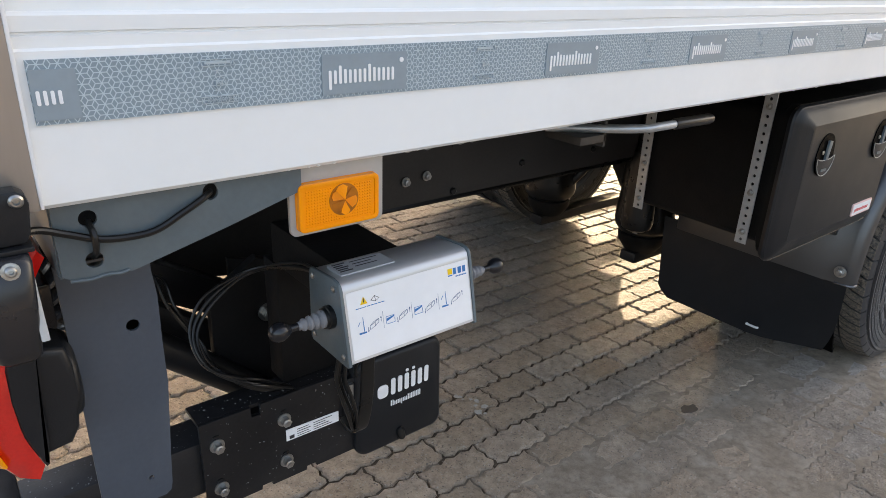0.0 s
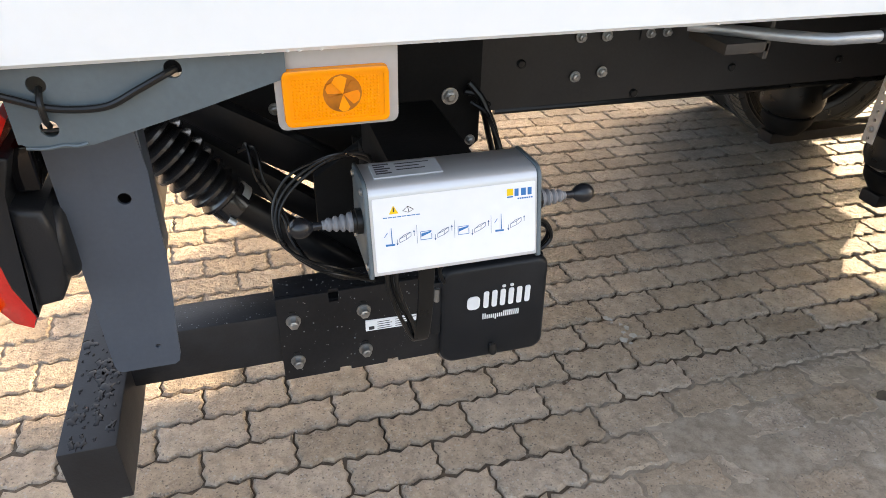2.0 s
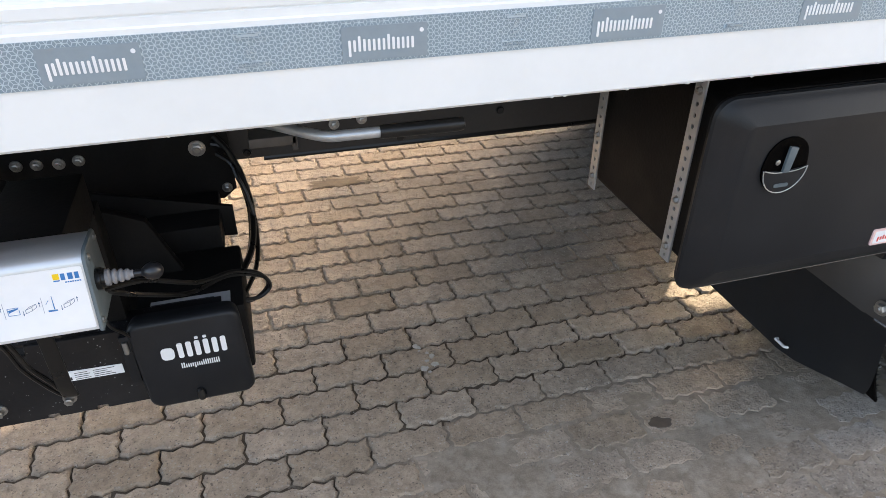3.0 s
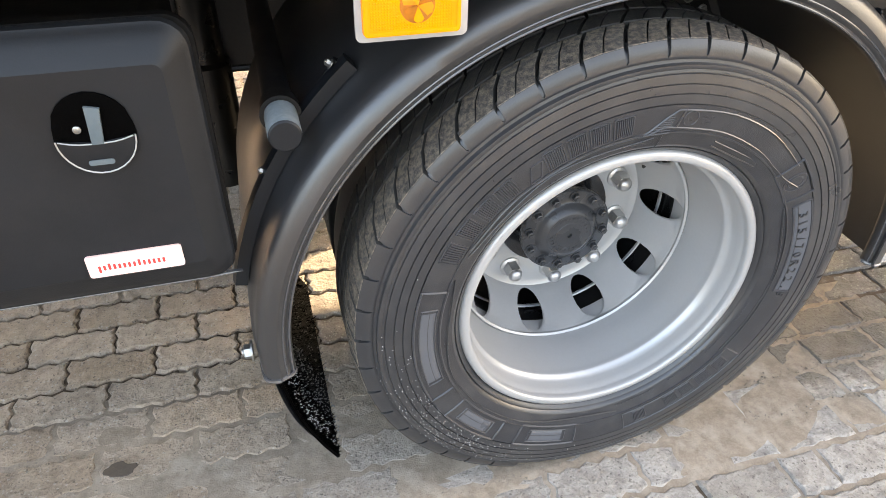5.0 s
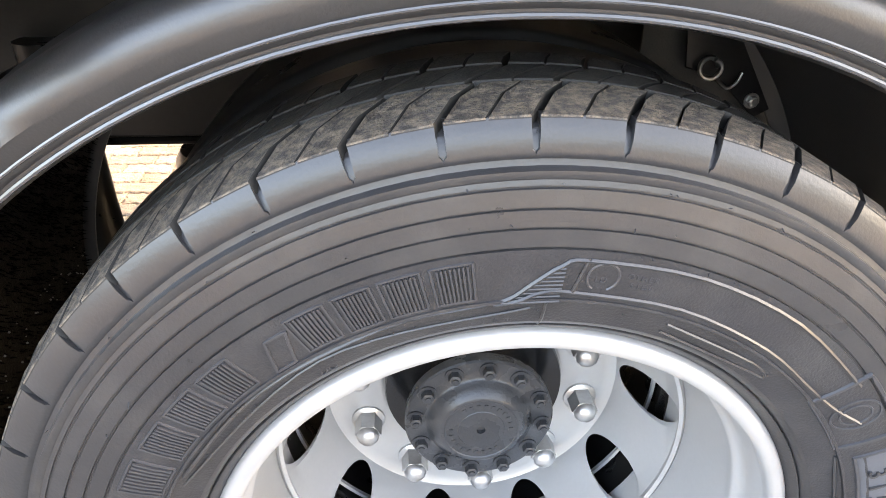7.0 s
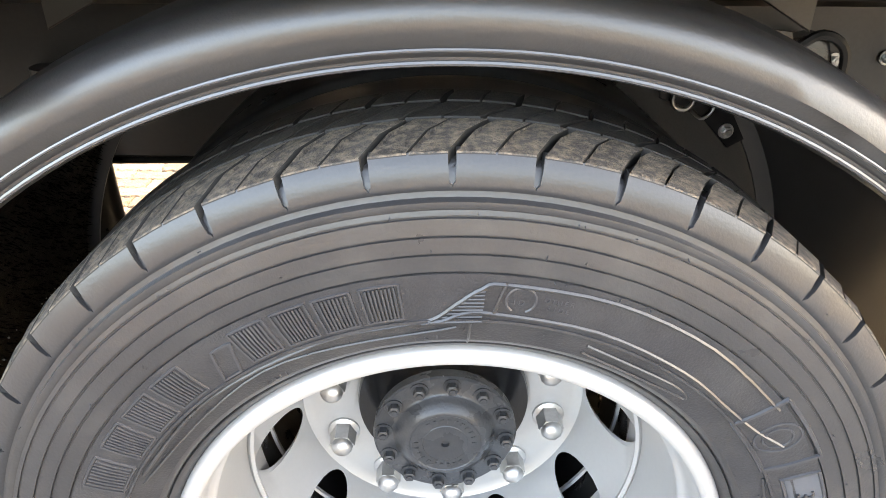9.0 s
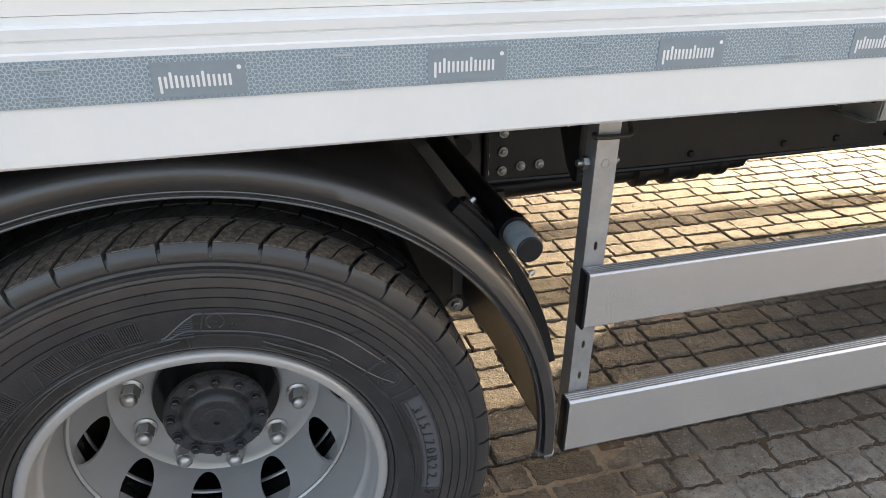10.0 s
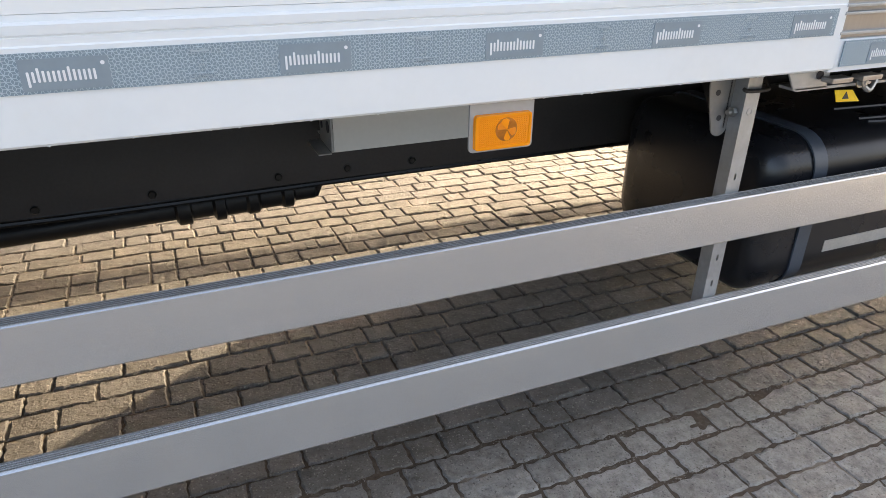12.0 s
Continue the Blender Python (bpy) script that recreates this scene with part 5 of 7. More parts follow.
# marks on the paving
def ground_stain(x, y, rx, ry, seed, col, label):
    t = thing("ground_stain", label, "stain", (x, y, 0), "stains on the paving")
    rnd = random.Random(seed)
    ph = [rnd.uniform(.6, 1.25) for _ in range(24)]
    bm = B()
    loft(bm, [[(x + rx * s * ph[k] * math.cos(2 * math.pi * k / 24), y + ry * s * ph[k] * math.sin(2 * math.pi * k / 24), z) for k in range(24)] for s, z in ((1, .0012), (.97, .0019))])
    bm.transform(LEVEL)
    part("film", bm, mat("stain_film", col, 0.8, var=0.5, scale=30, fine=200, bump=0.6), t)


ground_stain(-1.68, 2.07, .15, .05, 31, (0.13, 0.095, 0.062), "brown damp stain on the far paving")
t = thing("oil_stain", "small dark brown oil stain on the paving", "stain", (-1.03, .318, 0))
bm = B()
rnd = random.Random(2)
ph = [rnd.uniform(.75, 1.2) for _ in range(18)]
loft(bm, [[(-1.03 + .034 * s * ph[k] * math.cos(2 * math.pi * k / 18), .318 + .021 * s * ph[k] * math.sin(2 * math.pi * k / 18), z) for k in range(18)] for s, z in ((1, .0012), (.96, .0024))])
bm.transform(LEVEL)
part("film", bm, mat("oil_film", (0.085, 0.066, 0.050), 0.6, var=0.3, scale=40, fine=200, bump=0.2), t)
t = thing("sand_streak", "pale dried mortar streak on the paving", "stain", (-1.60, .75, 0))
bm = B()
for i in range(9):
    x, y = -1.60 + rnd.uniform(-.022, .022), .70 + i * .016 + rnd.uniform(-.006, .006)
    ph = [rnd.uniform(.6, 1.3) for _ in range(10)]
    r = rnd.uniform(.005, .012)
    loft(bm, [[(x + r * s * ph[k] * math.cos(2 * math.pi * k / 10), y + r * s * ph[k] * math.sin(2 * math.pi * k / 10), z) for k in range(10)] for s, z in ((1, .0012), (.9, .0020))])
bm.transform(LEVEL)
part("film", bm, mat("mortar_dust", (0.42, 0.39, 0.35), 0.9, var=0.2, scale=40, fine=200, bump=0.4), t)


# ---------------------------------------------------------------- wheel
ZH = 0.486
R_TYRE = 0.5085
N_TREAD = 45
# half profile of the outer tyre: (radius, y), bead to tread
SIDE = [(.296, .120), (.304, .100), (.3095, .0905), (.3150, .0845), (.3170, .0835), (.3185, .0860), (.3205, .0810), (.326, .077), (.340, .0715), (.352, .068), (.3525, .0650), (.3550, .0650), (.3555, .0665), (.3755, .0625), (.4030, .0600),
        (.4034, .0626), (.4052, .0626), (.4056, .0598), (.4200, .0595), (.4204, .0620), (.4222, .0620), (.4226, .0595), (.4355, .0605), (.4359, .0630), (.4377, .0630), (.4381, .0607), (.4512, .0630), (.4516, .0654), (.4534, .0654), (.4538, .0638),
        (.4580, .0650), (.4600, .0635), (.4650, .0640), (.4662, .0720), (.4710, .0735), (.4770, .0745), (.4860, .0780), (.4905, .0810)]


def on_side(r, th, lift):
    """A point on the tyre's side wall, lifted off it."""
    y = SIDE[0][1]
    for (r0, y0), (r1, y1) in zip(SIDE, SIDE[1:]):
        if r0 <= r <= r1 and r1 > r0:
            y = y0 + (y1 - y0) * (r - r0) / (r1 - r0)
            break
    return Vector((r * math.cos(th), y - lift, ZH + r * math.sin(th)))


def turned(bm, prof, n=120, closed_prof=False):
    rings = [[(r * math.cos(2 * math.pi * i / n), y, ZH + r * math.sin(2 * math.pi * i / n)) for i in range(n)] for r, y in prof]
    if closed_prof:
        rings.append(rings[0])
    vs = loft(bm, rings, cap=False)
    if closed_prof:
        bmesh.ops.remove_doubles(bm, verts=bm.verts, dist=1e-6)
    return vs


def flatten_contact(bm):
    for v in bm.verts:
        floor = ground_z(v.co.x, v.co.y) + .0015
        if v.co.z < floor:
            v.co.z = floor


def tyre_carcass(y_shift, mirror=False):
    bm = B()
    y_mid = 0.08 + 0.143
    prof = list(SIDE) + [(.4935, .0840), (.4945, .10), (.4955, y_mid)]
    full = prof + [(r, 2 * y_mid - y) for r, y in reversed(prof[:-1])]
    turned(bm, [(r, y + y_shift) for r, y in full])
    flatten_contact(bm)
    return bm


TREAD_ROWS = [(.0790, .1450, .00, .52, .91), (.1500, .1970, .42, .95, .92), (.2030, .2430, .95, 1.15, .92), (.2510, .2950, 1.05, .55, .92), (.3030, .3670, .45, -.10, .90)]
STEP = 2 * math.pi / N_TREAD


def block_mesh(row, half):
    """Half a tread block, split from its other half by a thin sipe, standing on the wheel's top."""
    y0, y1, s0, s1, fill = row
    lo, hi = ((-.5, -.014), (.014, .5))[half]
    bm = B()
    k = 3
    rings = []
    for r, shrink in ((.4905, 0.0), (R_TYRE - .0012, 0.0), (R_TYRE, .03)):
        ring = []
        for y, s, flip in ((y0, s0, 0), ((y0 + y1) / 2, (s0 + s1) / 2 - .03, 0), (y1, s1, 0), (y1, s1, 1), ((y0 + y1) / 2, (s0 + s1) / 2 - .03, 1), (y0, s0, 1)):
            e = (lo if not flip else hi) * fill
            cy, ce = (y0 + y1) / 2, (lo + hi) / 2 * fill
            yy, ee = y + (cy - y) * shrink, e + (ce - e) * shrink
            t = math.pi / 2 - (s + ee) * STEP
            drop = -.007 if (y < .085 or y > .362) and r > .495 else 0
            ring.append(((r + drop) * math.cos(t), yy, (r + drop) * math.sin(t)))
        rings.append(ring)
    loft(bm, rings)
    me = to_mesh("tread_block", bm, M["treaddust" if y0 < .1 else "tread"], None, 40)
    # the worn top carries the dust, the groove walls are clean
    me.materials.append(M["groove"])
    for p in me.polygons:
        p.material_index = 0 if p.normal.z > .6 else 1
    return me


def rib_mesh():
    bm = B()
    loop = []
    for r, y, w in ((.4690, .0745, .5), (.4740, .0715, .5), (.4765, .0716, .49), (.4785, .0718, .462), (.4880, .0735, .456), (.4965, .0775, .452), (.5010, .0800, .452)):
        a0, a1 = math.pi / 2 - w * STEP, math.pi / 2 + w * STEP
        front = [(r * math.cos(a0 + (a1 - a0) * j / 3), y, r * math.sin(a0 + (a1 - a0) * j / 3)) for j in range(4)]
        loop.append(front + [(x, y + .012, z) for x, y, z in reversed(front)])
    loft(bm, loop)
    return to_mesh("shoulder_rib", bm, M["tyre"], None, 40)


BLOCKS = [(block_mesh(r, 0), block_mesh(r, 1)) for r in TREAD_ROWS]
RIB = rib_mesh()


def lay_tread(parent, y_shift, rows, ribs=True):
    base = BASE[parent.name]
    for i in range(N_TREAD):
        turn = radians(.6) + (i + .5) * STEP
        low = math.sin(math.pi / 2 + turn)
        m = Matrix.Translation(Vector((0, y_shift, ZH)) - base) @ Matrix.Rotation(-turn, 4, "Y")
        if low < -.945:
            continue
        for j in rows:
            for half in (0, 1):
                ob = new("tread_block", BLOCKS[j][half])
                ob.parent, ob.matrix_basis = parent, m
        if ribs:
            ob = new("shoulder_rib", RIB)
            ob.parent, ob.matrix_basis = parent, m


def arc_word(bm, txt, size, r, th_deg, spacing, depth=.0016):
    """Raised letters round the side wall, read clockwise with their tops outwards."""
    th = radians(th_deg)
    for ch in txt:
        if ch != " ":
            p = on_side(r, th, 0)
            up = Vector((math.cos(th), 0, math.sin(th)))
            right = Vector((math.sin(th), 0, -math.cos(th)))
            out = Vector((0, -1, 0))
            m = Matrix((right, up, out)).transposed().to_4x4()
            m.translation = p
            write(bm, ch, size, m, depth)
        th -= spacing / r
    return bm


def side_frame(bm, r0, r1, a0, a1, w=.0016, lift=.0006, n=10, skew=0.0):
    """A raised closed line on the side wall round the field r0..r1, a0..a1 (degrees)."""
    w *= 2.3
    path = [(r0, a0 + (a1 - a0) * i / n) for i in range(n)] + [(r0 + (r1 - r0) * i / 4, a1) for i in range(4)]
    path += [(r1, a1 + (a0 - a1) * i / n) for i in range(n)] + [(r1 + (r0 - r1) * i / 4, a0) for i in range(4)]
    pts = [on_side(r, radians(a + skew * (r - r0) / (r1 - r0)), lift) for r, a in path]
    tube(bm, pts + [pts[0]], w / 2, 5, 1)


def side_line(bm, path, w=.0016, k=4):
    tube(bm, [on_side(r, radians(a), .0008) for r, a in path], w * 1.0, 5, k)


def hatch_block(bm, r0, r1, a0, a1, lift=.0026):
    """A plain raised block with fine radial ribs."""
    n, rings = 8, []
    for i in range(n):
        for k, h in ((.02, .0003), (.12, lift), (.60, lift), (.70, .0003)):
            a = radians(a0 + (a1 - a0) * (i + k) / n)
            rings.append([on_side(r0, a, -.0010), on_side(r0, a, h), on_side((r0 + r1) / 2, a, h), on_side(r1, a, h), on_side(r1, a, -.0010)])
    loft(bm, rings)


def wheel():
    t = thing("dual_wheel", "silver dual truck wheel with a new black drive tyre", "wheel", (0, .22, 0), "rear wheels")
    ty = part("tyre", tyre_carcass(0), M["tyre"], t, "black tyre with a moulded side wall", angle=50)
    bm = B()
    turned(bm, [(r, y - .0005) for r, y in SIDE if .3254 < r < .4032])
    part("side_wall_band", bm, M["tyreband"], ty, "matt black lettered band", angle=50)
    lay_tread(ty, 0, (0, 1, 2))
    for word, size, r, a, sp, dp in (("315/70R22.5", .026, .383, 21.5, .0205, .0030), ("RADIAL", .0105, .332, -15, .0090, .0011), ("TUBELESS", .0105, .332, -29, .0090, .0011), ("TRACTION", .0105, .332, -46, .0090, .0011),
                                     ("REGROOVABLE", .0105, .332, -64, .0090, .0011), ("DOT", .0105, .330, 121, .0095, .0011), ("1124", .0115, .332, 98, .0095, .0011), ("RFID", .0075, .377, 84.5, .0062, .0011),
                                     ("OTHER", .0068, .383, 78.5, .0056, .0011), ("SIDE", .0068, .375, 78.0, .0056, .0011)):
        bm = B()
        arc_word(bm, word, size, r, a, sp, dp)
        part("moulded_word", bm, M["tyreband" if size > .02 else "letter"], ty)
    # plain raised shapes where the maker's word mark stands
    for a, w in ((151.5, 6.0), (143.8, 5.2), (137.2, 5.2), (130.8, 5.2), (117.2, 5.0), (111.3, 4.6), (105.6, 4.8), (99.6, 4.8)):
        bm = B()
        hatch_block(bm, .361, .394, a - w / 2 + .4, a + w / 2 - .4)
        em = part("moulded_emblem", bm, M["letter"], ty, "plain raised moulded shape")
        bm = B()
        side_frame(bm, .359, .396, a - w / 2, a + w / 2, .0013)
        part("moulded_frame", bm, M["letter"], ty)
    for a, w in ((-40, 4.6), (-47, 5.4), (-54, 4.6), (-60, 4.6), (-72, 4.4)):
        bm = B()
        hatch_block(bm, .366, .392, a - w / 2 + .3, a + w / 2 - .3)
        em = part("moulded_emblem", bm, M["letter"], ty, "plain raised moulded shape")
        bm = B()
        side_frame(bm, .364, .394, a - w / 2, a + w / 2, .0013)
        part("moulded_frame", bm, M["letter"], ty)
    bm = B()
    side_frame(bm, .357, .388, 122.2, 125.2, .0016, skew=-2)
    part("moulded_emblem", bm, M["letter"], ty, "plain raised moulded shape")
    for path, w, k in (([(.349, 150), (.350, 130), (.351, 110), (.351, 97), (.356, 93), (.372, 90), (.388, 87), (.394, 84), (.396, 70), (.396, 55), (.395, 40)], .0020, 4),
                       ([(.350, 95), (.354, 92), (.361, 89), (.362, 85), (.362, 70), (.361, 55), (.360, 44), (.366, 38), (.380, 33)], .0018, 4), ([(.350, 88), (.330, 88), (.318, 88)], .0014, 2),
                       ([(.343, 70), (.343, 54), (.338, 50), (.333, 54), (.333, 70)], .0014, 4), ([(.351, 27), (.351, 0), (.350, -20), (.350, -36)], .0018, 5), ([(.345, -80), (.345, -120), (.345, -160), (.346, -200)], .0016, 8),
                       ([(.345, 152), (.344, 120), (.344, 90)], .0010, 8), ([(.396, 84), (.380, 84.5), (.363, 85)], .0018, 2)):
        bm = B()
        side_line(bm, path, w, k)
        part("moulded_line", bm, M["tyre"], ty)
    bm = B()
    for k in range(9):
        side_line(bm, [(.353 + k * .0040, 94 - k * .85), (.3535 + k * .0040, 86.5)], .0010, 2)
    part("moulded_wedge", bm, M["tyre"], ty)
    for r0, r1, a0, a1, w in ((.352, .408, 29, 41, .0022), (.366, .402, -8, 26, .0020), (.360, .401, -78, -34, .0016), (.352, .402, -118, -96, .0022), (.352, .402, -148, -126, .0022), (.352, .402, -196, -156, .0022),
                              (.362, .392, -114, -100, .0014), (.362, .392, -144, -130, .0014), (.362, .392, -190, -162, .0014)):
        bm = B()
        side_frame(bm, r0, r1, a0, a1, w)
        part("moulded_frame", bm, M["letter"], ty)
    for r0, r1, a0, a1 in ((.367, .401, -7.5, 25.5), (.363, .391, -113, -101), (.363, .391, -143, -131), (.363, .391, -189, -163)):
        bm = B()
        n = 24
        loft(bm, [[on_side(r, radians(a0 + (a1 - a0) * k / n), h) for r, h in ((r0, -.001), (r0 + .001, .0007), (r0 * .66 + r1 * .34, .0007), (r0 * .33 + r1 * .67, .0007), (r1 - .001, .0007), (r1, -.001))] for k in range(n + 1)])
        part("moulded_panel", bm, M["sidepanel"], ty, "smooth raised panel", angle=60)
    for ra, rb in ((.0225, .046), (.0145, .030)):
        bm = B()
        tube(bm, [on_side(.380 + ra * math.cos(q), radians(35) + rb * math.sin(q), .0004) for q in [2 * math.pi * k / 24 for k in range(25)]], .0014, 5, 1)
        part("moulded_oval", bm, M["letter"], ty)
    bm = B()
    tube(bm, [on_side(.379 + .0135 * math.cos(q), radians(81.8) + .034 * math.sin(q), .0004) for q in [radians(-150 + 300 * k / 20) for k in range(21)]], .0013, 5, 1)
    part("moulded_arrow", bm, M["letter"], ty)
    # vent spews: small rubber hairs over the shoulder
    bm = B()
    rnd = random.Random(11)
    for k in range(150):
        th, r = rnd.uniform(0, 2 * math.pi), rnd.choice((.342, .402, .425, .455, .468, .482, .49))
        p = on_side(r, th, 0)
        d = Vector((rnd.uniform(-.6, .6), -1, rnd.uniform(-.6, .6))).normalized()
        tube(bm, [p, p + d * rnd.uniform(.002, .006)], .0005, 3, 1)
    tagged(part("rubber_hairs", bm, M["letter"], ty), kind="stuff")
    bm = B()
    for k in range(620):
        th, r = radians(rnd.gauss(218, 17)), rnd.uniform(.40, .489)
        p = on_side(r, th, .0003)
        q = rnd.choice((.0005, .0007, .0009, .0013))
        spin(bm, p, (0, -1, 0), [(-.0004, q), (q * .5, q * .8), (q * .9, q * .3)], n=5)
    tagged(part("sand_specks", bm, M["speck"], ty, "pale specks of wet sand"), kind="stuff")
    part("inner_tyre", tyre_carcass(.335), M["tyre"], t, "inner twin tyre", angle=50)
    # rim: outer lip, drop well and disc
    bm = B()
    turned(bm, [(.3085, .110), (.3082, .098), (.3065, .0908), (.3035, .0868), (.2990, .0853), (.2940, .0852), (.2905, .0860), (.2885, .0885), (.2878, .0930), (.2880, .0990), (.2882, .1020), (.2870, .1050), (.2850, .1180), (.2838, .1300), (.2820, .1375), (.2785, .1425), (.2760, .1450), (.2748, .1490), (.2752, .1540), (.2745, .1640), (.2715, .1900), (.2680, .2250), (.2662, .2500), (.2655, .2850), (.2650, .3150)])
    part("rim", bm, M["rim"], t, "silver painted rim", angle=40)
    bm = B()
    nh = 10
    phi = .3984 - math.pi / 10
    r_in, r_out = .2120, .2630

    def cone(a, r):
        k = (r - r_in) / (r_out - r_in)
        y = .3830 - .121 * k
        return (r * math.cos(a), y, ZH + r * math.sin(a))
    for i in range(nh):
        a0 = phi + (i - .5) * 2 * math.pi / nh
        a1 = a0 + 2 * math.pi / nh
        inn = cell_with_hole(bm, cone, a0, a1, r_in, r_out, (a0 + a1) / 2, .2385, (.0330 / .2385, .0240), 10, 5)
    thicken(bm, (0, .011, 0))
    part("disc", bm, M["rim"], t, "silver disc with ten round hand holes", angle=40)
    bm = B()
    turned(bm, [(.2655, .2600), (.2610, .2560), (.2570, .2595), (.2600, .2680)], closed_prof=True)
    part("weld_bead", bm, M["rim"], t)
    bm = B()
    turned(bm, [(.2125, .3830), (.2040, .3880), (.1950, .3895), (.1320, .3895), (.1280, .3920), (.1280, .4050), (.2125, .4000)], closed_prof=True)
    part("disc_centre", bm, M["rim"], t, angle=40)
    for i in range(10):
        th = .3984 - i * math.pi / 5
        c = Vector((.1675 * math.cos(th), .3893, ZH + .1675 * math.sin(th)))
        bm = B()
        spin(bm, c, (0, -1, 0), [(0, .0245), (.004, .0245), (.006, .0210), (.007, .0185)], n=24)
        cyl(bm, c + Vector((0, -.006, 0)), c + Vector((0, -.036, 0)), .0200, .0192, n=6)
        spin(bm, c + Vector((0, -.036, 0)), (0, -1, 0), [(0, .0168), (.004, .0158), (.009, .0120), (.012, .0060), (.0125, .001)], n=12)
        part("wheel_nut", bm, M["nut"], t, "domed zinc wheel nut")
    bm = B()
    turned(bm, [(.1285, .404), (.1285, .378), (.1265, .372), (.1180, .374), (.0880, .380), (.0850, .340), (.0900, .327)], n=64)
    part("hub_bowl", bm, M["bowl"], t, "glossy black hub recess", angle=35)
    bm = B()
    turned(bm, [(.0830, .330), (.0980, .328), (.1005, .325), (.1015, .309), (.0990, .3065), (.0745, .306), (.0705, .3035), (.0675, .2985), (.0560, .2885), (.0535, .2872), (.0500, .2870), (.0488, .2880),
                (.0320, .2880), (.0310, .2872), (.0060, .2870), (.0050, .2920), (.0001, .2920)], n=64)
    hub = part("hub", bm, M["hub"], t, "dark cast axle hub", angle=35)
    for i in range(12):
        th = 2 * math.pi * i / 12 + radians(24)
        c = Vector((.0870 * math.cos(th), .306, ZH + .0870 * math.sin(th)))
        bm = B()
        hexbolt(bm, c, (0, -1, 0), .0086, .012)
        part("hub_bolt", bm, M["hub"], hub)
    bm = B()
    for i in range(26):
        th = 2 * math.pi * i / 26
        if i % 13 < 10:
            q = [Vector((r * math.cos(a), .2870, ZH + r * math.sin(a))) for r, a in ((.0375, th - .07), (.0375, th + .05), (.0435, th + .05), (.0435, th - .07))]
            loft(bm, [q, [p + Vector((0, .003, 0)) for p in q]])
    tagged(part("cast_lettering", bm, M["hub"], hub), kind="stuff")
    # inner disc and barrel are black: the shade inside the wheel is their colour
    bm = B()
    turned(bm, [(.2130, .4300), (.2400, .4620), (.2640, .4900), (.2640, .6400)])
    part("inner_disc", bm, M["rubber"], t, "inner wheel disc, shade put into its black", angle=40)
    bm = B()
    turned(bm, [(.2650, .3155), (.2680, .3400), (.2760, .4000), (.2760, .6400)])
    part("inner_barrel", bm, M["rubber"], t, "barrel between the twin wheels, blackened for shade", angle=40)
    bm = B()
    turned(bm, [(.2660, .3640), (.2625, .3660), (.2625, .3720), (.2680, .3740)], closed_prof=True)
    part("inner_disc_edge", bm, M["rim"], t, "bright edge of the inner disc", angle=40)
    bm = B()
    turned(bm, [(.205, .43), (.205, .62), (.10, .62)])
    part("brake_drum", bm, M["bronze"], t)
    bm = B()
    cyl(bm, (.195, .36, ZH + .10), (.225, .335, ZH + .135), .004, n=10)
    tube(bm, [(.17, .41, ZH + .085), (.20, .37, ZH + .115), (.222, .35, ZH + .14)], .0035, 8)
    part("valve_stem", bm, M["spring"], t)
    return t


wheel()


def far_wheel():
    t = thing("dual_wheel", "dusty dual truck wheel on the far side", "wheel", (0, 2.1, 0), "rear wheels")
    # far tyres darker than the near one: under-truck shade put into the colour
    part("tyre", tyre_carcass(1.785), M["rubber"], t, angle=50)
    lay_tread(t, 1.785, (0, 1), True)
    part("outer_tyre", tyre_carcass(2.11), M["rubber"], t, angle=50)
    bm = B()
    turned(bm, [(.295, 1.86), (.27, 1.90), (.265, 2.1), (.10, 2.12)])
    part("rim", bm, M["spring"], t)


far_wheel()


def axle():
    t = thing("rear_axle", "dark cast rear axle with brake chambers", "axle", (0, 1.27, .35))
    bm = B()
    cyl(bm, (0, .62, ZH), (0, 1.92, ZH), .085, n=24)
    part("axle_tube", bm, M["bronze"], t)
    bm = B()
    spin(bm, (0, 1.05, ZH), (0, 1, 0), [(0, .09), (.06, .17), (.18, .22), (.30, .20), (.42, .10)], n=28)
    part("differential", bm, M["bronze"], t)
    for x, y in ((-.445, 1.55), (-.445, .99)):
        bm = B()
        spin(bm, (x, y, .640), (0, 0, -1), [(0, .05), (.005, .100), (.025, .112), (.07, .116), (.16, .115), (.25, .124), (.29, .126), (.315, .120), (.335, .104), (.345, .085)], n=32)
        part("air_spring", bm, M["rubber"], t, "black air spring bellows", angle=50)
        bm = B()
        spin(bm, (x, y, .305), (0, 0, -1), [(0, .085), (.012, .104), (.045, .100), (.070, .084), (.090, .070)], n=28)
        part("piston", bm, M["shaded_grime"], t, angle=50)
    for y in (.95, 1.51):
        bm = B()
        box(bm, -.53, .12, y, y + .08, .170, .217, .01)
        part("trailing_arm", bm, M["black"], t)
    bm = B()
    spin(bm, (.22, 1.50, .42), (0, 1, .1), [(0, .05), (.01, .085), (.06, .09), (.12, .085), (.14, .05)], n=24)
    part("brake_chamber", bm, M["bronze"], t)
    bm = B()
    cyl(bm, (-.30, 1.30, .62), (-.47, 1.52, .275), .018, n=12)
    part("torque_rod", bm, M["black"], t)


axle()


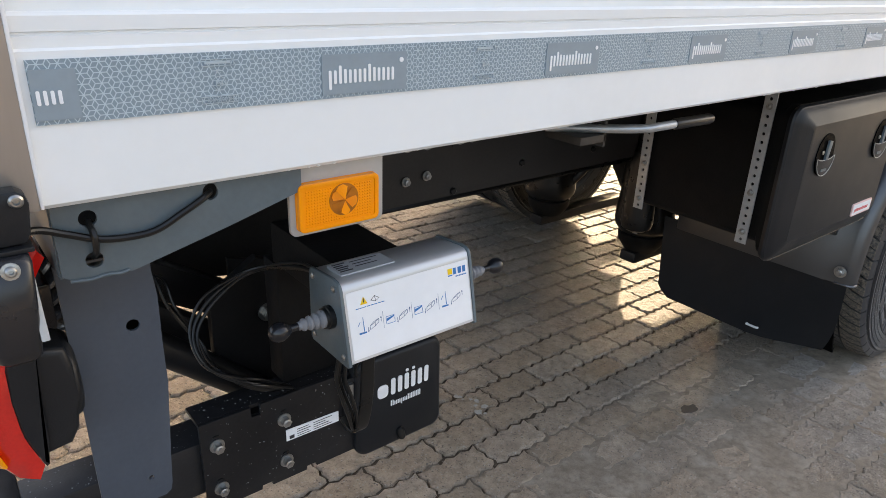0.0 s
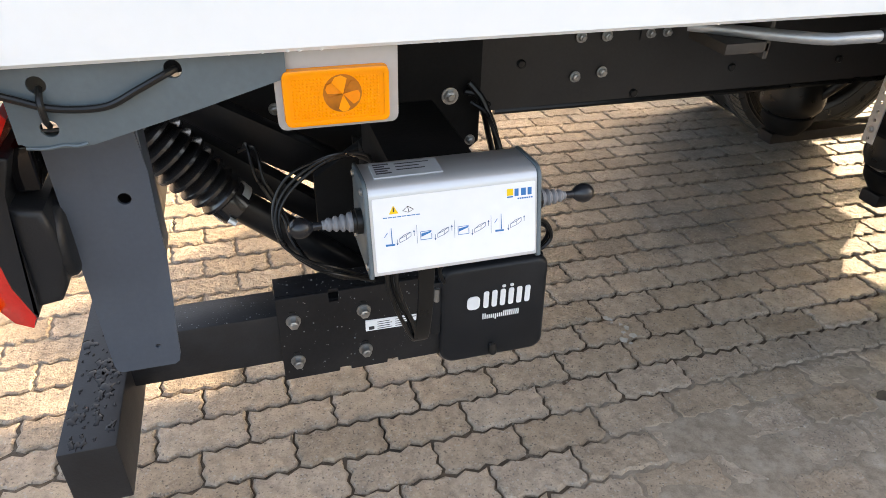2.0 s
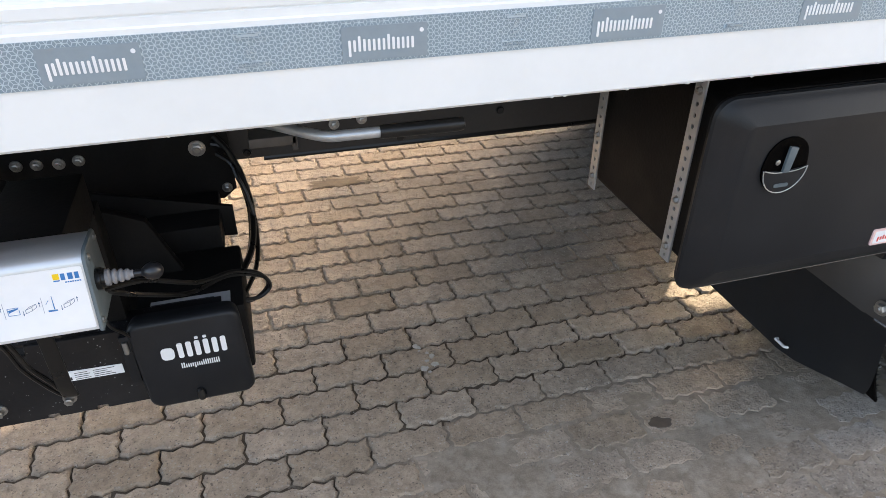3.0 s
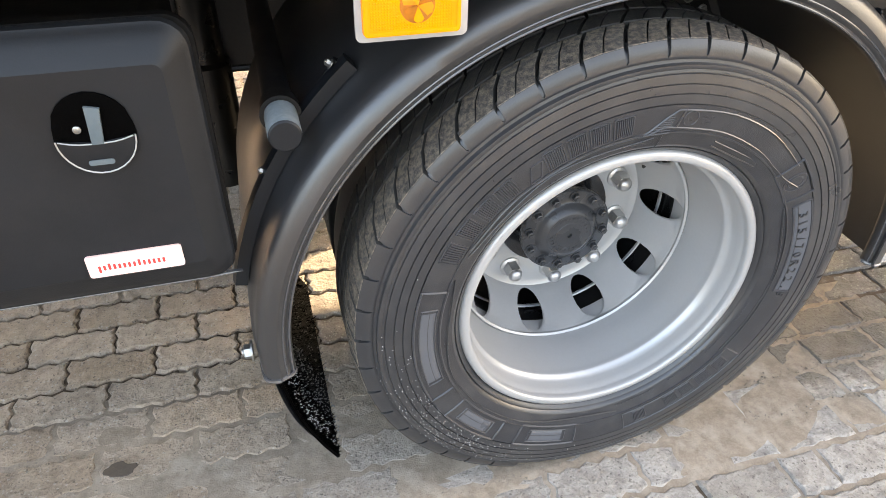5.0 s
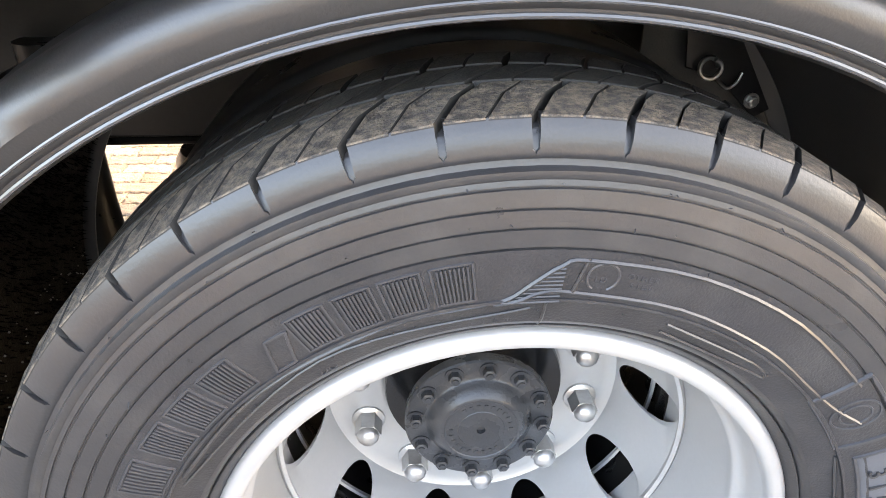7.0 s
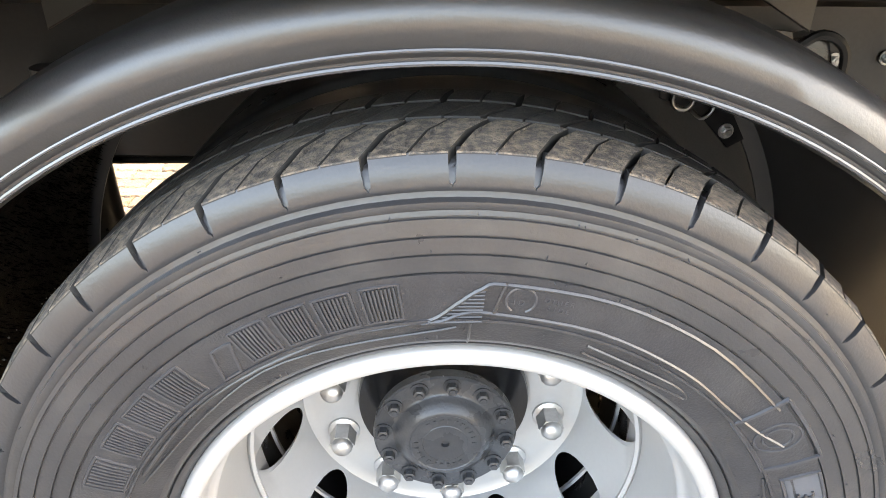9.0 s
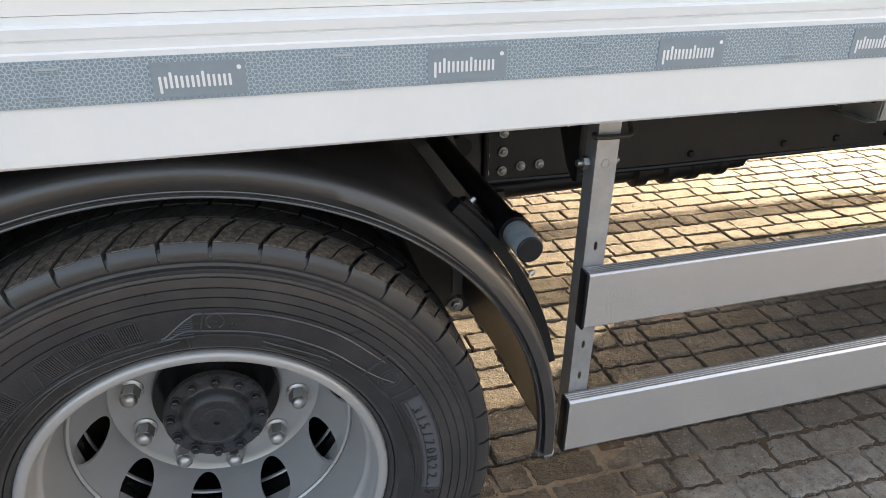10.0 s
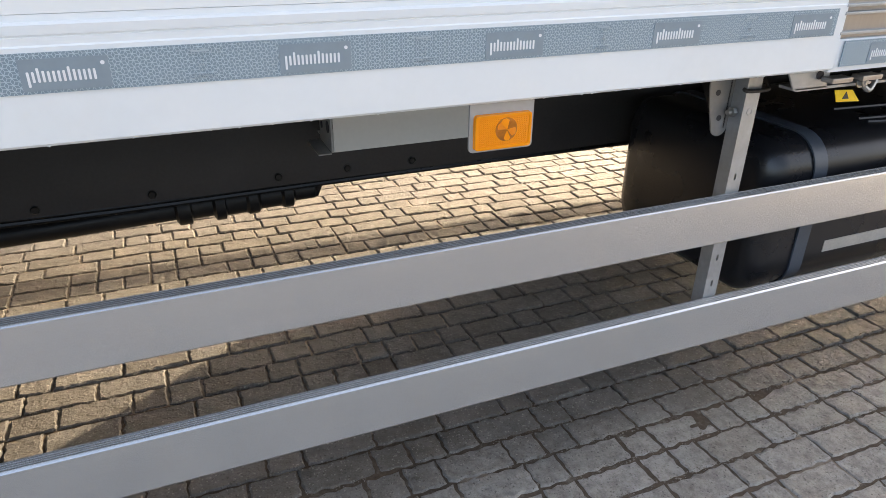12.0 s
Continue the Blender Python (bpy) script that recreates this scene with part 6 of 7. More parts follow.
def hanger():
    t = thing("spring_hanger", "black cast suspension hanger with bolts", "suspension", (.68, .8, .36))
    bm = B()
    prism(bm, [(.60, .93), (.68, .95), (.715, .86), (.720, .72), (.730, .66), (.70, .52), (.695, .36), (.66, .33), (.625, .36), (.62, .52), (.585, .62), (.585, .86)], "y", .775, .86, .008)
    part("casting", bm, M["tank"], t, "glossy black casting")
    bm = B()
    cyl(bm, (.655, .772, .44), (.655, .758, .44), .035, n=20)
    part("bush", bm, M["spring"], t)
    bm = B()
    cyl(bm, (.645, .772, .845), (.645, .764, .845), .030, n=20)
    part("bush", bm, M["rubber"], t)
    bm = B()
    tube(bm, [(.62, .77, .93), (.66, .765, .955), (.705, .765, .93), (.715, .768, .86), (.715, .77, .74)], .009, 8)
    part("brace", bm, M["black"], t)
    bm = B()
    prism(bm, [(.725, .72), (.765, .72), (.72, .52), (.70, .52)], "y", .74, .772, .006)
    part("gusset", bm, M["tank"], t)
    bm = B()
    cyl(bm, (.622, .775, .404), (.622, .712, .404), .014, n=16)
    hexbolt(bm, (.622, .712, .404), (0, -1, 0), .015, .014)
    part("pivot_bolt", bm, M["bolt"], t, "zinc pivot bolt")
    for z0, z1 in ((.60, .90), (.40, .56)):
        bm = B()
        tube(bm, [(.600, .772, z0), (.622, .766, (z0 + z1) / 2), (.612, .772, z1)], .008, 8)
        part("cast_ridge", bm, M["tank"], t)


hanger()


# ---------------------------------------------------------------- mudguard
def guard_radii(th):
    c = math.cos(th)
    left = max(0, -c)
    right = max(0, c)
    lip = .5655 + .036 * c * c + .006 * left
    ridge = .628 + .034 * left ** 2 + .010 * right ** 2
    return lip, ridge


def mudguard():
    t = thing("mudguard", "black plastic mudguard over the rear wheel", "mudguard", (0, .38, .45))
    a0, a1, n = radians(-3.5), radians(183.2), 72
    rings = []
    for i in range(n + 1):
        th = a0 + (a1 - a0) * i / n
        lip, ridge = guard_radii(th)
        sec = [(.098, lip + .004), (.088, lip - .001), (.079, lip + .002), (.078, lip + .008), (.0715, lip + .012), (.066, lip + .026), (.064, ridge - .030), (.067, ridge - .014), (.078, ridge - .003), (.098, ridge + .002),
               (.145, ridge + .004), (.150, ridge + .008), (.40, ridge + .010), (.690, ridge + .008), (.700, ridge + .0), (.700, ridge - .03), (.695, ridge - .03), (.692, ridge - .002), (.40, ridge + .004), (.10, ridge - .004),
               (.074, ridge - .016), (.071, ridge - .032), (.076, lip + .022), (.086, lip + .010)]
        rings.append([(r * math.cos(th), y, ZH + r * math.sin(th)) for y, r in sec])
    bm = B()
    loft(bm, rings)
    part("shell", bm, M["guard"], t, angle=48)
    for y_off, r_off, rad in ((.0785, .0035, .0024), (.0708, .0145, .0018)):
        bm = B()
        tube(bm, [((guard_radii(a)[0] + r_off) * math.cos(a), y_off, ZH + (guard_radii(a)[0] + r_off) * math.sin(a)) for a in [a0 + (a1 - a0) * i / 90 for i in range(91)]], rad, 8, 1)
        part("lip_bead", bm, M["guardgloss"], t)
    for th in (a0, a1):
        lip, ridge = guard_radii(th)
        pts = [(.088, lip), (.079, lip + .003), (.072, lip + .012), (.067, lip + .026), (.065, ridge - .028), (.068, ridge - .013), (.079, ridge - .003), (.12, ridge + .002)]
        bm = B()
        tube(bm, [(r * math.cos(th), y, ZH + r * math.sin(th)) for y, r in pts], .0042, 8, 3)
        part("end_bead", bm, M["guardgloss"], t)
    # flap with a bristle mat below the rear end
    bm = B()
    rings = []
    for i in range(17):
        k = i / 16
        r, y0, y1 = .650 - .006 * k, .085 + .05 * k ** 3, .765 - .024 * k - .045 * max(0, k - .9) / .1
        across = [y0 + (y1 - y0) * j / 10 for j in range(11)]
        row = [(y0, r - .001)] + [(y, r + .001) for y in across[1:]] + [(y, r - .004) for y in reversed(across[1:])]
        ring = []
        for y, q in row:
            # the outer edge curls under the tyre, the rest hangs straight
            th, hang = radians(181 + 30 * k), max(0, min(1, (y - .10) / .26))
            hang *= hang * (3 - 2 * hang)
            curl = Vector((q * math.cos(th), y, ZH + q * math.sin(th)))
            ring.append(tuple(curl.lerp(Vector((-q - .004 * k, y, .475 - .325 * k)), hang)))
        rings.append(ring)
    loft(bm, rings)
    flap = part("mud_flap", bm, M["plastic"], t, "flexible black mud flap")
    bm = B()
    rnd = random.Random(5)
    for i in range(9000):
        th = radians(rnd.uniform(149, 210.5))
        r = .640
        y = rnd.uniform(.10, .66) if i % 2 else rnd.uniform(.10, .22)
        p = Vector((r * math.cos(th), y, ZH + r * math.sin(th)))
        inw = Vector((-math.cos(th), rnd.uniform(-.5, .5), -math.sin(th) + rnd.uniform(-.3, .3))).normalized()
        q = p + inw * rnd.uniform(.008, .016)
        s = inw.cross(Vector((0, 1, 0))).normalized() * .0016
        v = [bm.verts.new(x) for x in (p + s, p - s, q)]
        bm.faces.new(v)
        v = [bm.verts.new(x) for x in (p + Vector((0, .0016, 0)), p - Vector((0, .0016, 0)), q)]
        bm.faces.new(v)
    # bristles and mat blackened for the shade trapped among them
    part("bristles", bm, M["brush_shade"], flap, "black spray-suppression bristles")
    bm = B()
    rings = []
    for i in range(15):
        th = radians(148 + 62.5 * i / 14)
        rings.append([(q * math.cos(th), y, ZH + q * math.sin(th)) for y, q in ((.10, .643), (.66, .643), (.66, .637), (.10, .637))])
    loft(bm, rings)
    part("bristle_mat", bm, M["brush_shade"], flap)
    bm = B()
    for i in range(1100):
        th = radians(rnd.uniform(168, 210) if i % 3 else rnd.uniform(196, 210.5))
        y = rnd.uniform(.10, .66) if i % 2 else rnd.uniform(.10, .30)
        r = .626 + rnd.uniform(-.003, .004)
        s = rnd.choice((.0009, .0011, .0013, .0017))
        spin(bm, (r * math.cos(th), y, ZH + r * math.sin(th)), (-math.cos(th), 0, -math.sin(th)), [(-s, s * .3), (-s * .4, s * .95), (s * .4, s * .9), (s, s * .3)], n=6)
    tagged(part("drizzle", bm, M["droplet"], flap, "fine clear rain drops on the bristles"), kind="stuff")
    bm = B()
    c = Vector((-.6555, .34, .189))
    tube(bm, [c + Vector((-.002, -.02, .0)), c + Vector((-.014, -.018, .004)), c + Vector((-.014, .018, .004)), c + Vector((-.002, .02, 0))], .004, 6, 1)
    part("clip", bm, M["label"], flap, "small white plastic clip")
    for x, y, z in ((-.672, .107, .493),):
        bm = B()
        hexbolt(bm, (x, y, z), (-1, 0, 0), .013, .014)
        part("bolt", bm, M["bolt"], t)
    # carrier tubes with end caps and clamps
    for x, z, s in ((-.570, .898, -1), (.557, .901, 1)):
        bm = B()
        cyl(bm, (x, .115, z), (x, .872, z), .0225, n=24)
        part("carrier_tube", bm, M["black"], t)
        bm = B()
        spin(bm, (x, .150, z), (0, -1, 0), [(0, .0238), (.058, .0238), (.062, .0230), (.064, .0195), (.0642, .001)], n=24)
        part("end_cap", bm, M["sleeve"], t, "pale grey tube end sleeve")
        bm = B()
        spin(bm, (x, .0868, z), (0, -1, 0), [(0, .0232), (.002, .0232), (.004, .0208), (.0042, .001)], n=24)
        part("end_plug", bm, M["plastic"], t, "dark rubber end plug")
        bm = B()
        spin(bm, (x, .152, z), (0, 1, 0), [(0, .0240), (0, .0300), (.022, .0300), (.022, .0240)], n=24, cap=False)
        spin(bm, (x, .180, z), (0, 1, 0), [(0, .0228), (0, .0275), (.010, .0275), (.010, .0228)], n=24, cap=False)
        part("clamp_ring", bm, M["rubber"], t)
        # bar that ties the clamp to the guard
        th = math.atan2(z - ZH, x)
        rad, tan = Vector((math.cos(th), 0, math.sin(th))), Vector((-math.sin(th), 0, math.cos(th)))
        c = Vector((x, .175, z)) - rad * .034
        bm = B()
        for k in (-1, 1):
            a, b = c + tan * k * .02, c + tan * k * .105 - rad * .004
            tube(bm, [a, (a + b) / 2 - rad * .002, b], .011, 10)
        part("clamp_bar", bm, M["plastic"], t)
        for k in (-1, 1):
            bm = B()
            hexbolt(bm, c + tan * k * .098 + rad * .008 + Vector((0, -.012, 0)), rad, .0052, .008)
            part("clamp_bolt", bm, M["bolt"], t)
        bm = B()
        rings = []
        for i in range(13):
            a = th + (radians(-26) + radians(36) * i / 12) * (1 if s > 0 else -1)
            lip, ridge = guard_radii(a)
            rings.append([((ridge + q) * math.cos(a), y, ZH + (ridge + q) * math.sin(a)) for y, q in ((.150, .010), (.150, .030), (.166, .034), (.182, .030), (.182, .010))])
        loft(bm, rings)
        part("mounting_rib", bm, M["plastic"], t)
    return t


mudguard()
bm = B()
prism(bm, [(-.62, .97), (-.40, 1.085), (.40, 1.085), (.60, .97), (.60, 1.148), (-.62, 1.148)], "y", .70, .712, .002)
single("wheel_arch_screen", bm, M["screen"], "dark plastic screen behind the mudguard top", "screen", (0, .7, 1.0), "arch screens")
bm = B()
prism(bm, [(.30, 1.00), (.58, .968), (.645, .80), (.640, .45), (.560, .36), (.44, .42), (.30, .62)], "y", .716, .724, .002)
single("wheel_arch_screen", bm, M["screen"], "dark plastic screen behind the mudguard's front end", "screen", (.5, .72, .5), "arch screens")


def guard_stay():
    t = thing("mudguard_stay", "black steel stay with a spring clip inside the arch", "bracket", (.42, .66, .80))
    bm = B()
    prism(bm, [(.352, .935), (.430, .935), (.515, .800), (.488, .785), (.425, .850), (.360, .870)], "y", .668, .674, .0015)
    part("plate", bm, M["black"], t)
    bm = B()
    tube(bm, [Vector((.392 + .016 * math.cos(q), .660 - .002 * q, .872 + .016 * math.sin(q))) for q in [radians(40 * k) for k in range(12)]], .004, 8, 2)
    part("spring_clip", bm, M["bolt"], t, "bright coiled spring clip")
    bm = B()
    tube(bm, [(.41, .664, .855), (.43, .662, .838), (.445, .662, .846), (.452, .664, .862)], .003, 8, 3)
    part("clip_wire", bm, M["bolt"], t)
    bm = B()
    hexbolt(bm, (.480, .668, .815), (0, -1, 0), .009, .010)
    part("bolt", bm, M["bolt"], t)


guard_stay()


# ---------------------------------------------------------------- side guard
def guard_rail(z0, z1, x0, x1):
    t = thing("side_guard_rail", "grey anodised aluminium side guard rail with grooved top", "rail", (x0, .115, z0), "side guard rails")
    sec = [(.118, z0), (.1150, z0 + .004), (.1150, z1 - .0045), (.1170, z1 - .0020)]
    for i in range(4):
        y = .119 + i * .0062
        sec += [(y, z1 - .0008), (y + .0010, z1 - .0001), (y + .0020, z1 + .0002), (y + .0030, z1 - .0001), (y + .0038, z1 - .0008), (y + .0042, z1 - .0045), (y + .0058, z1 - .0045)]
    sec += [(.1440, z1), (.1450, z1 - .003), (.1450, z0)]
    bm = B()
    prism(bm, sec, "x", x0 + .004, x1)
    part("profile", bm, M["alu"], t, angle=24)
    bm = B()
    box(bm, x0 - .001, x0 + .0035, .1165, .1445, z0 - .002, z1 - .001, .001)
    part("end_cap", bm, M["plastic"], t, "black plastic end cap")


guard_rail(.7005, .8175, .687, 5.2)
guard_rail(.3985, .5270, .677, 5.2)


def guard_post(x, label):
    t = thing("side_guard_post", label, "post", (x, .13, .40), "side guard posts")
    w = .041
    f = lambda a, b: (a, .1470, b)
    bm = B()
    zs, z = [], .41
    slots = [.448, .565, .640, .857, 1.00]
    cuts = [.41] + [q for s in slots for q in (s - .014, s + .014)] + [1.10]
    for i in range(len(cuts) - 1):
        if i % 2:
            s = slots[i // 2]
            cell_with_hole(bm, f, x, x + w, cuts[i], cuts[i + 1], x + w * .5, s, (.0035, .0095) if s < .98 else (.0001, .0001), 4, 4)
        else:
            edge_n = 4
            lo = [bm.verts.new(f(x + w * k / edge_n, cuts[i])) for k in range(edge_n + 1)]
            hi = [bm.verts.new(f(x + w * k / edge_n, cuts[i + 1])) for k in range(edge_n + 1)]
            for k in range(edge_n):
                bm.faces.new((lo[k], lo[k + 1], hi[k + 1], hi[k]))
    thicken(bm, (0, .003, 0))
    for xx in (x, x + w - .003):
        box(bm, xx, xx + .003, .1502, .185, .41, 1.10)
    part("channel", bm, M["zinc"], t, "galvanised U-channel with slots")
    bm = B()
    prism(bm, [(.186, .97), (.186, 1.14), (.30, 1.14), (.30, 1.09), (.23, .985), (.20, .965)], "x", x - .012, x - .006, .001)
    part("hinge_plate", bm, M["black"], t)
    bm = B()
    cyl(bm, (x - .024, .168, 1.012), (x + w + .014, .168, 1.012), .006, n=12)
    cyl(bm, (x - .014, .168, 1.012), (x - .004, .168, 1.012), .012, n=6)
    cyl(bm, (x + w + .001, .168, 1.012), (x + w + .008, .168, 1.012), .011, n=6)
    part("pivot_bolt", bm, M["bolt"], t)
    bm = B()
    tube(bm, [(x - .006, .150, 1.068), (x - .006, .140, 1.066), (x + .02, .138, 1.065), (x + w + .012, .138, 1.066), (x + w + .020, .148, 1.072), (x + w + .022, .165, 1.085)], .0045, 8, 3)
    part("locking_clip", bm, M["bronze"], t, "brown spring locking clip")
    bm = B()
    spin(bm, (x + w * .5, .1468, 1.015), (0, -1, 0), [(0, .009), (.0012, .009), (.0014, .0065), (.0006, .006)], n=6)
    part("stamp", bm, M["zinc"], t)


guard_post(.692, "galvanised steel side guard post beside the mudguard")
guard_post(2.700, "galvanised steel side guard post beside the tank")


def hinge_web():
    t = thing("post_hinge_plate", "grey steel hinge plate with holes", "bracket", (2.60, .19, .97))
    f = lambda a, b: (a, .186, b)
    bm = B()
    prism(bm, [(2.628, 1.14), (2.702, 1.14), (2.704, .985)] + [(2.678 + .024 * math.cos(radians(a)), .975 + .024 * math.sin(radians(a))) for a in range(0, -181, -20)] + [(2.640, 1.02), (2.630, 1.07)], "y", .186, .190)
    part("plate", bm, mat("plain_grey_plate", (0.26, 0.255, 0.25), 0.45, 0.5, var=0.12, scale=20, fine=120, bump=0.06), t)
    for x, z in ((2.650, 1.110), (2.656, 1.055), (2.672, .995)):
        # black disc in place of a cut hole's shade
        bm = B()
        cyl(bm, (x, .1862, z), (x, .1850, z), .0068, n=14)
        part("hole", bm, M["ink"], t)


hinge_web()

# ---------------------------------------------------------------- under-body parts between the wheels
t = thing("toolbox_bracket", "light grey sheet-metal tray with a folded end bracket", "bracket", (2.06, .69, .84))
bm = B()
prism(bm, [(.665, .853), (.665, 1.06), (.668, 1.06), (.668, .856), (.86, .856), (.86, .853)], "x", 1.876, 2.290)
part("tray", bm, mat("light_grey_sheet", (0.62, 0.61, 0.58), 0.42, 0.0, var=0.05, scale=4, fine=90, bump=0.04), t)
bm = B()
prism(bm, rrect(.669, .80, .850, 1.05, .004, 2), "x", 1.870, 1.8755, .0006)
part("end_bracket", bm, M["zincdull"], t)
for y, z, r in ((.700, .912, .016), (.77, .90, .010)):
    # hole painted as a black disc for its inner shade
    bm = B()
    cyl(bm, (1.8698, y, z), (1.8685, y, z), r, n=18)
    part("hole", bm, M["ink"], t)
bm = B()
box(bm, 1.835, 1.8695, .669, .80, .847, .850, .0006)
part("end_bracket", bm, M["zincdull"], t)

t = thing("propeller_shaft", "black propeller shaft with joint under the chassis", "shaft", (1.3, 1.27, .5))
bm = B()
cyl(bm, (.50, 1.27, .490), (1.48, 1.27, .515), .040, n=24)
part("tube", bm, M["black"], t)
bm = B()
spin(bm, (1.46, 1.27, .514), (1, 0, .02), [(0, .042), (.01, .060), (.05, .060), (.055, .045), (.12, .045), (.13, .062), (.16, .062), (.165, .05), (.23, .05), (.24, .058), (.27, .058), (.28, .046), (.35, .046), (.36, .054), (.39, .054), (.40, .036), (.47, .036), (.48, .02)], n=20)
part("universal_joint", bm, M["black"], t)
bm = B()
prism(bm, [(1.905, .50), (1.940, .50), (1.985, .60), (1.985, .90), (1.935, .90), (1.905, .60)], "y", 1.24, 1.30, .004)
part("centre_bearing", bm, M["black"], t)
bm = B()
cyl(bm, (1.96, 1.27, .645), (5.2, 1.27, .70), .040, n=20)
part("tube", bm, M["black"], t)
bm = B()
prism(bm, [(.80, .487), (.905, .490), (.905, .517), (.80, .514)], "y", 1.2255, 1.229)
part("sticker", bm, M["label"], t, "small white sticker")

for k, (y, z, r) in enumerate(((.905, .695, .006), (.935, .690, .006), (.925, .675, .009))):
    bm = B()
    tube(bm, [(-2.0, y, z), (-.9, y, z - .004), (.6, y, z), (1.3, y, z - .008), (2.4, y, z), (5.0, y, z)], r, 8)
    single("brake_line", bm, M["rubber"], "black plastic air line along the chassis rail", "pipe", (1.0, y, z), "air lines")


def air_canister():
    t = thing("air_dryer", "black air canister behind the storage box", "canister", (-.702, .852, .33))
    bm = B()
    spin(bm, (-.702, .852, .88), (0, 0, -1), [(0, .045), (.15, .045), (.16, .055), (.30, .057), (.42, .062), (.445, .063), (.468, .056), (.480, .035)], n=28)
    part("body", bm, M["rubber"], t, angle=40)
    bm = B()
    cyl(bm, (-.702, .852, .402), (-.702, .852, .388), .012, n=12)
    part("drain_valve", bm, M["bolt"], t)


air_canister()


def fuel_tank():
    t = thing("fuel_tank", "glossy black plastic tank with strap and moulded ribs", "tank", (4.1, .5, .44))
    bm = B()
    y0, y1, z0, z1 = .185, .800, .445, .900
    rings = []
    for x, g, r in ((2.885, .050, .07), (2.895, .022, .08), (2.920, .004, .09), (2.95, .0, .095), (5.2, .0, .095)):
        rings.append([(x, a, b) for a, b in rrect(y0 + g, y1 - g, z0 + g, z1 - g, r, 7)])
    loft(bm, rings)
    part("shell", bm, M["tank"], t, angle=40)
    bm = B()
    o = rrect(y0 - .006, y1 + .006, z0 - .006, z1 + .006, .100, 8)
    i = rrect(y0 - .001, y1 + .001, z0 - .001, z1 + .001, .095, 8)
    loft(bm, [[(x, a, b) for a, b in q] for x, q in ((3.030, i), (3.030, o), (3.076, o), (3.076, i))], cap=False)
    part("strap", bm, M["carrier"], t, "dark grey steel strap")
    for k, (xa, xb) in enumerate(((3.30, 3.60), (3.32, 3.72), (3.30, 3.46))):
        bm = B()
        y = .30 + .10 * k if k < 2 else .27
        tube(bm, [(xa, y, z1 + .001), ((xa + xb) / 2, y - .02, z1 + .002), (xb, y - .045, z1 + .001)], .006, 8)
        part("rib", bm, M["tank"], t)
    bm = B()
    prism(bm, [(3.15, .56), (4.4, .56), (4.4, .60), (3.15, .595)], "y", y0 - .002, y0 + .002)
    part("sight_strip", bm, M["zincdull"], t, "dull grey strip")
    bm = B()
    for x in (2.99, 3.05):
        tube(bm, [(x, .26, z0 + .004), (x, .27, z0 - .02), (x + .02, .29, z0 - .022)], .006, 8)
    part("drain_fittings", bm, M["bolt"], t)


fuel_tank()


def front_section():
    t = thing("side_door_section", "stainless door section with pale reflective tape", "door", (3.1, .03, 1.13))
    bm = B()
    box(bm, 2.756, 7.4, 0.003, .040, 1.130, 1.196, .002)
    part("lower_rail", bm, M["white"], t)
    bm = B()
    box(bm, 2.756, 7.4, 0.010, .045, 1.1965, 3.85)
    part("door_skin", bm, M["steel"], t)
    for z in (1.205, 1.243, 1.258):
        bm = B()
        box(bm, 2.758, 3.55, -.002, .0098, z, z + .006, .001)
        part("trim_strip", bm, M["zinc"], t)
    bm = B()
    for i in range(5):
        box(bm, 2.80 + i * .09, 2.86 + i * .09, .02, .05, 1.099, 1.110, .002)
    part("hinge_lugs", bm, M["steel"], t)
    bm = B()
    prism(bm, [(2.705, 1.128), (2.83, 1.128), (2.83, 1.082), (2.735, 1.082)], "y", .055, .060, .001)
    box(bm, 2.74, 3.5, .055, .10, 1.080, 1.086)
    part("hinge_bracket", bm, M["zinc"], t)
    # black disc laid on for the dark inside of a hole
    bm = B()
    cyl(bm, (2.80, .0549, 1.112), (2.80, .0535, 1.112), .010, n=18)
    part("hole", bm, M["ink"], t)
    bm = B()
    tube(bm, [(2.90, .04, 1.105), (2.93, .03, 1.075), (2.96, .04, 1.105)], .006, 8)
    hexbolt(bm, (2.905, .035, 1.095), (0, -1, 0), .010, .012)
    part("latch", bm, M["bolt"], t)
    bm = B()
    prism(bm, [(2.868, 1.072), (2.925, 1.068), (2.955, 1.040), (2.882, 1.044)], "y", .062, .064)
    y = part("warning_tag", bm, M["yellow"], t, "yellow warning tag")
    bm = B()
    prism(bm, [(2.897, 1.050), (2.917, 1.049), (2.905, 1.066)], "y", .0606, .0618)
    part("printing", bm, M["ink"], y)


front_section()
tape(2.778, 3.52, -.064, 2.852, "pale grey reflective tape on the door section")


# ---------------------------------------------------------------- far side, which shades the ground
t = thing("side_guard_rail", "grey side guard rail on the far side", "rail", (2, 2.43, .40), "side guard rails")
for z0, z1 in ((.213, .311), (.560, .690)):
    bm = B()
    box(bm, .68, 5.2, 2.405, 2.435, z0, z1, .003)
    part("profile", bm, M["alu"], t)
t = thing("fuel_tank", "black plastic tank on the far side", "tank", (4.1, 2.05, .44))
bm = B()
box(bm, 3.27, 5.2, 1.76, 2.37, .40, 1.10, .03, 3)
part("shell", bm, M["tank"], t)
# unseen block, added to cut the sun patch on the ground
t = thing("far_sun_blocker", "unseen black block added on the far side to shade the ground", "box", (.82, 2.12, .60))
bm = B()
box(bm, .40, 1.05, 2.05, 2.20, .56, 1.08, .01)
part("body", bm, M["shaded_grime"], t)
t = thing("mudguard", "black plastic mudguard on the far side", "mudguard", (0, 2.15, .45))
bm = B()
rings = []
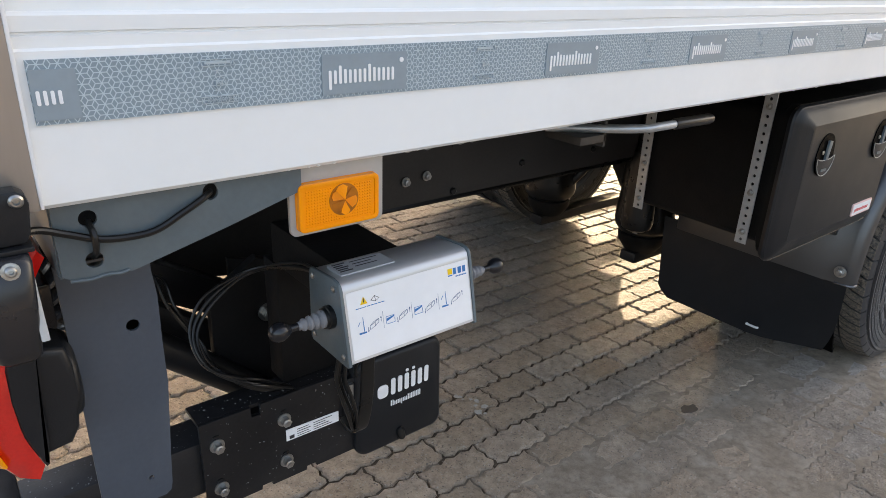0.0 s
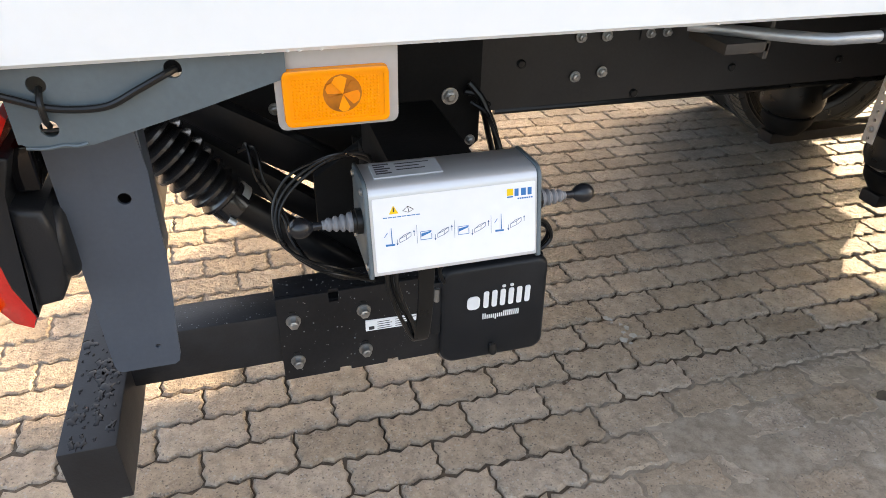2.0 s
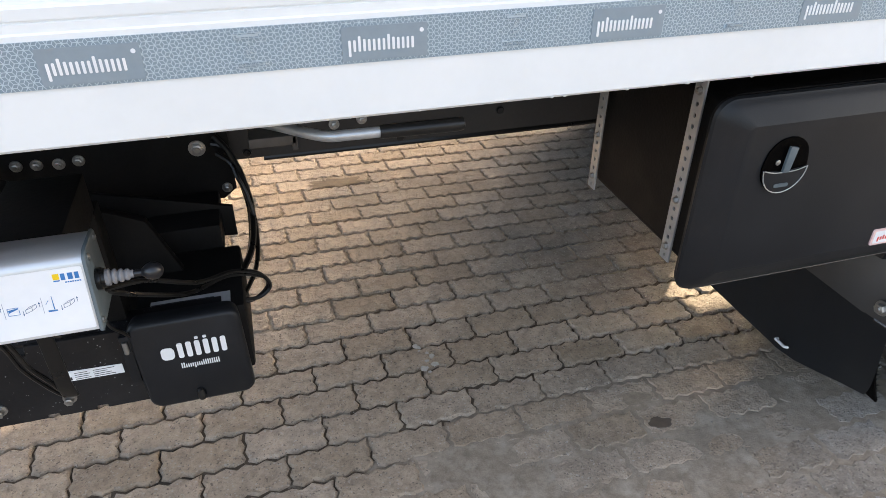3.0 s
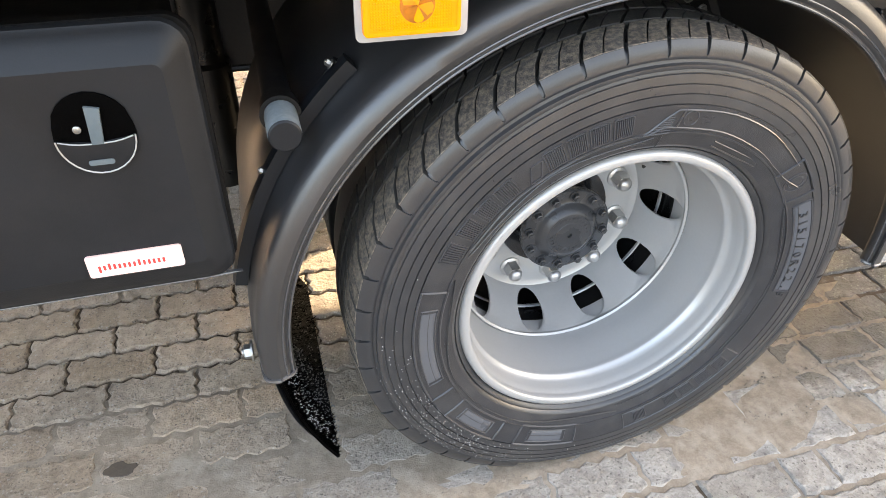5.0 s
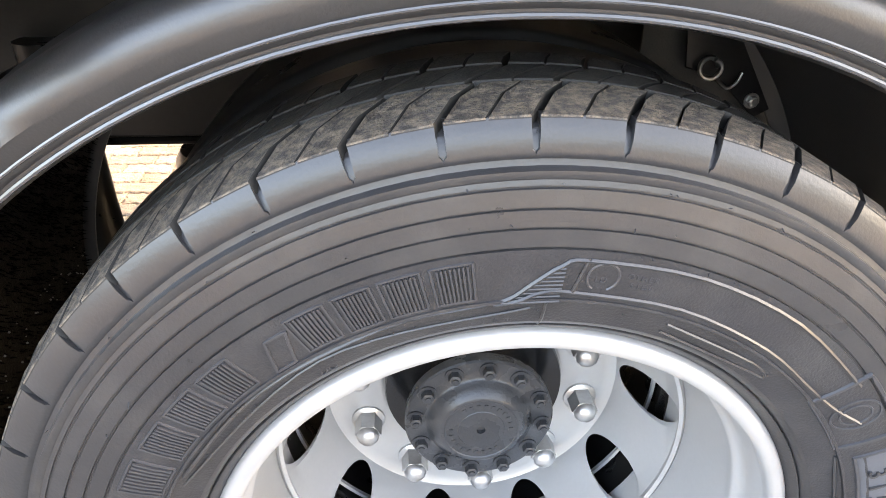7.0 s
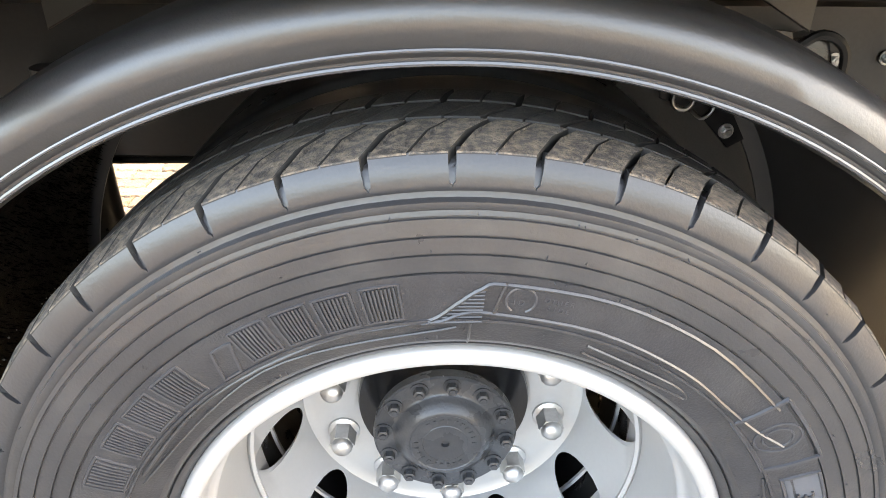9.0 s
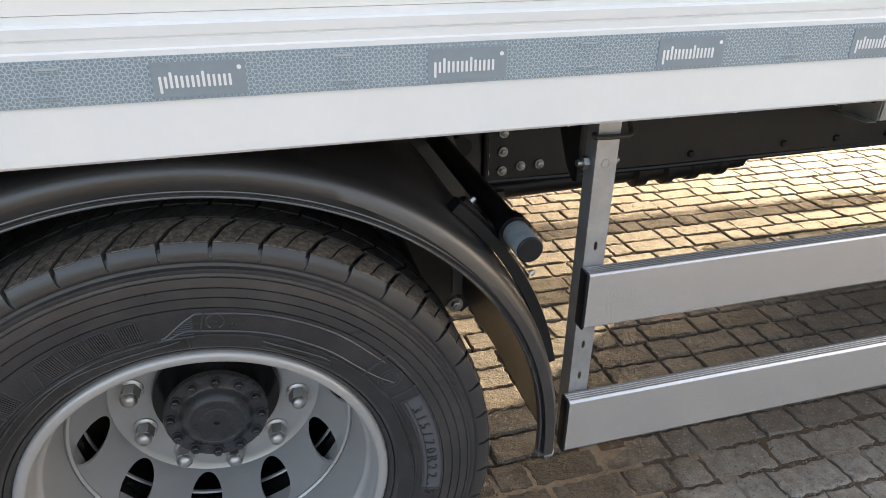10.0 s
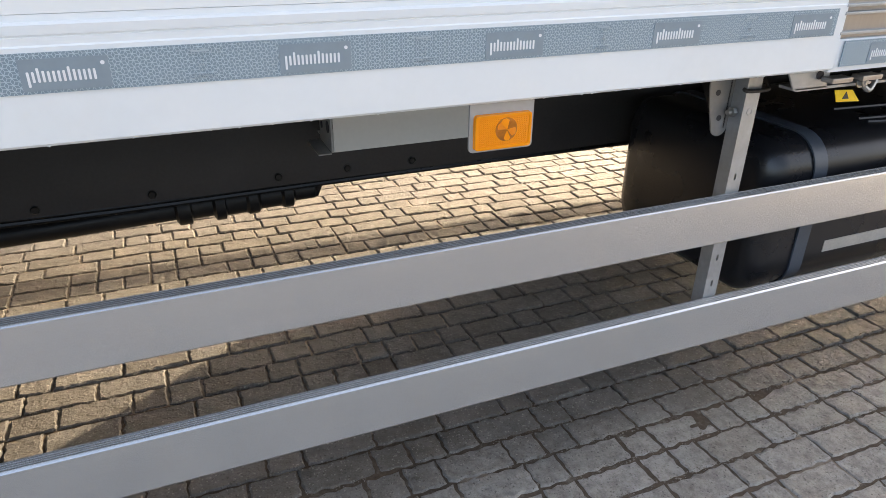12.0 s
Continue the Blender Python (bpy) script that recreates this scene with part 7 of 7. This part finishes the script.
for i in range(41):
    th = radians(-2 + 184 * i / 40)
    rings.append([(r * math.cos(th), y, ZH + r * math.sin(th)) for y, r in ((1.85, .645), (2.48, .645), (2.48, .57), (2.475, .57), (2.475, .638), (1.85, .638))])
loft(bm, rings)
part("shell", bm, M["guard"], t)

for y0, y1, far in ((.795, .876, 0), (1.674, 1.765, 1)):
    for x in (3.25, 4.4):
        t = thing("tank_bracket", "black steel bracket that carries the tank", "bracket", (x + .6 * far, (y0 + y1) / 2, .55), "tank brackets")
        bm = B()
        box(bm, x + .6 * far, x + .6 * far + .06, y0, y1, .55, .95, .004)
        part("upright", bm, M["black"], t)
# added out of view; keeps low sun off the ground under the truck
bm = B()
box(bm, 1.15, 3.1, 4.0, 4.2, -.12, 1.9)
box(bm, -3.0, 1.15, 4.0, 4.2, -.12, 1.20)
single("wall_north", bm, M["joint"], "plain low wall added unseen behind the truck to block sun", "wall", (.8, 4.1, 0), kind="structure")
# unseen wall, added to hold back the bright sky near the horizon
bm = B()
box(bm, -30, 40, 10.0, 10.3, -.6, 3.6)
single("wall_yard", bm, M["joint"], "plain wall added unseen to block low sky glow", "wall", (0, 10, 0), kind="structure")


# ---------------------------------------------------------------- paving, last
PL, PW = 0.2175, 0.110


def wave(x):
    return 0.0060 * math.cos(2 * math.pi * x / (PL / 4))


def paver_outline(length, swing=1.0, gap=.0034, head=.0022):
    k = max(4, round(8 * length / PL))
    long = [-length / 2 + head + (length - 2 * head) * i / k for i in range(k + 1)]
    end = ((-PW * .30, .0046), (-PW * .10, -.0040), (PW * .10, .0040), (PW * .30, -.0046))
    pts = [(x, -PW / 2 + gap + swing * wave(x)) for x in long]
    pts += [(length / 2 - head + swing * d, y) for y, d in end]
    pts += [(x, PW / 2 - gap + swing * wave(x)) for x in reversed(long)]
    pts += [(-length / 2 + head + swing * d, y) for y, d in reversed(end)]
    return pts


def paver_points(jit, length=PL, swing=1.0):
    """One stone: a worn, chamfered top edge over slightly flaring sides."""
    out = paver_outline(length, swing)
    rim = [(x * (1 - .0044 / length) + jit.uniform(-.0026, .0026), y * .958 + jit.uniform(-.0030, .0030), jit.uniform(-.0062, -.0036)) for x, y in out]
    top = [(x * (1 - .0100 / length), y * (1 - .0110 / PW), jit.uniform(-.0012, .0004)) for x, y, z in rim]
    return top + rim + [(x, y, -.0150) for x, y in out], len(out)


def paver_faces(k, b=0):
    """The top and two rings of sides below it, of k corners each."""
    rings = [(b + r * k + i, b + (r + 1) * k + i, b + (r + 1) * k + (i + 1) % k, b + r * k + (i + 1) % k) for r in (0, 1) for i in range(k)]
    return [tuple(range(b, b + k))] + rings


def paver_mesh(seed, length, swing):
    jit = random.Random(seed)
    pts, k = paver_points(jit, length, swing)
    me = bpy.data.meshes.new("paving_stone")
    me.from_pydata(pts, [], paver_faces(k))
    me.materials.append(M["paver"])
    me.update()
    return me


# sand that fills the joints, flush with the stones where the yard is dusty
NX, NY = 320, 130
verts, faces, dusty = [], [], []
for j in range(NY + 1):
    for i in range(NX + 1):
        x, y = -3.4 + 9.6 * i / NX, -.5 + 4.4 * j / NY
        fill = .24 - .06 * max(0, min(1, x - 1)) + .36 * noise.noise(Vector((x * 1.3, y * 1.3, 2.0))) + .30 * noise.noise(Vector((x * 7, y * 7, 5.0)))
        sandy = max(0, 1 - math.hypot((x + 1.0) / 1.10, (y - .13) / .46) ** 2)
        fill += .82 * min(1, sandy * 1.5)
        muddy = max(0, 1 - math.hypot((x - .42) / .78, (y - .16) / .28) ** 2)
        fill += .62 * min(1, muddy * 1.6)
        grit = max(0, min(1, (.52 - y) / .12)) * max(0, min(1, (x - .1) / .5))
        fill += .42 * grit
        dusty.append(y > .95 or (grit > .6 and x < 1.1) or max(sandy, muddy) > .10 + .25 * noise.noise(Vector((x * 5, y * 5, 7.0))))
        verts.append(tuple(LEVEL @ Vector((x, y, -.0135 + .0122 * max(0, min(.74 + .24 * max(sandy, muddy, .8 * (x < .1)), fill))))))
for j in range(NY):
    for i in range(NX):
        a = j * (NX + 1) + i
        faces.append((a, a + 1, a + NX + 2, a + NX + 1))
me = bpy.data.meshes.new("joint_sand")
me.from_pydata(verts, [], faces)
me.materials.append(M["sand"])
me.materials.append(M["dry_sand"])
for face, (a, b, c, d) in zip(me.polygons, faces):
    face.material_index = int(dusty[a])
me.update()
tagged(new("joint_sand", me), "brown sand swept into the paving joints", "sand", kind="stuff")

HALF, LONG_HALF = PL / 2, PL * .64
STONES = {(w, g): [paver_mesh(q + 100 * i, w, g) for q in range(12)] for g in (1.0, .45) for i, w in enumerate((PL, HALF, LONG_HALF))}
LAY = LEVEL @ pose(0, .014, 0, 0, 0, .34)
pavement = thing("pavement", "worn grey interlocking concrete paving stones", "pavement", (0, 0, 0), kind="structure")
rnd = random.Random(21)


def course(row):
    """Stones of one course as (middle, length): running bond at the rear, mixed with half stones towards the front."""
    start = -2.599 - 21 * PL + (PL / 2 if row % 2 else PL) - PL / 2
    x, mixed, last = start, .22 + rnd.uniform(-.15, .15), PL
    while x < 7.4:
        if x < mixed or x > 5.6:
            w = PL
        elif last < PL:
            w = PL if rnd.random() < .72 else HALF
        else:
            w = rnd.choice((PL, HALF, HALF, LONG_HALF))
        yield x + w / 2, w
        x, last = x + w, w


verts, faces = [], []
for row in range(-56, 62):
    y = .765 + (row - 7) * PW
    for x, w in course(row):
        k, swing = (1.0, 1.0) if x < .2 else (1.7, .45)
        z, rx, ry, rz = rnd.uniform(-.0035, .0012), rnd.uniform(-1.3, 1.3) * k, rnd.uniform(-.8, .8) * k, rnd.uniform(-.9, .9) * k
        m = LAY @ pose(x, y, z, rx, ry, rz)
        if .2 < y < .86 and -3.3 < x < 4.0:
            ob = new("paving_stone", STONES[w, swing][rnd.randrange(12)])
            ob.parent = pavement
            ob.matrix_basis = m
        else:
            if -5 <= row < 29 and -6.5 < x < 7:
                pts, k = paver_points(rnd, w, swing)
            else:
                q, k = [(sx * (w / 2 - .003), sy * (PW / 2 - .003)) for sx, sy in ((-1, -1), (1, -1), (1, 1), (-1, 1))], 4
                pts = [(a * .955, b * .91, 0.0) for a, b in q] + [(a * .98, b * .96, -.004) for a, b in q] + [(a, b, -.0125) for a, b in q]
            faces += paver_faces(k, len(verts))
            verts += [tuple(m @ Vector(p)) for p in pts]
me = bpy.data.meshes.new("paving_stones_rest")
me.from_pydata(verts, [], faces)
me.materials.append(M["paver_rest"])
me.update()
rest = new("paving_stones_rest", me)
rest.parent = pavement
tagged(rest, "more worn grey paving stones of the yard", kind="stuff")

# loose grit along the joints of the open yard
verts, faces = [], []
for i in range(9000):
    x = rnd.uniform(.15, 4.4) if i % 4 else rnd.uniform(-2.9, .4)
    row = rnd.randrange(-3, 4)
    y = .71 + (row - 3.5) * PW + PW / 2 + wave(x) + rnd.gauss(0, .007)
    if noise.noise(Vector((x * 2.2, y * 2.2, 9.0))) < -.12 + .3 * (i % 4 == 0):
        continue
    r = rnd.choice((.0011, .0014, .0018, .0022, .003, .0042))
    c = LAY @ Vector((x, y, -.0005 + r * .3))
    b = len(verts)
    for d in ((1, 0, 0), (-.5, .87, 0), (-.5, -.87, 0), (0, 0, .9), (0, 0, -.6)):
        verts.append(tuple(c + Vector(d) * r * rnd.uniform(.6, 1.25)))
    faces += [(b, b + 1, b + 3), (b + 1, b + 2, b + 3), (b + 2, b, b + 3), (b + 1, b, b + 4), (b + 2, b + 1, b + 4), (b, b + 2, b + 4)]
me = bpy.data.meshes.new("joint_grit")
me.from_pydata(verts, [], faces)
me.materials.append(M["grit"])
me.update()
tagged(new("joint_grit", me), "loose sandy grit along the paving joints", "grit", kind="stuff")
